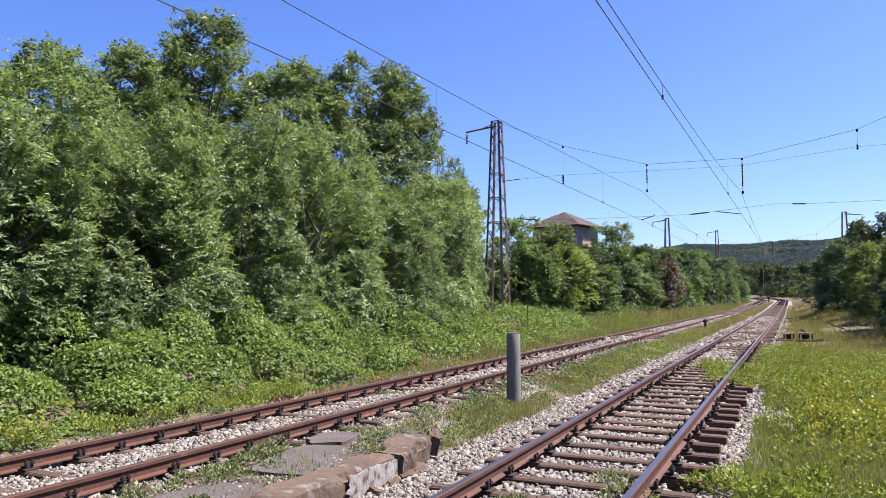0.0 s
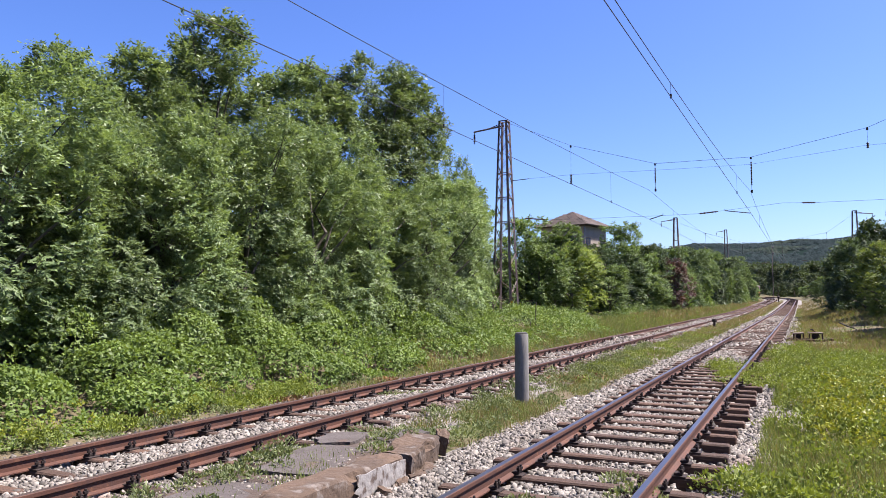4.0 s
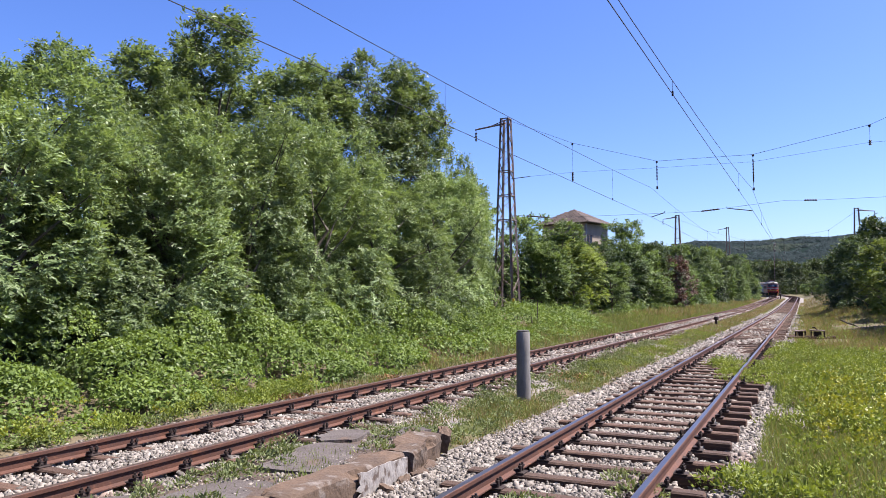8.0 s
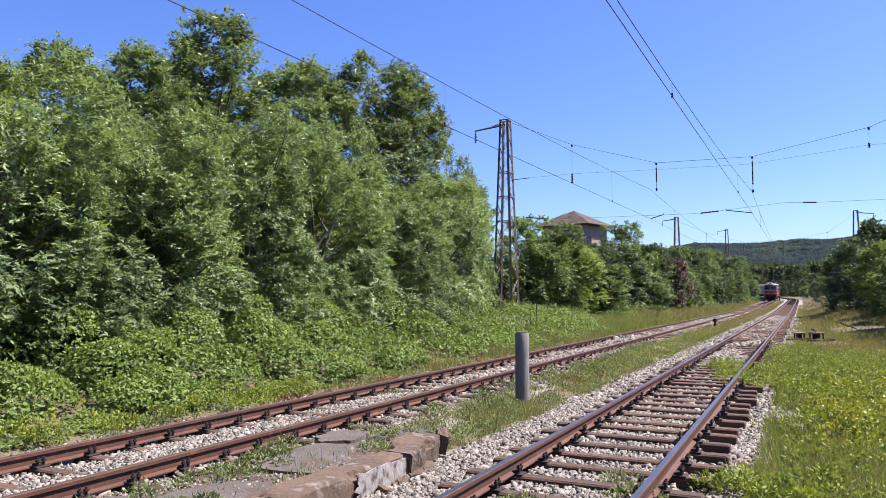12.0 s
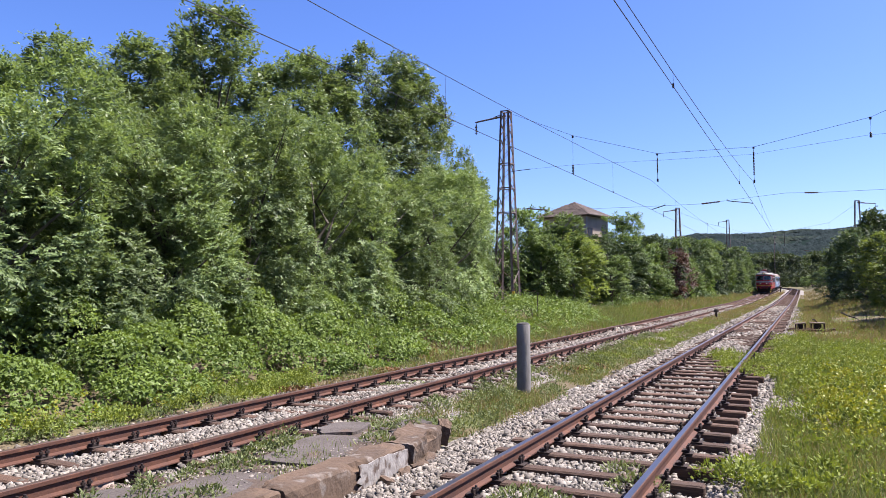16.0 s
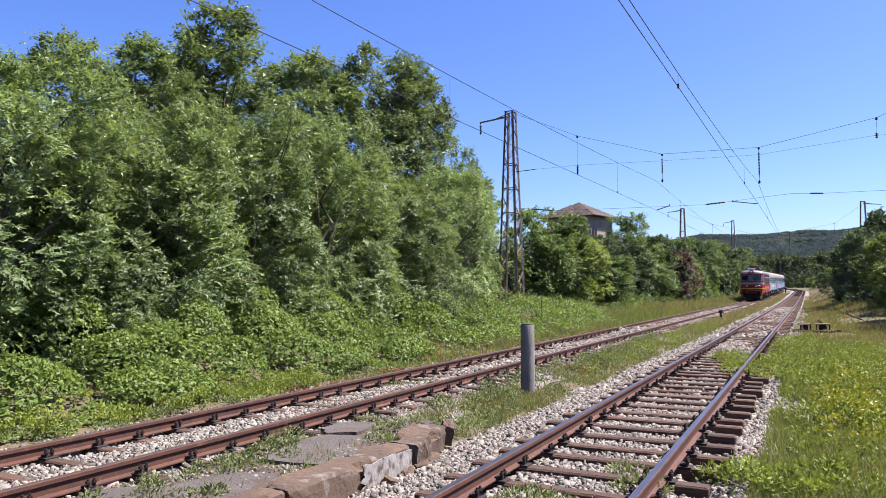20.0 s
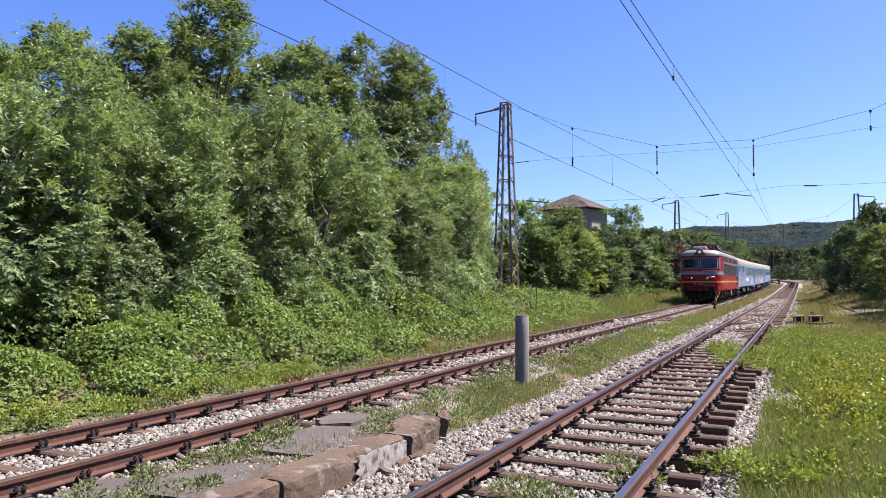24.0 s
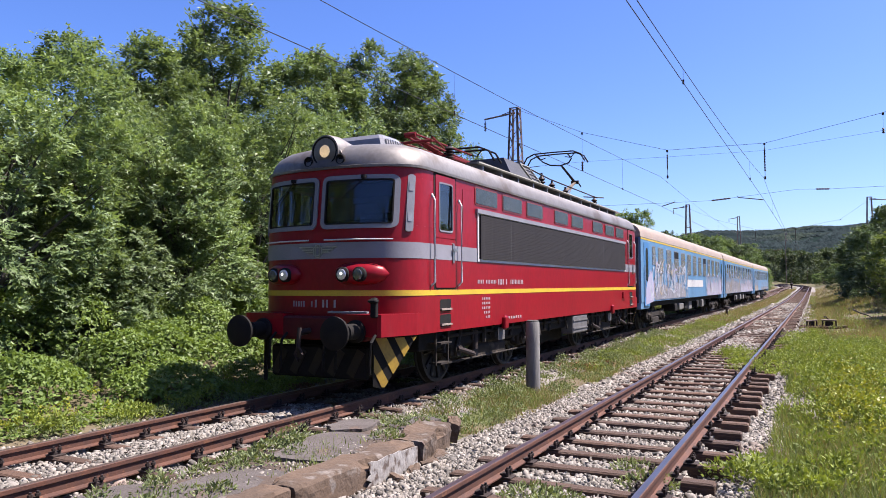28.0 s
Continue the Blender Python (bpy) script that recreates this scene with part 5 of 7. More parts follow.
# the wires run straight from support to support, a little to either side of the track
def catenary(label, side, contact, carrier, droop):
    t = thing("overhead_line", label, "overhead line", group="overhead wires")
    for (y0, y1), (x0, x1) in zip(zip(SPANS, SPANS[1:]), zip(side, side[1:])):
        n = 16
        up, low = [], []
        for i in range(n + 1):
            s = i / n
            y, x = y0 + (y1 - y0) * s, x0 + (x1 - x0) * s
            z = float(rise(y))
            low.append((x, y, contact + z))
            up.append((x, y, carrier - droop * 4 * s * (1 - s) + z))
        part("contact_wire", Build().line(low, 0.009, 5), WIRE, t)
        part("carrier_wire", Build().line(up, 0.0085, 5), WIRE, t)
        for i in range(2, n, 4):
            part("dropper", Build().tube(low[i], up[i], 0.004, n=4), WIRE, t)
            part("clamp", Build().tube((low[i][0], low[i][1], low[i][2] - 0.03), (low[i][0], low[i][1], low[i][2] + 0.07), 0.022, n=6), INSUL, t)
    return t


catenary("overhead contact and carrier wires above the shiny track", (-2.73, -2.22, -2.0, -1.9), 6.05, 7.2, 0.9)
catenary("overhead contact and carrier wires above the rusty track", (-8.8, -7.33, -6.9, -6.8), 5.98, 7.6, 0.61)

for y, lx, rx in ((40.5, -15.75, 8.6), (106.0, -15.6, 6.2), (-24.5, -15.75, 8.6)):
    h = float(rise(y))
    sp = thing("cross_span", "cross-span wires with insulators hung between two masts", "overhead line", group="cross spans")

    def across(pts):
        return [(x, y, z + h) for x, z in pts]
    part("head_wire", Build().line(across([(lx + 0.2, 12.2), (-11.64, 10.45), (-6.96, 9.02), (-2.14, 8.96), (3.11, 9.95), (rx, 12.2)]), 0.01, 5), WIRE, sp)
    part("upper_wire", Build().line(across([(lx + 0.3, 8.66), (-14.23, 8.72), (-11.56, 8.77), (-6.96, 8.65), (-2.2, 8.58), (3.06, 9.09), (rx, 9.1)]), 0.006, 5), WIRE, sp)
    part("end_rod", Build().line(across([(lx + 0.3, 8.66), (-14.23, 8.72)]), 0.022, 6), WIRE, sp)
    part("lower_wire", Build().line(across([(lx + 0.3, 6.5), (-14.84, 6.44), (-13.11, 6.23), (-10.77, 6.19), (-6.65, 6.15), (-4.75, 6.15), (-3.45, 6.26), (-0.69, 6.49), (0.7, 6.42), (4.0, 6.4), (rx, 6.5)]), 0.007, 5), WIRE, sp)
    for x, z1, z0 in ((-6.97, 9.02, 7.56), (-2.14, 8.96, 7.17)):
        d = part("hanger", Build().tube((x, y, z1 + h), (x, y, z0 + h), 0.012, n=5), WIRE, sp)
        b = Build()
        count = 10 if z0 > 7.4 else 15
        for k in range(count):
            b.lathe([(0.02, 0), (0.045, 0.03), (0.02, 0.08)], (x, y, z1 + h - 0.33 - k * 0.08), n=8)
        part("insulator", b, INSUL, d, "dark glazed insulator")
        part("clamp", Build().box((x, y, z0 + h), (0.09, 0.12, 0.16), bevel=0.02), INSUL, d)
        part("clamp", Build().box((x, y, z1 + h - 0.05), (0.1, 0.08, 0.12), bevel=0.02), INSUL, d)
    for x, z1, z0, count in ((-11.67, 10.45, 8.24, 6), (3.1, 9.95, 8.95, 3)):
        d = part("hanger", Build().tube((x, y, z1 + h), (x, y, z0 + h), 0.006, n=5), WIRE, sp)
        b = Build()
        for k in range(count):
            b.lathe([(0.025, 0), (0.075, 0.03), (0.025, 0.09)], (x, y, z0 + h + k * 0.09), n=8)
        part("insulator", b, INSUL, d, "dark glazed insulator")
        part("clamp", Build().box((x, y, z1 + h - 0.05), (0.1, 0.08, 0.14), bevel=0.02), INSUL, d)
    for x0, z0, x1, z1 in ((-6.6, 6.2, -7.3, 5.98), (-3.45, 6.26, -2.24, 6.05)):
        part("steady_arm", Build().line(across([(x0 - 0.02, z0 + 0.06), (x0, z0 - 0.02), (x1, z1)]), 0.025, 6), WIRE, sp)
    for x0, z0, x1, z1 in ((-4.75, 6.15, -3.81, 6.22), (0.15, 6.45, 0.75, 6.42), (-14.5, 6.4, -13.2, 6.24)):
        part("insulator", Build().path(across([(x0 + (x1 - x0) * k / 10, z0 + (z1 - z0) * k / 10) for k in range(11)]), [0.02] + [0.045, 0.028] * 4 + [0.045, 0.02], 8), mat("red_brown_insulator", (0.06, 0.03, 0.026), 0.4, bump=0), sp, "brown insulator in the wire")


# ---- house behind the bushes ----
def house():
    hx, hy, hz = -21.3, 74.5, 1.2
    t = thing("house", "two-storey plastered house with brown tiled hip roof", "house", pose(hx, hy, hz, 0, 0, -14))
    w, l, h = 5.1, 4.6, 7.75
    part("wall", Build().box((0, -l / 2 + 0.15, h / 2), (w, 0.3, h)), PLASTER, t)
    part("wall", Build().box((0, l / 2 - 0.15, h / 2), (w, 0.3, h)), PLASTER, t)
    part("wall", Build().box((-w / 2 + 0.15, 0, h / 2), (0.3, l - 0.6, h)), PLASTER, t)
    part("wall", Build().box((w / 2 - 0.15, 0, h / 2), (0.3, l - 0.6, h)), PLASTER, t)
    part("eaves", Build().box((0, 0, h + 0.06), (w + 0.95, l + 0.95, 0.12), bevel=0.03), mat("dark_eaves_wood", (0.0748, 0.0531, 0.0409), 0.9, second=(0.0505, 0.0374, 0.0313)), t)
    a, b, top = w / 2 + 0.54, l / 2 + 0.54, 1.6
    roof = part("roof", Build().add([(-a, -b, h + 0.12), (a, -b, h + 0.12), (a, b, h + 0.12), (-a, b, h + 0.12), (0, -0.35, h + 0.12 + top), (0, 0.35, h + 0.12 + top)],
                                    [(0, 1, 4), (1, 2, 5, 4), (2, 3, 5), (3, 0, 4, 5), (3, 2, 1, 0)]), TILE, t)
    tile = Build().box((0, 0, 0), (0.47, 0.52, 0.05), bevel=0.012).mesh("tile", TILE)
    for face in range(2):                       # the two slopes that face the railway
        o, u, v = ((Vector((-a, -b, 0)), Vector((2 * a, 0, 0)), Vector((a, b - 0.35, top))), (Vector((a, -b, 0)), Vector((0, 2 * b, 0)), Vector((-a, b, top))))[face]
        length = u.length
        rows = 10
        nrm = u.cross(Vector((v.x if face else 0, 0 if face else v.y, top))).normalized()
        for r in range(rows):
            f = (r + 0.4) / rows
            inset = a * f if face == 0 else (b - 0.35) * f
            k = int((length - 2 * inset) / 0.5)
            for i in range(k):
                d = inset + (i + 0.5) * (length - 2 * inset) / k
                p = o + u.normalized() * d + Vector((0, (b - 0.35) * f, top * f)) if face == 0 else o + u.normalized() * d + Vector((-a * f, 0, top * f))
                slope = math.degrees(math.atan2(top, b - 0.35 if face == 0 else a))
                rot = (slope, 0, 0) if face == 0 else (slope, 0, 90)
                part("tile", tile, TILE, roof, at=pose(p.x, p.y, p.z + h + 0.15, *rot))
    for side, x, y in ((0, -1.2, -l / 2), (0, 1.3, -l / 2), (1, w / 2, -1.6), (1, w / 2, 1.5)):
        at = pose(x, y, 5.9, 0, 0, 90 * side)
        win = part("window", Build().box((0, 0, 0), (1.15, 0.06, 1.45)), mat("window_frame_brown", (0.1001, 0.0626, 0.0435), 0.7), t, "dark wooden window frame", at=at)
        for sx in (-0.27, 0.27):
            part("pane", Build().box((sx, -0.035, 0), (0.44, 0.02, 1.25)), GLASS, win)
    part("gutter_pipe", Build().tube((w / 2 + 0.08, -l / 2 - 0.08, 0), (w / 2 + 0.08, -l / 2 - 0.08, h), 0.06), GREYBAND, t)


house()

# two distant signal lamps on a post
sg = thing("signal_post", "distant railway signal post with pale lamp heads", "signal", pose(-7.5, 236, 1.3))
part("pole", Build().tube((0, 0, 0), (0, 0, 15.5), 0.08), MAST, sg)
for z in (13.4, 15.2):
    part("lamp_head", Build().box((0.2, -0.2, z), (0.6, 0.4, 0.7), bevel=0.1), CONCRETE, sg)


# ---- the train: local y runs towards the train's tail, height 0 is the rail head ----
W, HL, NOSE, POW = 1.475, 8.35, 0.92, 2.55


def nose_y(x):
    return -(HL - NOSE) - NOSE * max(0.0, 1 - (min(abs(x), W) / W) ** POW) ** (1 / POW)


def rake(z):
    return 0.10 * max(0.0, z - 2.42)


def front_map(off_scale=1.0):
    def f(x, z, off):
        e = 0.01
        dx, dy = 2 * e, nose_y(x + e) - nose_y(x - e)
        n = Vector((dy, -dx, 0)).normalized()
        return Vector((x, nose_y(x) + rake(z), z)) + n * off
    return f


def side_map(side):
    def f(y, z, off):
        return Vector((side * (W + off), y, z))
    return f


def panel(b, f, t0, t1, z0, z1, r, o0, o1, n=14):
    """A rounded panel on a surface f, from depth o0 to o1."""
    rings = []
    r = min(r, (t1 - t0) / 2, (z1 - z0) / 2)
    ts = sorted(set([t0, t1] + [t0 + r * k for k in (0.08, 0.3, 0.6, 1)] + [t1 - r * k for k in (0.08, 0.3, 0.6, 1)] + [t0 + (t1 - t0) * i / n for i in range(n + 1)])) if r > 0 else [t0 + (t1 - t0) * i / n for i in range(n + 1)]
    for t in ts:
        d = min(t - t0, t1 - t)
        inset = r - math.sqrt(max(0.0, r * r - (r - d) ** 2)) if r > 0 and d < r else 0.0
        a, c = z0 + inset, z1 - inset
        if c - a < 0.002:
            a, c = (a + c) / 2 - 0.001, (a + c) / 2 + 0.001
        rings.append([f(t, a, o0), f(t, a, o1), f(t, c, o1), f(t, c, o0)])
    return b.loft(rings)


def ring_panel(b, f, t0, t1, z0, z1, r, w, o0, o1, n=6):
    """A rounded frame of width w round an opening on a surface f."""
    def loop(i):
        q, pts = max(0.004, r - i), []
        for cx, cz, a0 in ((t1 - i - q, z1 - i - q, 0), (t0 + i + q, z1 - i - q, 90), (t0 + i + q, z0 + i + q, 180), (t1 - i - q, z0 + i + q, 270)):
            pts += [(cx + q * math.cos(radians(a0 + 90 * k / n)), cz + q * math.sin(radians(a0 + 90 * k / n))) for k in range(n + 1)]
        full = []
        for (ta, za), (tb, zb) in zip(pts, pts[1:] + pts[:1]):      # long sides follow the curve of the surface
            m = 8 if abs(tb - ta) > 0.3 else 1
            full += [(ta + (tb - ta) * k / m, za + (zb - za) * k / m) for k in range(m)]
        return full
    outer, inner = loop(0.0), loop(w)
    rings = [[f(*p, o0), f(*p, o1), f(*q, o1), f(*q, o0)] for p, q in zip(outer, inner)]
    return b.loft(rings + rings[:1], cap=False)


def corner_post(b, x0, s, end, z0, z1, y_stop):
    """The rounded cab corner from x0 across to the side and on to y_stop, as a shell."""
    pts = [W * math.sin(a) ** (2 / POW) for a in np.linspace(math.asin((x0 / W) ** (POW / 2)), math.pi / 2, 10)]
    plan = [(x, nose_y(x)) for x in pts] + [(W, y_stop)]
    rings = []
    for x, y in plan:
        k = min(1.0, max(0.0, (-y - (HL - NOSE)) / NOSE))
        rings.append([(s * x * q, (y + rake(z) * k) * end * (1 - (1 - q) * 0.3), z) for q, z in ((1.0, z0), (1.0, z1), (0.95, z1), (0.95, z0))])
    return b.loft(rings)


def plan_outline(z, inset=0.0, off=0.0):
    pts = []
    n = 22
    half = []
    for i in range(n + 1):
        a = math.pi / 2 * (1 - 2 * i / n)      # from one side across the nose to the other
        x = W * math.copysign(abs(math.sin(a)) ** (2 / POW), math.sin(a))
        half.append((x, nose_y(x) if abs(x) < W else -(HL - NOSE)))
    for sgn in (1, -1):
        for x, y in half:
            k = min(1.0, max(0.0, (-y - (HL - NOSE)) / NOSE))
            yy = y + rake(z) * k
            px = x * (W - inset + off) / W
            py = yy * (HL - inset * 0.85 + off) / HL
            pts.append((px * sgn, py * sgn, z))
    return pts


def wheelset(r, spokes, parent, y):
    b = Build()
    q = Matrix.Rotation(radians(90), 3, "Y")
    b.tube((-1.05, 0, 0), (1.05, 0, 0), 0.085, n=12)
    for s in (-1, 1):
        b.lathe([(r + 0.03, 0), (r + 0.03, 0.03), (r, 0.04), (r - 0.005, 0.135), (r - 0.06, 0.14), (r - 0.09, 0.1), (0.2, 0.09), (0.17, 0.16), (0.05, 0.17)], (s * 0.72, 0, 0), m=q if s > 0 else Matrix.Rotation(radians(-90), 3, "Y"), n=28)
        for k in range(spokes):
            a = 2 * math.pi * k / spokes
            b.tube((s * 0.83, math.cos(a) * 0.2, math.sin(a) * 0.2), (s * 0.84, math.cos(a) * (r - 0.08), math.sin(a) * (r - 0.08)), 0.035, n=6)
    ob = part("wheelset", b, mat("worn_wheel_steel", (0.0252, 0.0218, 0.0200), 0.6, 0.4, second=(0.0157, 0.0139, 0.0122), scale=5), parent, "dark steel wheels on an axle", at=pose(0, y, r))
    ob["radius"] = r
    return ob


def bogie(parent, y, half, r, length):
    b = Build()
    for s in (-1, 1):
        b.box((s * 1.12, y, r + 0.12), (0.14, length, 0.22), bevel=0.03)
        b.box((s * 1.14, y, r - 0.12), (0.12, length * 0.34, 0.26), bevel=0.04)
        for k in (-half, half):
            b.box((s * 1.14, y + k, r), (0.2, 0.34, 0.34), bevel=0.05)
            b.lathe([(0.13, 0), (0.13, 0.06), (0.05, 0.08)], (s * 1.24, y + k, r), m=Matrix.Rotation(radians(90 * s), 3, "Y"), n=14)
            for j in (-0.36, 0.36):
                b.lathe([(0.075, 0), (0.075, 0.3)], (s * 1.14, y + k + j, r - 0.02), n=10)
                b.lathe([(0.095, 0), (0.095, 0.03)], (s * 1.14, y + k + j, r - 0.04), n=10)
        b.tube((s * 1.2, y - length * 0.42, r - 0.22), (s * 1.2, y + length * 0.42, r - 0.22), 0.022, n=6)
    b.box((0, y, r + 0.15), (1.9, 0.6, 0.3), bevel=0.04)
    return part("bogie_frame", b, DUSTY, parent, "sooty black bogie frame with springs")


def buffer(parent, x, y, facing, r=0.24):
    q = Matrix.Rotation(radians(90 if facing < 0 else -90), 3, "X")
    b = Build().lathe([(0.17, 0), (0.17, 0.08), (0.12, 0.1), (0.12, 0.34), (0.09, 0.35), (0.09, 0.52), (0.1, 0.54), (r, 0.56), (r, 0.6), (r * 0.7, 0.625), (0.02, 0.635)], (x, y, 1.05), m=q, n=24)
    return part("buffer", b, BLACK, parent, "round black buffer", smooth=True)


def bars(parent, f, t0, t1, z, h, count, seed, o=0.006, name="lettering_bar"):
    """Unreadable white lettering as small bars."""
    r = random.Random(seed)
    step = (t1 - t0) / count
    for i in range(count):
        if r.random() < 0.12:
            continue
        a = t0 + i * step
        part(name, panel(Build(), f, a + step * 0.15, a + step * 0.62, z, z + h, 0, 0.001, o, n=1), LETTER, parent, "white lettering bar")


def loco():
    t = thing("electric_locomotive", "red electric locomotive with grey band and yellow line", "locomotive")
    F = front_map()
    lower = Build().loft([plan_outline(0.97), plan_outline(1.3), plan_outline(2.42), plan_outline(2.66)])
    lower.loft([plan_outline(3.41), plan_outline(3.58)]).box((0, 0, 3.035), (2 * W, 12.3, 0.7498))
    for end in (1, -1):
        for s in (1, -1):
            corner_post(lower, 1.19, s, end, 2.6601, 3.4099, -7.09)
            lower.box((s * (W - 0.03), -6.36 * end, 3.035), (0.06, 0.38, 0.7498))
    body = part("body", lower, RED, t, "glossy red bodywork, slightly faded", smooth=True)
    for end in (1, -1):
        cab = part("cab_interior", Build().box((0, -6.19 * end, 3.03), (2.6, 0.04, 0.73)).box((0, -7.0 * end, 2.68), (2.0, 1.5, 0.03)).box((0, -7.0 * end, 3.39), (2.0, 1.5, 0.03)), CABIN, body, "dim grey-green driver's cab")
        part("control_desk", Build().box((0, -7.6 * end, 2.73), (1.9, 0.4, 0.14), bevel=0.04).box((0.62, -7.6 * end, 2.84), (0.5, 0.25, 0.14), bevel=0.03), DARK, cab)
        part("seat_back", Build().box((0.62 * end, -6.75 * end, 2.88), (0.46, 0.12, 0.5), bevel=0.05), DARK, cab)
        part("cab_door", Build().box((-0.5 * end, -6.23 * end, 2.95), (0.6, 0.03, 0.62), bevel=0.01), PALECAB, cab, "pale panel at the back of the cab")
    for name, z0, z1, m, lab in (("waist_band", 2.15, 2.4, GREYBAND, "grey painted band"), ("yellow_line", 1.57, 1.655, YELLOW, "yellow painted line")):
        part(name, Build().loft([plan_outline(z0, off=-0.02), plan_outline(z0, off=0.006), plan_outline(z1, off=0.006), plan_outline(z1, off=-0.02)], cap=False), m, body, lab, smooth=True)
    part("gutter", Build().loft([plan_outline(3.57, off=0.0), plan_outline(3.57, off=0.03), plan_outline(3.61, off=0.035), plan_outline(3.62, off=0.0)], cap=False), SILVER, body)
    roof = part("roof", Build().loft([plan_outline(z, inset=i) for z, i in ((3.58, 0.0), (3.65, 0.005), (3.77, 0.04), (3.87, 0.1), (3.95, 0.21), (4.01, 0.4), (4.05, 0.68), (4.07, 1.1), (4.075, 1.35))]), SILVER, t, "dusty silver painted roof", smooth=True)
    # both ends
    for end in (1, -1):
        m = Matrix.Diagonal((end, end, 1))

        def G(x, z, off):
            return m @ F(x, z, off)
        for s in (-1, 1):
            a, c = (0.04, 1.26) if s > 0 else (-1.26, -0.04)
            fr = part("windscreen_frame", ring_panel(Build(), G, a, c, 2.61, 3.45, 0.11, 0.068, -0.05, 0.03), FRAME, body, "grey rounded windscreen frame", smooth=True)
            part("rubber_seal", ring_panel(Build(), G, a + 0.068, c - 0.068, 2.678, 3.382, 0.06, 0.018, 0.0, 0.034), BLACK, fr, smooth=True)
            part("windscreen", panel(Build(), G, a + 0.07, c - 0.07, 2.68, 3.38, 0.05, 0.006, 0.014), CLEAR, fr, "dark reflecting windscreen glass", smooth=True)
            b = Build()
            p0, p1 = G(a + 0.72, 3.39, 0.05), G(a + 0.3, 3.05, 0.045)
            b.tube(p0, p1, 0.008, n=5)
            b.lathe([(0.045, 0), (0.045, 0.05)], p0, n=10)
            part("wiper", b, BLACK, fr)
            ms = part("marker_light_strip", panel(Build(), G, s * 1.365 - 0.034, s * 1.365 + 0.034, 2.56, 3.46, 0.035, 0.0, 0.03, n=6), FRAME, body, "slim grey lamp strip")
            for z in (2.72, 3.2):
                part("strip_lamp", panel(Build(), G, s * 1.365 - 0.02, s * 1.365 + 0.02, z, z + 0.14, 0.01, 0.031, 0.037, n=2), LENS, ms, "small pale lamp")
            if s > 0:
                part("centre_post", panel(Build(), G, -0.1, 0.1, 2.62, 3.44, 0, -0.06, 0.001, n=6), RED, body, smooth=True)
            # twin lamps in a rounded pod
            pod = Build()
            rings = []
            for i in range(13):
                u = -1 + 2 * i / 12
                x = s * (0.74 + 0.42 * u)
                base = G(x, 1.9, 0.0)
                k = math.sqrt(max(0.0, 1 - abs(u) ** 2.6)) + 0.02
                rings.append([(base.x, base.y - end * k * (0.16 * max(0.0, math.cos(2 * math.pi * j / 18)) - 0.06 * max(0.0, -math.cos(2 * math.pi * j / 18))), 1.91 + 0.165 * k * math.sin(2 * math.pi * j / 18)) for j in range(18)])
            part("lamp_pod", pod.loft(rings), RED, body, smooth=True)
            for x, lens, lab in ((0.54, REFLECTOR, "lit headlamp with bright reflector"), (0.79, REDLENS, "unlit grey lamp")):
                p = G(s * x, 1.9, 0.09)
                q = Matrix.Rotation(radians(90 * end), 3, "X")
                h = part("lamp_housing", Build().lathe([(0.11, -0.1), (0.115, 0.08), (0.09, 0.1)], p, m=q, n=20), BLACK, body, smooth=True)
                part("lamp_lens", Build().lathe([(0.09, 0.095), (0.075, 0.113), (0.02, 0.122)], p, m=q, n=20), lens, h, lab, smooth=True)
                if lens is REFLECTOR:
                    part("lamp_bulb", Build().lathe([(0.026, 0.118), (0.022, 0.128), (0.008, 0.132)], p + Vector((0.008 * s, 0, 0.012)), m=q, n=14), LIT, h, "glowing white bulb", smooth=True)
            buffer(t, s * 0.875, -8.55 * end, -end)
            part("front_handrail", Build().line([G(s * 0.15, 2.44, 0.05), G(s * 0.7, 2.44, 0.05), G(s * 1.2, 2.44, 0.05)], 0.013), WHITE, body)
            # buffer beam corner and striped plough
            corner = [(0.5, -8.58), (1.24, -8.58), (1.29, -8.55), (1.465, -7.8), (1.465, -7.4), (0.5, -7.4)]
            part("beam_corner", Build().loft([[(s * x, y * end, z) for x, y in corner] for z in (0.97, 1.3)]), RED, t)
            pl = Build().plate([(s * 1.04, -8.38 * end, 0.96), (s * 1.46, -7.78 * end, 0.96), (s * 1.14, -8.24 * end, 0.18), (s * 1.04, -8.38 * end, 0.22)], (-s * 0.03, 0.03 * end, 0), 1.0)
            plough = part("plough_side", pl, BLACK, t)
            dn = Vector((s * 0.82, -0.574 * end, 0)).normalized()

            def P(u, z):        # u across the plate from the front corner, z its height
                return Vector((s * (1.04 + 0.42 * u), -(8.38 - 0.6 * u) * end, 0.96 - (0.96 - z) * 1.115)) + dn * 0.004
            for quad in (((0.02, 0.72), (0.339, 0.351), (0.25, 0.28), (0.19, 0.285), (0.02, 0.5)), ((0.05, 0.94), (0.3, 0.94), (0.588, 0.58), (0.444, 0.4475)),
                         ((0.48, 0.94), (0.7, 0.94), (0.818, 0.792), (0.692, 0.676)), ((0.86, 0.94), (0.98, 0.94), (0.92, 0.88))):
                part("yellow_stripe", Build().plate([P(u, z) for u, z in quad], dn, 0.004), GRIMY_YELLOW, plough, "yellow warning stripe")
        part("buffer_beam", Build().box((0, -8.40 * end, 1.08), (2.1, 0.34, 0.36), bevel=0.03), SHADED_RED, t, "red buffer beam")
        part("plough", Build().box((0, -8.30 * end, 0.55), (1.8, 0.12, 0.5), bevel=0.03), BLACK, t)
        b = Build()
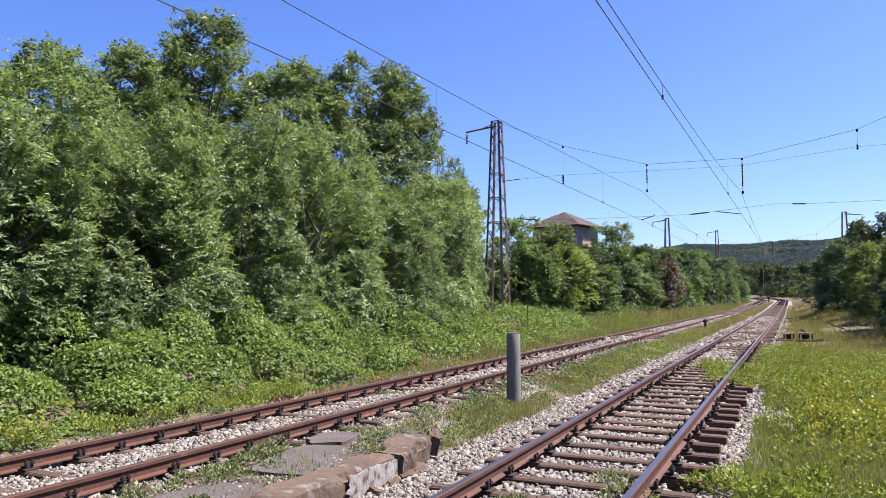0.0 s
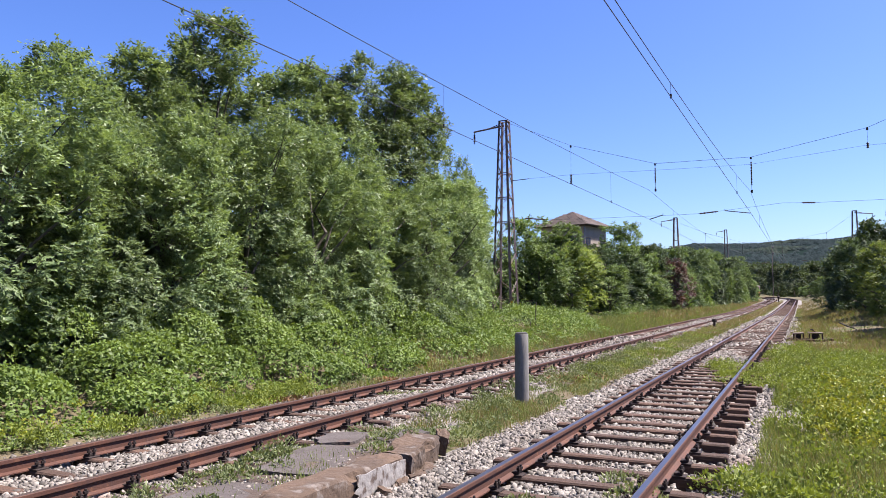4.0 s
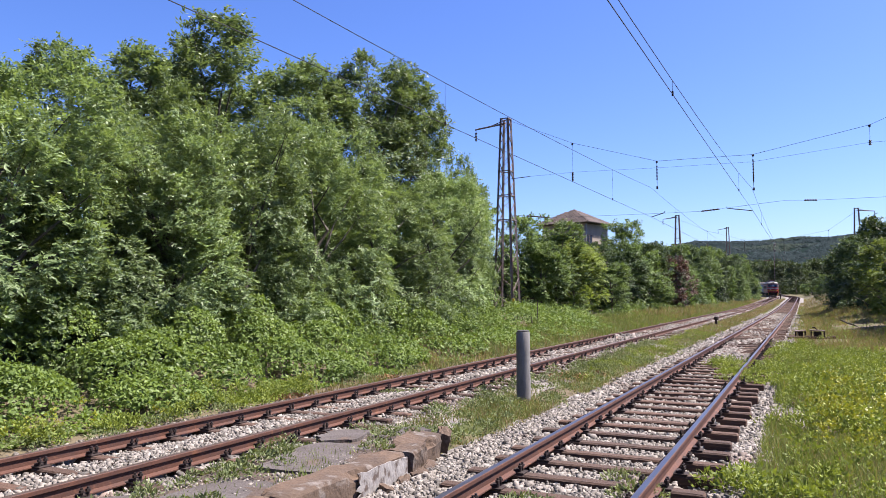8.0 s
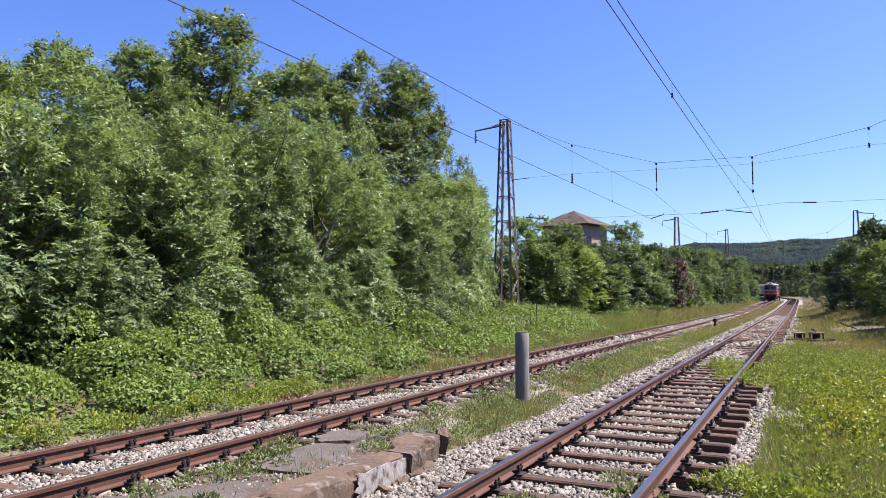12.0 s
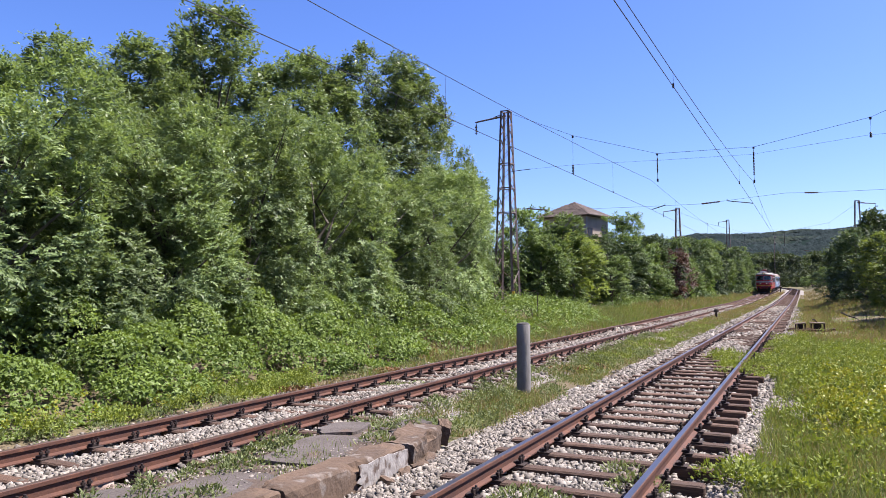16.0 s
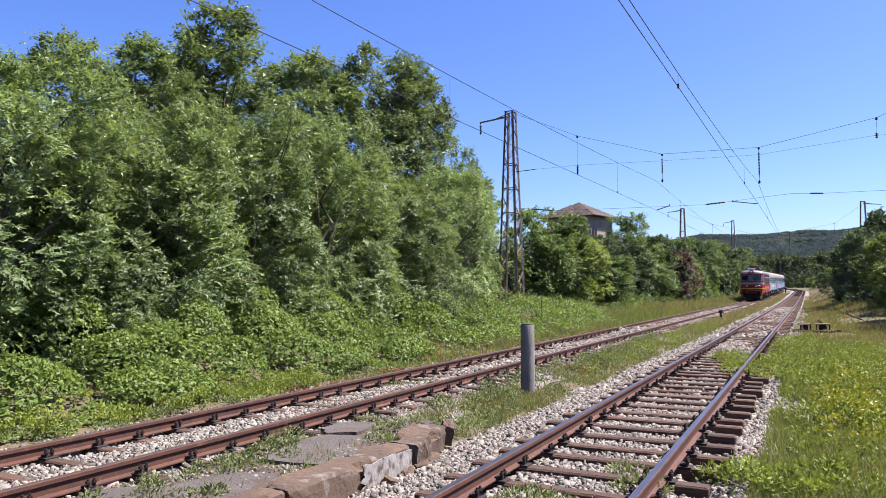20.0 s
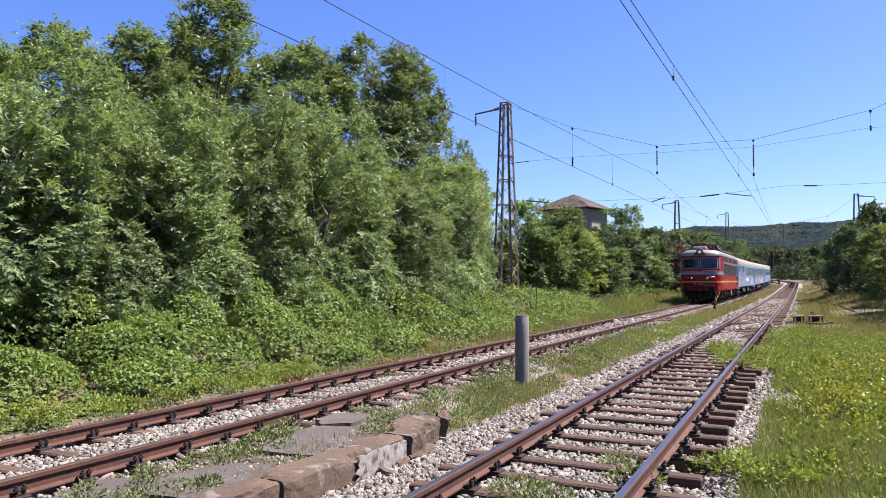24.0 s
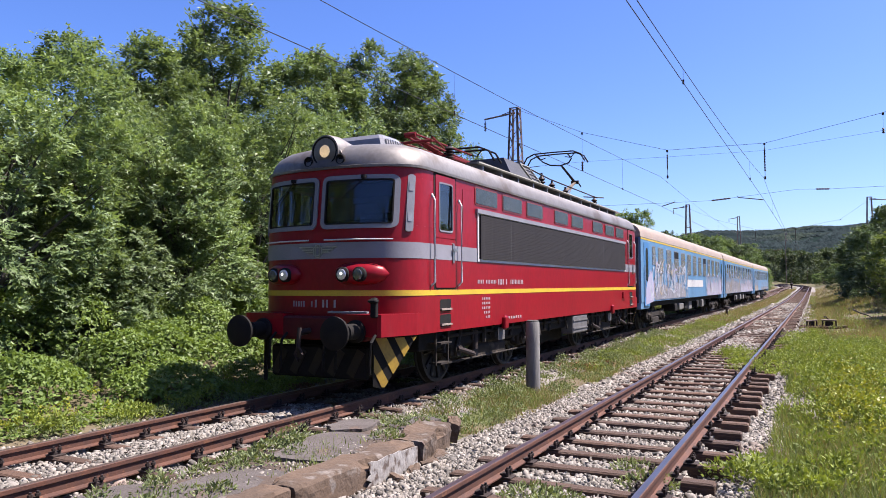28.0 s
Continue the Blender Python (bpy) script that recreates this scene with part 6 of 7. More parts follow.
        for k in range(5):
            b.box((-0.72 + 0.36 * k, -8.37 * end, 0.55), (0.14, 0.02, 0.42), m=Matrix.Rotation(0.5, 3, "Y"))
        # shade under the nose is put into the stripes' yellow, nearly black
        part("faded_stripes", b, mat("shaded_yellow", (0.018, 0.012, 0.004), 0.9), t, "yellow warning stripes, coloured near black for shade")
        b = Build().tube((0, -8.45 * end, 1.05), (0, -8.80 * end, 1.02), 0.05).tube((0, -8.80 * end, 1.1), (0, -8.83 * end, 0.8), 0.035)
        b.line([(0.0, -8.82 * end, 0.82), (0.07, -8.82 * end, 0.7), (0, -8.82 * end, 0.6), (-0.07, -8.82 * end, 0.7), (0, -8.82 * end, 0.82)], 0.025)
        part("screw_coupling", b, RUST_DARK, t, "iron hook and screw coupling")
        for x in (-0.62, -0.4, 0.4, 0.62, 1.22):
            part("air_hose", Build().line([(x, -8.60 * end, 1.0), (x + 0.02, -8.75 * end, 0.9), (x, -8.75 * end, 0.6), (x - 0.04, -8.70 * end, 0.45)], 0.022), BLACK, t)
        part("lamp_bracket", Build().box((1.2, -8.60 * end, 1.4), (0.1, 0.08, 0.3), bevel=0.02).box((1.2, -8.63 * end, 1.5), (0.14, 0.1, 0.06), bevel=0.02), BLACK, t)
        part("front_step", Build().box((0.72, -8.57 * end, 1.33), (0.7, 0.06, 0.03)), FRAME, t)
        # winged badge and running number
        badge = ring_panel(ring_panel(Build(), G, -0.045, 0.045, 2.17, 2.375, 0.02, 0.014, 0.004, 0.02), G, -0.085, 0.085, 2.2, 2.34, 0.03, 0.014, 0.004, 0.018)
        for k, (reach, z) in enumerate(((0.36, 2.325), (0.3, 2.285), (0.23, 2.245))):
            for sx in (-1, 1):
                panel(badge, G, min(sx * 0.09, sx * reach), max(sx * 0.09, sx * reach), z, z + 0.017, 0.006, 0.004, 0.018, n=6)
        part("winged_badge", badge, CHROME, body, "bare metal winged badge")
        bars(body, G, -0.5, -0.08, 1.4, 0.09, 8, 3)
        bars(body, G, -0.06, 0.36, 1.39, 0.12, 6, 4)
        # roof headlamp
        q = Matrix.Rotation(radians(90 * end), 3, "X")
        dome = Build().loft([[(math.cos(2 * math.pi * j / 22) * r, end * y, zc + math.sin(2 * math.pi * j / 22) * r) for j in range(22)]
                             for y, r, zc in ((-8.19, 0.262, 3.88), (-8.1, 0.275, 3.88), (-7.95, 0.29, 3.87), (-7.7, 0.29, 3.83), (-7.4, 0.28, 3.79), (-6.9, 0.27, 3.74), (-6.3, 0.26, 3.7))])
        h = part("headlamp_housing", dome, SILVER, roof, "domed silver headlamp housing", smooth=True)
        skirt = Build().loft([[(x, end * (y + 0.35 * max(0.0, abs(x) - 0.2)), z) for x, z in ((-0.62, 3.6), (-0.42, 3.68), (-0.32, 3.8), (-0.22, 3.98), (0.22, 3.98), (0.32, 3.8), (0.42, 3.68), (0.62, 3.6))] for y in (-8.18, -8.1, -7.6)])
        part("lamp_skirt", skirt, SILVER, h, "silver panel round the lamps", smooth=True)
        part("lamp_rim", Build().lathe([(0.24, 0.0), (0.24, 0.04), (0.225, 0.045), (0.185, 0.0), (0.175, -0.02)], (0, -8.16 * end, 3.88), m=q, n=32), BLACK, h, "dark lamp rim", smooth=True)
        part("lamp_lens", Build().lathe([(0.185, 0.0), (0.15, 0.02), (0.08, 0.034), (0.02, 0.038)], (0, -8.16 * end, 3.88), m=q, n=24), GLOW if end > 0 else LENS, h, "large round headlamp", smooth=True)
        for s in (-1, 1):
            part("small_lamp", Build().lathe([(0.085, -0.15), (0.085, 0.03), (0.072, 0.04), (0.06, 0.0), (0.02, 0.01)], (s * 0.31, -8.18 * end, 3.73), m=q, n=18), BLACK, h, smooth=True)
        # box on the cab roof
        bx = part("roof_box", Build().box((-0.14, -6.65 * end, 4.17), (1.14, 0.86, 0.38), bevel=0.08, taper=0.86), FRAME, roof, "grey cooling box on the cab roof")
        side = Matrix.Rotation(-0.24, 3, "Y")
        part("roof_box_grille", Build().box((0.404, -6.65 * end, 4.17), (0.03, 0.6, 0.22), m=side, bevel=0.01), LENS, bx, "pale wire grille")
        for k in range(7):
            part("grille_bar", Build().box((0.426, (-6.9 + 0.083 * k) * end, 4.17), (0.02, 0.014, 0.22), m=side), FRAME, bx)
    # sides
    for s in (-1, 1):
        S = side_map(s)
        DOORS = ((-7.2, -6.47), (6.47, 7.2))
        for y0, y1 in DOORS:
            part("door_recess", ring_panel(Build(), S, y0 - 0.05, y1 + 0.05, 1.66, 3.57, 0.03, 0.06, -0.005, 0.004), BLACK, body)
            d = part("cab_door", panel(ring_panel(Build(), S, y0, y1, 2.5, 3.54, 0.04, 0.12, -0.03, 0.014), S, y0, y1, 1.69, 2.51, 0.04, 0.0, 0.014), RED, body, "red cab door")
            part("door_band", panel(Build(), S, y0, y1, 2.15, 2.4, 0, 0.0145, 0.017), GREYBAND, d)
            part("door_window_frame", ring_panel(Build(), S, y0 + 0.11, y1 - 0.11, 2.61, 3.43, 0.06, 0.025, -0.02, 0.026), FRAME, d)
            part("door_window", panel(Build(), S, y0 + 0.125, y1 - 0.125, 2.625, 3.415, 0.05, 0.004, 0.01), CLEAR, d, "tall dark door window")
            part("door_handle", panel(panel(Build(), S, y1 - 0.14, y1 - 0.08, 2.1, 2.44, 0.02, 0.018, 0.035), S, y1 - 0.16, y1 - 0.02, 2.3, 2.34, 0, 0.03, 0.06), CHROME, d)
            for y in (y0 - 0.14, y1 + 0.12):
                part("handrail", Build().line([S(y, 1.72, 0.0), S(y, 1.78, 0.07), S(y, 3.1, 0.07), S(y + 0.03, 3.2, 0.0)], 0.018), WHITE, body, "pale curved handrail")
            for z in (1.05, 1.3):
                k = 0.5 * (y0 + y1)
                # flat black panel painted as the shade inside a step opening
                st = part("step_recess", panel(Build(), S, k - 0.2, k + 0.2, z, z + 0.2, 0.04, -0.004, 0.004), BLACK, body)
                part("step_edge", panel(Build(), S, k - 0.18, k + 0.2, z + 0.02, z + 0.05, 0, 0.0045, 0.03), CREAM, st, "worn cream step edge")
            k = 0.5 * (y0 + y1)
            ld = Build()
            for z in (0.45, 0.78):
                ld.box((s * 1.38, k, z), (0.22, 0.4, 0.03))
            for y in (k - 0.22, k + 0.22):
                ld.box((s * 1.4, y, 0.7), (0.03, 0.03, 0.56))
            part("step_ladder", ld, DUSTY, t)
        # upper windows
        for y0, y1 in ((-5.65, -4.6), (-4.34, -3.27), (-2.99, -1.95), (-1.11, -0.06), (0.23, 1.28), (2.22, 3.29), (3.56, 4.62), (4.85, 5.87)):
            fr = part("upper_window_frame", panel(Build(), S, y0, y1, 3.19, 3.53, 0.05, 0.0, 0.012), mat("dull_red_frame", (0.1375, 0.0191, 0.0218), 0.6), body)
            part("pane", panel(Build(), S, y0 + 0.03, y1 - 0.03, 3.22, 3.5, 0.04, 0.0125, 0.018), mat("dusty_green_glass", (0.0278, 0.0348, 0.0322), 0.25, second=(0.0505, 0.0531, 0.0505), scale=2, bump=0, spec=0.3), fr, "dusty greenish glass")
        # louvred panel
        gf = part("louvre_frame", panel(Build(), S, -5.56, 6.02, 2.16, 3.09, 0.01, 0.0, 0.02, n=2), WHITE, body, "pale frame round the louvres")
        part("louvre_head", panel(Build(), S, -5.62, 6.02, 3.04, 3.12, 0.0, 0.0, 0.05, n=2), GREYBAND, gf, "grey rain strip")
        part("louvre_backing", panel(Build(), S, -5.5, 5.96, 2.21, 3.03, 0, 0.02, 0.024, n=2), BLACK, gf)
        slat = Build().box((s * (W + 0.036), 0.23, 0), (0.02, 11.4, 0.0295)).mesh("slat", GRILLE)
        for k in range(26):
            part("slat", slat, GRILLE, gf, at=pose(0, 0, 2.225 + k * 0.0308))
        bars(body, S, -5.55, -4.65, 1.76, 0.07, 12, 5 + s)
        bars(body, S, -4.6, -4.1, 1.74, 0.11, 6, 8 + s)
        bars(body, S, -3.95, -3.2, 1.75, 0.09, 9, 18 + s)
        for k in range(5):
            bars(body, S, -5.35, -4.95, 1.12 + 0.085 * k, 0.045, 5, 30 + k + s)
        bars(body, S, -4.2, -3.3, 1.06, 0.05, 7, 50 + s)
        part("socket_box", panel(Build(), S, 5.62, 5.95, 1.3, 1.52, 0.03, 0.0, 0.04), RED, body)
        for y in (-4.3, 4.2):
            part("lifting_hook", Build().box((s * (W + 0.03), y, 1.0), (0.1, 0.18, 0.28), bevel=0.04), RED, body)
            part("grey_plate", Build().box((s * 1.42, y, 0.78), (0.022, 0.317, 0.245), bevel=0.01), mat("dusty_grey_box", (0.095, 0.09, 0.09), 0.7, second=(0.05, 0.047, 0.045), scale=5), t)
        part("battery_box", Build().box((s * 1.3, 1.0, 0.72), (0.32, 1.3, 0.46), bevel=0.03).box((s * 1.47, 1.0, 0.82), (0.02, 1.25, 0.03)).box((s * 1.47, 1.0, 0.62), (0.02, 1.25, 0.03)), mat("dusty_grey_box", (0.095, 0.09, 0.09), 0.7, second=(0.05, 0.047, 0.045), scale=5), t, "grey battery box")
        b = Build()
        rr = random.Random(31)
        for k in range(26):
            y = -6.4 + k * 0.5
            b.tube((s * 1.3, y, 0.95), (s * (1.3 + rr.uniform(-0.05, 0.06)), y + rr.uniform(-0.15, 0.15), rr.uniform(0.55, 0.8)), rr.uniform(0.02, 0.05), n=6)
        b.tube((s * 1.28, -6.6, 0.85), (s * 1.28, 6.6, 0.85), 0.03)
        part("pipework", b, DUSTY, t)
    part("underframe", Build().box((0, 0, 0.82), (2.5, 14.7, 0.34), bevel=0.03).box((0, 0, 0.55), (1.7, 2.6, 0.5), bevel=0.04), BLACK, t, "dark underframe")
    for y in (-4.35, 4.35):
        bogie(t, y, 1.6, 0.6, 4.6)
        for k in (-1.6, 1.6):
            WHEELS.append((wheelset(0.6, 12, t, y + k), 0.6, y + k, 2))
        for s in (-1, 1):
            part("sand_box", Build().box((s * 1.22, y + 2.25, 0.8), (0.24, 0.3, 0.36), bevel=0.04), DUSTY, t)
            for k in (-1.6, 1.6):
                part("brake_rod", Build().tube((s * 1.3, y + k - 0.1, 0.62), (s * 1.34, y + k + 0.5, 0.48), 0.05), RUST_DARK, t)
                part("brake_cylinder", Build().tube((s * 1.26, y + k + 0.72, 0.55), (s * 1.26, y + k + 0.72, 0.9), 0.07), RUST_DARK, t)
    # roof gear
    boards, pipe = mat("grey_roof_boards", (0.11, 0.105, 0.095), 0.8, second=(0.06, 0.055, 0.05), scale=5), mat("olive_grey_roof_pipe", (0.2, 0.19, 0.15), 0.6)
    for s in (-1, 1):
        wk = part("roof_walkway", Build().box((s * 0.95, 0.95, 4.16), (0.3, 11.0, 0.04)), boards, roof, "grey roof walkway boards")
        part("edge_pipe", Build().line([(s * 1.12, -4.7, 4.13), (s * 1.12, -1.5, 4.15), (s * 1.12, 6.4, 4.15)], 0.028), pipe, wk, "pale pipe along the walkway")
        for k in range(12):
            part("walkway_bracket", Build().box((s * 0.98, -4.4 + 0.98 * k, 4.07), (0.24, 0.05, 0.16)), FRAME, wk)
    part("cable_run", Build().line([(0.6, -0.4, 4.66), (0.6, 1.2, 4.6), (0.6, 6.0, 4.6)], 0.018).tube((0.3, 5.5, 4.6), (0.8, 6.1, 4.6), 0.018), RUST_DARK, roof)
    for x, y, k in ((0.35, 0.55, 1.25), (0.35, 1.4, 1.0), (-0.35, 1.0, 1.0), (0.35, 2.6, 0.9), (-0.35, 2.6, 0.9), (0.35, 5.7, 1.1), (-0.35, 5.7, 1.0), (-0.35, -4.9, 0.8), (0.35, -4.9, 0.8)):
        ring = [(0.05, 0)]
        for j in range(4):
            ring += [(0.1, 0.03 + 0.07 * j), (0.055, 0.07 + 0.07 * j)]
        part("roof_insulator", Build().lathe([(r, z * k) for r, z in ring + [(0.03, 0.31), (0.03, 0.37)]], (x * 1.7, y, 4.22), n=12), INSUL, roof, "black ribbed roof insulator")
    part("main_switch", Build().tube((0.15, 1.9, 4.28), (0.15, 2.9, 4.28), 0.11, n=14).box((-0.3, 2.0, 4.2), (0.3, 0.5, 0.25), bevel=0.04), RUST_DARK, roof)
    part("air_tank", Build().tube((0.45, 3.2, 4.22), (0.45, 4.4, 4.22), 0.1, n=14), PANTO_RED, roof, "rusty red cylinder")
    dark_hatch = mat("dark_roof_hatch", (0.0374, 0.0374, 0.0409), 0.6)
    ht = part("roof_hatch", Build().add([(-0.95, -2.2, 4.0), (0.95, -2.2, 4.0), (0.95, 0.2, 4.0), (-0.95, 0.2, 4.0), (-0.6, -2.1, 4.68), (0.6, -2.1, 4.68), (0.6, -0.5, 4.68), (-0.6, -0.5, 4.68)],
                                       [(3, 2, 1, 0), (4, 5, 6, 7), (0, 1, 5, 4), (1, 2, 6, 5), (2, 3, 7, 6), (3, 0, 4, 7)]), dark_hatch, roof, "dark louvred roof hatch")
    for s in (-1, 1):
        def H(y0, y1, u, h, o=0.0):       # a place on the hatch's sloping flank: u across the louvred field, h up the slope
            return Vector((s * (0.95 - 0.35 * h + o * 0.89), (y0 - 0.62 * h) * (1 - u) + (y1 - 0.66 * h) * u, 4.0 + 0.68 * h + o * 0.46))
        for u in (0.0, 1.0):
            part("hatch_edge", Build().line([H(-0.5, 0.14, u, 0.03, 0.015), H(-0.5, 0.14, u, 0.98, 0.015)], 0.024), pipe, ht, "pale edge strip")
        part("hatch_edge", Build().line([H(-0.5, 0.14, 0, 0.98, 0.015), H(-0.5, 0.14, 1, 0.98, 0.015)], 0.024), pipe, ht, "pale edge strip")
        for k in range(6):
            part("louvre", Build().line([H(-0.5, 0.14, 0.04, 0.12 + 0.145 * k, 0.012), H(-0.5, 0.14, 0.96, 0.12 + 0.145 * k, 0.012)], 0.013), FRAME, ht)
    pantograph(roof, -4.1, False)
    pantograph(roof, 4.3, True)
    return t


def pantograph(roof, y, up):
    base = Build()
    for s in (-1, 1):
        base.box((s * 0.55, y, 4.28), (0.06, 1.7, 0.06), bevel=0.01)
        base.box((0, y + s * 0.8, 4.28), (1.2, 0.06, 0.06), bevel=0.01)
        for k in (-1, 1):
            base.lathe([(0.05, 0), (0.09, 0.04), (0.05, 0.08), (0.09, 0.12), (0.05, 0.2)], (s * 0.55, y + k * 0.75, 4.05), n=12)
    base.tube((0, y - 0.5, 4.33), (0, y + 0.3, 4.38), 0.06)
    p = part("pantograph", base, PANTO_RED, roof, "raised pantograph on a red frame" if up else "folded red pantograph")
    hinge = Vector((0, y - 0.25, 4.5)) if up else Vector((0, y + 0.6, 4.36))
    knee = Vector((0, y + 1.25, 5.1)) if up else Vector((0, y - 1.3, 4.66))
    head = Vector((-0.08, y - 0.55, 5.75)) if up else Vector((0, y + 0.75, 4.66))
    side = Vector((0.12, 0, 0))
    if up:
        part("lower_arm", Build().tube(hinge, knee, 0.06, 0.045).tube(hinge + Vector((0.14, 0.1, -0.05)), knee, 0.02), BOARD, p, "rusty brown lower arm")
        part("upper_arm", Build().tube(knee, head + Vector((0.12, 0.25, -0.33)), 0.045, 0.03).tube(knee - side, knee + side, 0.06).tube(knee + Vector((0.1, 0, 0)), knee + Vector((0.12, 0.25, -0.12)), 0.02), BLACK, p)
        part("head_bow", Build().line([head + Vector(v) for v in ((-0.55, 0, -0.04), (-0.42, 0.05, -0.2), (-0.2, 0.1, -0.31), (0.12, 0.12, -0.35), (0.4, 0.1, -0.28), (0.5, 0.05, -0.16), (0.4, 0, -0.02))], 0.022), BLACK, p, "dark curved bow under the head")
    else:
        frame_tubes = Build().tube((-0.45, y - 1.25, 4.52), (0.45, y - 1.25, 4.52), 0.028)
        for k in (-1, 1):
            frame_tubes.tube((k * 0.3, y - 1.25, 4.5), (k * 0.35, y + 0.7, 4.38), 0.024).tube((k * 0.42, y - 1.2, 4.6), (k * 0.1, y + 0.3, 4.5), 0.018)
        part("frame_beam", frame_tubes, PANTO_RED, p)
        part("spring", Build().tube((0.2, y - 0.2, 4.42), (0.2, y + 0.9, 4.42), 0.05).tube((-0.2, y - 0.2, 4.42), (-0.2, y + 0.9, 4.42), 0.05), BLACK, p)
        part("lower_arm", Build().tube(hinge, knee, 0.045, 0.032).tube(hinge + Vector((0.12, 0.1, 0)), knee, 0.02), PANTO_RED, p)
        part("upper_arm", Build().tube(knee + side, head + Vector((0.35, 0, -0.1)), 0.02).tube(knee - side, head + Vector((-0.35, 0, -0.1)), 0.02).tube(knee - side, knee + side, 0.05), PANTO_RED, p)
    b = Build()
    for k in (-0.18, 0.18):
        b.line([head + Vector((x, k, z)) for x, z in ((-0.98, -0.3), (-0.85, -0.08), (-0.62, 0.02), (0, 0.03), (0.62, 0.02), (0.85, -0.08), (0.98, -0.3))], 0.022)
    for x in (-0.62, 0.62):
        b.tube(head + Vector((x, -0.18, 0.02)), head + Vector((x, 0.18, 0.02)), 0.018)
        b.line([head + Vector((x, 0, 0)), head + Vector((x * 0.8, 0, -0.14)), head + Vector((x * 0.5, 0, -0.1))], 0.015)
    part("collector_head", b, BLACK, p, "dark collector head with horns")


COACH_L = 26.0


def coach(look_id):
    label = {0: "blue passenger coach with white graffiti and cream roof", 1: "pale blue coach covered in grey and lilac graffiti", 2: "light blue passenger coach with sand and blue graffiti"}[look_id]
    t = thing("passenger_coach", label, "coach", group="coaches of the train")
    hw, hl = 1.42, COACH_L / 2
    f = lambda s: (lambda y, z, off: Vector((s * (hw + off), y, z)))

    b = Build()
    b.loft([[(-hw, y, 1.1), (hw, y, 1.1), (hw, y, 3.45), (-hw, y, 3.45)] for y in (-hl, -hl + 2.2, hl - 2.2, hl)])
    body = part("body", b, BLUE, t, "faded sky-blue steel body")
    rr = []
    for y, k in ((-hl - 0.02, 0.9), (-hl + 0.25, 0.98), (-hl + 0.7, 1.0), (hl - 0.7, 1.0), (hl - 0.25, 0.98), (hl + 0.02, 0.9)):
        arc = []
        for i in range(15):
            a = math.pi * i / 14
            arc.append((math.copysign(abs(math.cos(a)) ** 0.55, math.cos(a)) * hw * 1.005 * (0.97 + 0.03 * k), y, 3.46 + 0.62 * k * math.sin(a) ** 0.75))
        rr.append(arc)
    roof = part("roof", Build().loft(rr), CREAM, t, "sun-bleached cream roof with rust stains", smooth=True)
    for y in (-9, -3, 3, 9):
        part("roof_vent", Build().lathe([(0.16, 0), (0.16, 0.1), (0.22, 0.12), (0.12, 0.2)], (0, y, 4.05), n=14), CREAM, roof)
    for e in (-1, 1):
        part("end_wall", Build().box((0, e * (hl + 0.03), 2.25), (2.7, 0.06, 2.35), bevel=0.02), DARKBLUE, t, "dark blue coach end")
        part("gangway", Build().box((0, e * (hl + 0.16), 2.2), (1.2, 0.28, 2.3), bevel=0.08), BLACK, t, "black rubber gangway")
        for x in (-0.875, 0.875):
            buffer(t, x, e * (hl - 0.35), e, 0.22)
        part("vestibule_skirt", Build().box((0, e * (hl - 0.75), 0.98), (2.8, 1.5, 0.26), bevel=0.02), BLUE, t)
        y = e * 9.3
        bogie(t, y, 1.28, 0.46, 3.6)
        for k in (-1.28, 1.28):
            WHEELS.append((wheelset(0.46, 0, t, y + k), 0.46, y + k, 1))
    part("underframe", Build().box((0, 0, 1.0), (2.5, COACH_L - 0.6, 0.22), bevel=0.02), BLACK, t)
    rg = random.Random(60 + look_id)
    for k in range(7):
        y = -5.2 + k * 1.7 + rg.uniform(-0.3, 0.3)
        part("equipment_box", Build().box((rg.choice((0.9, 1.0, 1.05)), y, 0.72), (0.6, rg.uniform(0.5, 1.2), rg.uniform(0.3, 0.5)), bevel=0.04), mat("grey_equipment", (0.1253, 0.1192, 0.1131), 0.7) if k % 2 else BLACK, t)
    for s in (-1, 1):
        S = f(s)
        part("cantrail_line", panel(Build(), S, -hl, hl, 3.38, 3.44, 0, 0.0, 0.006, n=1), YELLOW, body, "thin yellow line")
        for e in (-1, 1):
            a, c = (e * (hl - 1.45), e * (hl - 0.5)) if e < 0 else (e * (hl - 1.45), e * (hl - 0.5))
            a, c = min(a, c), max(a, c)
            d = part("entrance_door", panel(Build(), S, a, c, 0.95, 3.3, 0.05, 0.0, 0.014, n=6), mat("door_blue", (0.0435, 0.1505, 0.3132), 0.4, second=(0.0374, 0.1253, 0.2627)), body, "bright blue entrance door")
            part("door_window", panel(Build(), S, a + 0.28, c - 0.28, 1.85, 3.1, 0.18, 0.0145, 0.022, n=8), PANE_DARK, d, "tall rounded door window")
            part("door_rail", Build().line([S(a - 0.06, 1.3, 0.05), S(a - 0.06, 2.4, 0.05)], 0.015), CHROME, body)
        ys = [-hl + 2.35] + [-hl + 3.75 + 1.86 * k for k in range(11)] + [hl - 2.35]
        for k, y in enumerate(ys):
            small = k in (0, len(ys) - 1)
            w = 0.3 if small else 0.56
            z0 = 2.5 if small else 2.2
            fr = part("window_frame", panel(Build(), S, y - w, y + w, z0, 3.22, 0.06, 0.0, 0.014, n=4), mat("dull_aluminium", (0.2506, 0.2627, 0.2819), 0.4, 0.6), body, "aluminium window frame")
            opened = (k * 2 + look_id) % 5 == 1 or (look_id == 1 and k % 2)
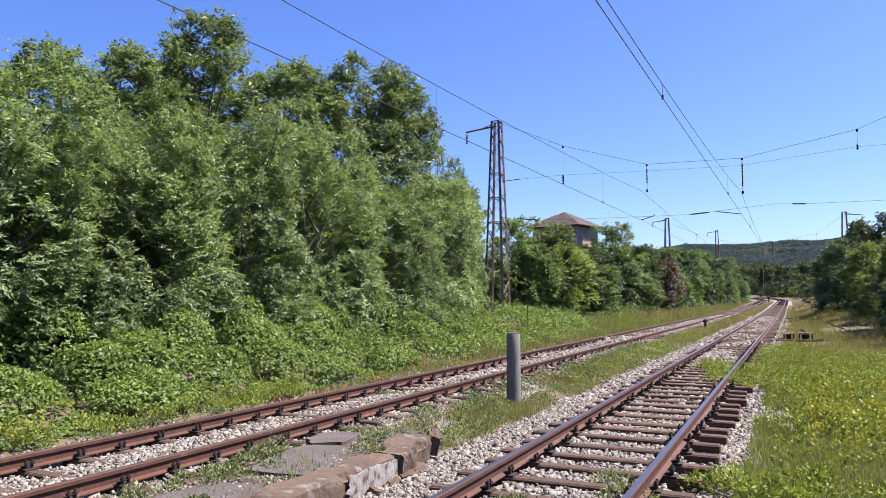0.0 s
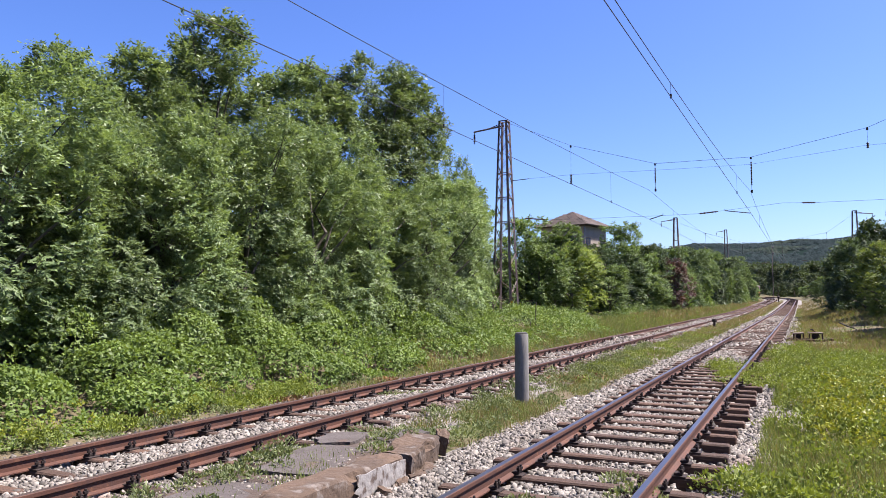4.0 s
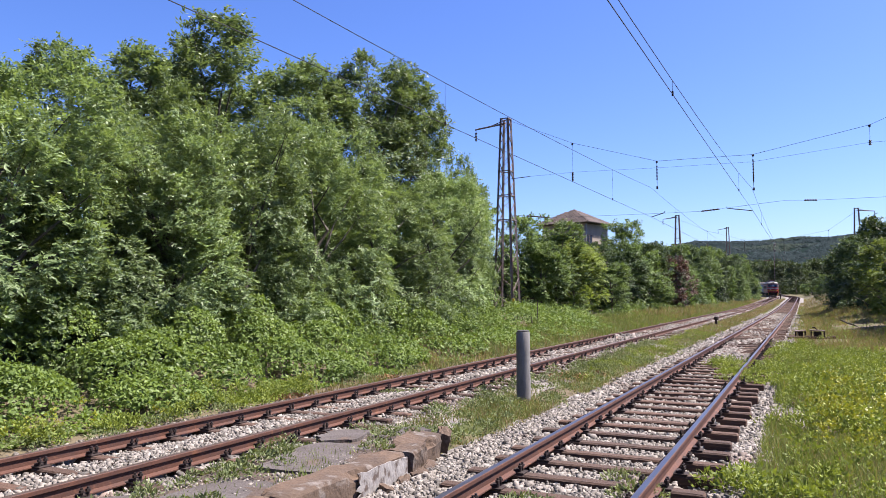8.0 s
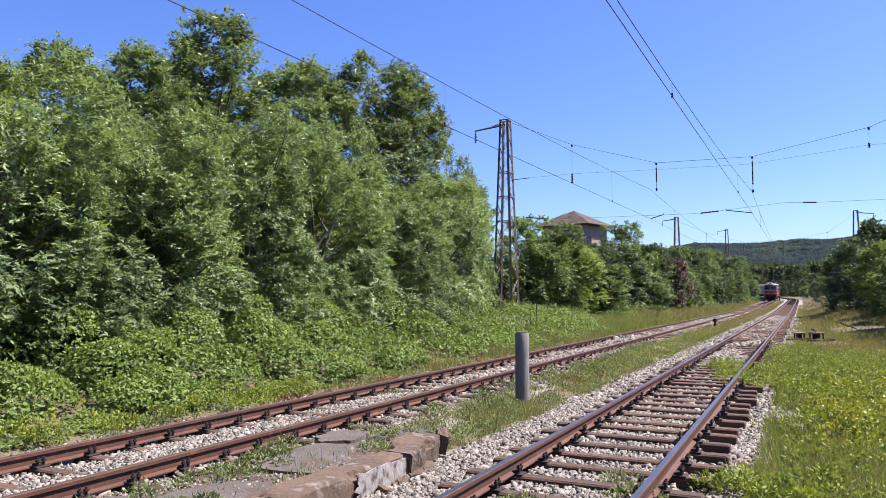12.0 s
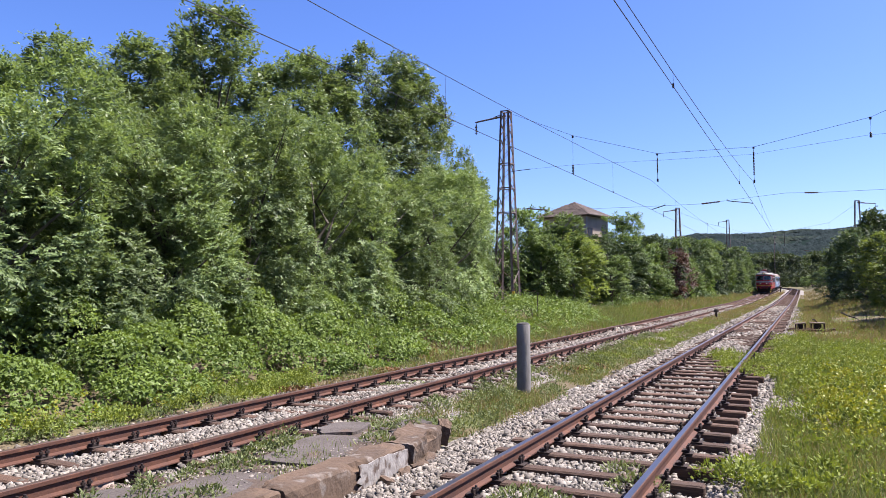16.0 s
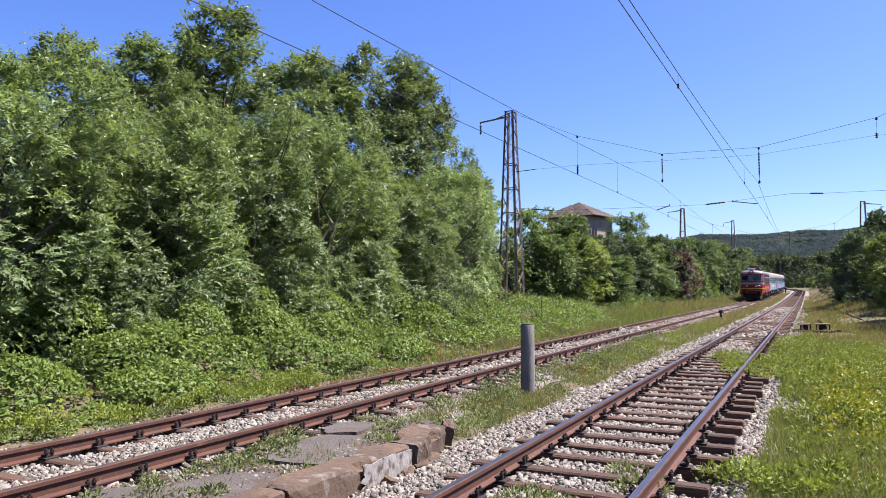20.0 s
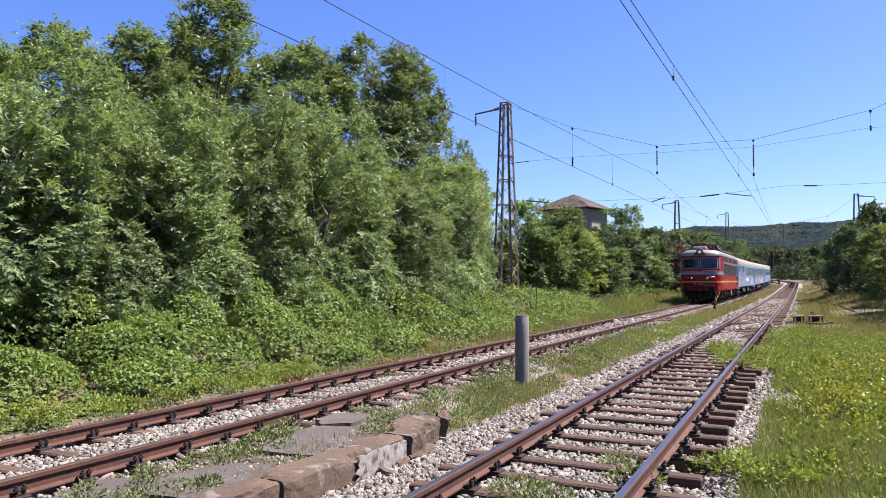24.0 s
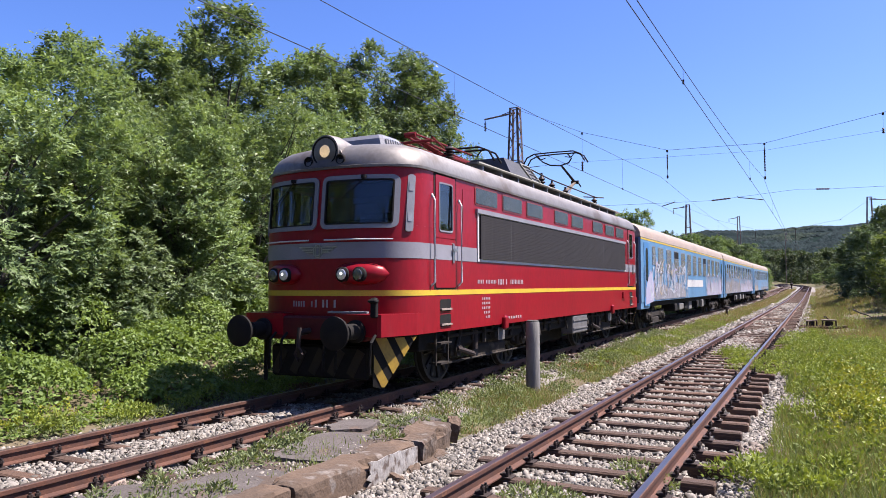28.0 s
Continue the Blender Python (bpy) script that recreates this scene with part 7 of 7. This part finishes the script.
            part("lower_pane", panel(Build(), S, y - w + 0.04, y + w - 0.04, z0 + 0.04, 2.86, 0.03, 0.0145, 0.02, n=3), PANE_PALE, fr, "dusty window glass, paled for the reflected sky")
            # an opened slot is a near-black pane, coloured as the shade inside
            part("upper_pane", panel(Build(), S, y - w + 0.04, y + w - 0.04, 2.89, 3.18, 0.03, 0.0145, 0.019, n=3), DARK if opened else PANE_PALE, fr, "near-black pane for the shade in an open slot" if opened else "")
        # sprayed lettering as plain shapes
        mats = {0: (GRAF_WHITE, GRAF_WHITE, GRAF_GREY, GRAF_LILAC, GRAF_WHITE, GRAF_SAND), 1: (GRAF_GREY, GRAF_GREY, GRAF_LILAC, GRAF_WHITE, GRAF_SAND, GRAF_WHITE), 2: (GRAF_SAND, GRAF_WHITE, GRAF_GREY, GRAF_LILAC, GRAF_SAND, GRAF_WHITE)}[look_id]
        zones = {0: ((-11.2, -2.2, 1.2, 2.6, 52), (4.4, 12.2, 1.15, 2.25, 50)), 1: ((-12.4, 12.2, 1.15, 2.6, 110),), 2: ((-11.5, -6, 1.15, 2.5, 22), (-2, 12, 1.15, 1.9, 30))}[look_id]
        grounds = {0: ((-10.6, -3.0, 1.15, 1.9, GRAF_GREY), (4.6, 11.8, 1.12, 2.15, GRAF_LILAC)), 1: ((-12.4, -1.0, 1.12, 2.3, GRAF_GREY), (-0.5, 12.3, 1.12, 2.2, GRAF_LILAC)), 2: ((-11.4, -6.4, 1.12, 1.9, GRAF_SAND), (-1.5, 11.6, 1.12, 1.7, GRAF_GREY))}[look_id]
        for ya, yb, low, high, paint in grounds:        # ragged ground coat under the strokes
            m = 16
            top = [(ya + (yb - ya) * i / m, high - (0.45 * rg.random() if 0 < i < m else 0.5)) for i in range(m + 1)]
            for (y0, z0), (y1, z1) in zip(top, top[1:]):
                part("graffiti_ground", Build().plate([S(y0, low, 0.016), S(y1, low, 0.016), S(y1, z1, 0.016), S(y0, z0, 0.016)], (s, 0, 0), 0.002), paint, body, "sprayed ground coat")
        k = 0
        for za, zb, low, high, count in zones:
            for i in range(count):          # curved ribbons: loops, hooks and slashes
                y = za + (zb - za) * (i + rg.random()) / count
                z = low + (high - low) * (0.25 + 0.5 * rg.random())
                wide, wd = rg.uniform(0.2, 0.55), rg.uniform(0.03, 0.1)
                tall = min(rg.uniform(0.35, 0.75), (high - low) * 0.55)
                a0, sweep, slant = rg.uniform(0, 6.28), rg.choice((1.6, 2.6, 4.2, 5.6)) * rg.choice((-1, 1)), rg.uniform(-0.35, 0.5)
                o = 0.0205 + 0.0008 * (k % 9)
                ribbon = []
                for j in range(9):
                    a = a0 + sweep * j / 8
                    v = math.sin(a) * tall
                    edge = wd * (0.35 + math.sin(math.pi * (j + 0.5) / 9))
                    pts = [(y + math.cos(a) * (wide + q * edge) + slant * v, min(high + 0.2, max(low - 0.04, z + v * (1 + q * edge / tall)))) for q in (-0.5, 0.5)]
                    ribbon.append([S(*pts[0], o), S(*pts[0], o + 0.0006), S(*pts[1], o + 0.0006), S(*pts[1], o)])
                part("graffiti_stroke", Build().loft(ribbon), mats[rg.randrange(6)], body, "plain sprayed paint stroke")
                k += 1
        if look_id == 0:
            part("graffiti_patch", Build().plate([S(y, z, 0.016) for y, z in ((-12.3, 1.0), (-10.9, 1.1), (-10.6, 1.6), (-11.3, 2.3), (-11.8, 2.0), (-12.2, 1.6))], (s, 0, 0), 0.002), GRAF_LILAC, body, "lilac sprayed patch over the door")
        if look_id == 0:
            part("white_panel", panel(Build(), S, -2.6, 3.0, 1.62, 1.98, 0, 0.0, 0.012, n=1), WHITE, body, "plain white painted strip")
    return t


PANE_DARK = mat("dark_coach_glass", (0.0252, 0.0313, 0.0374), 0.12, second=(0.0374, 0.0435, 0.0505), scale=2, bump=0, coat=0.6)
# dusty panes with the sky's reflection put into their pale grey-blue
PANE_PALE = mat("sky_pale_dusty_glass", (0.2, 0.215, 0.225), 0.2, second=(0.15, 0.16, 0.17), scale=1.1, bump=0, coat=0.5)
WHEELS = []          # wheelset, radius, place along its vehicle, video steps between rows
engine = loco()
coaches = [coach(0), coach(1), coach(2)]
OFFSETS = [21.75, 48.25, 74.75]


# ---- how the train runs ----
SPEED = [(0, 11.5), (5, 11.0), (8, 9.3), (11, 8.7), (14, 9.5), (16, 11.2), (18, 12.0), (20, 12.3), (24, 12.25), (28, 12.1)]


def run(t):
    """How far along the track the locomotive's headlamp is at t seconds."""
    ts = np.linspace(t, 28.0, 200)
    v = np.interp(ts, [a for a, _ in SPEED], [b for _, b in SPEED])
    return 9.82 + float(np.sum((v[1:] + v[:-1]) / 2 * np.diff(ts)))


def on_track(s, half):
    """The pose of a vehicle whose middle is s along the left track, on bogies half a base apart."""
    x0, y0, _ = along(L_X, s - half)
    x1, y1, _ = along(L_X, s + half)
    z0, z1 = float(rise(s - half)), float(rise(s + half))
    turn = math.degrees(math.atan2(-(x1 - x0), y1 - y0))
    tilt = math.degrees(math.atan2(z1 - z0, 2 * half))
    return pose((x0 + x1) / 2, (y0 + y1) / 2, (z0 + z1) / 2, tilt, 0, turn)


def motions():
    times = [i * 0.25 for i in range(113)]
    dist = {t: run(t) for t in times}
    walk(engine, [(t, on_track(dist[t] + 7.85, 4.35)) for t in times])
    for c, off in zip(coaches, OFFSETS):
        walk(c, [(t, on_track(dist[t] + 7.85 + off, 9.3)) for t in times])
    fine = [i / FPS for i in range(28 * FPS + 1)]
    far = [run(t) for t in fine]
    for ob, r, y, step in WHEELS:
        rows = [(t, pose(0, y, r, math.degrees((far[0] - d) / r) % 360.0)) for t, d in zip(fine[::step], far[::step])]
        walk(ob, rows)


motions()
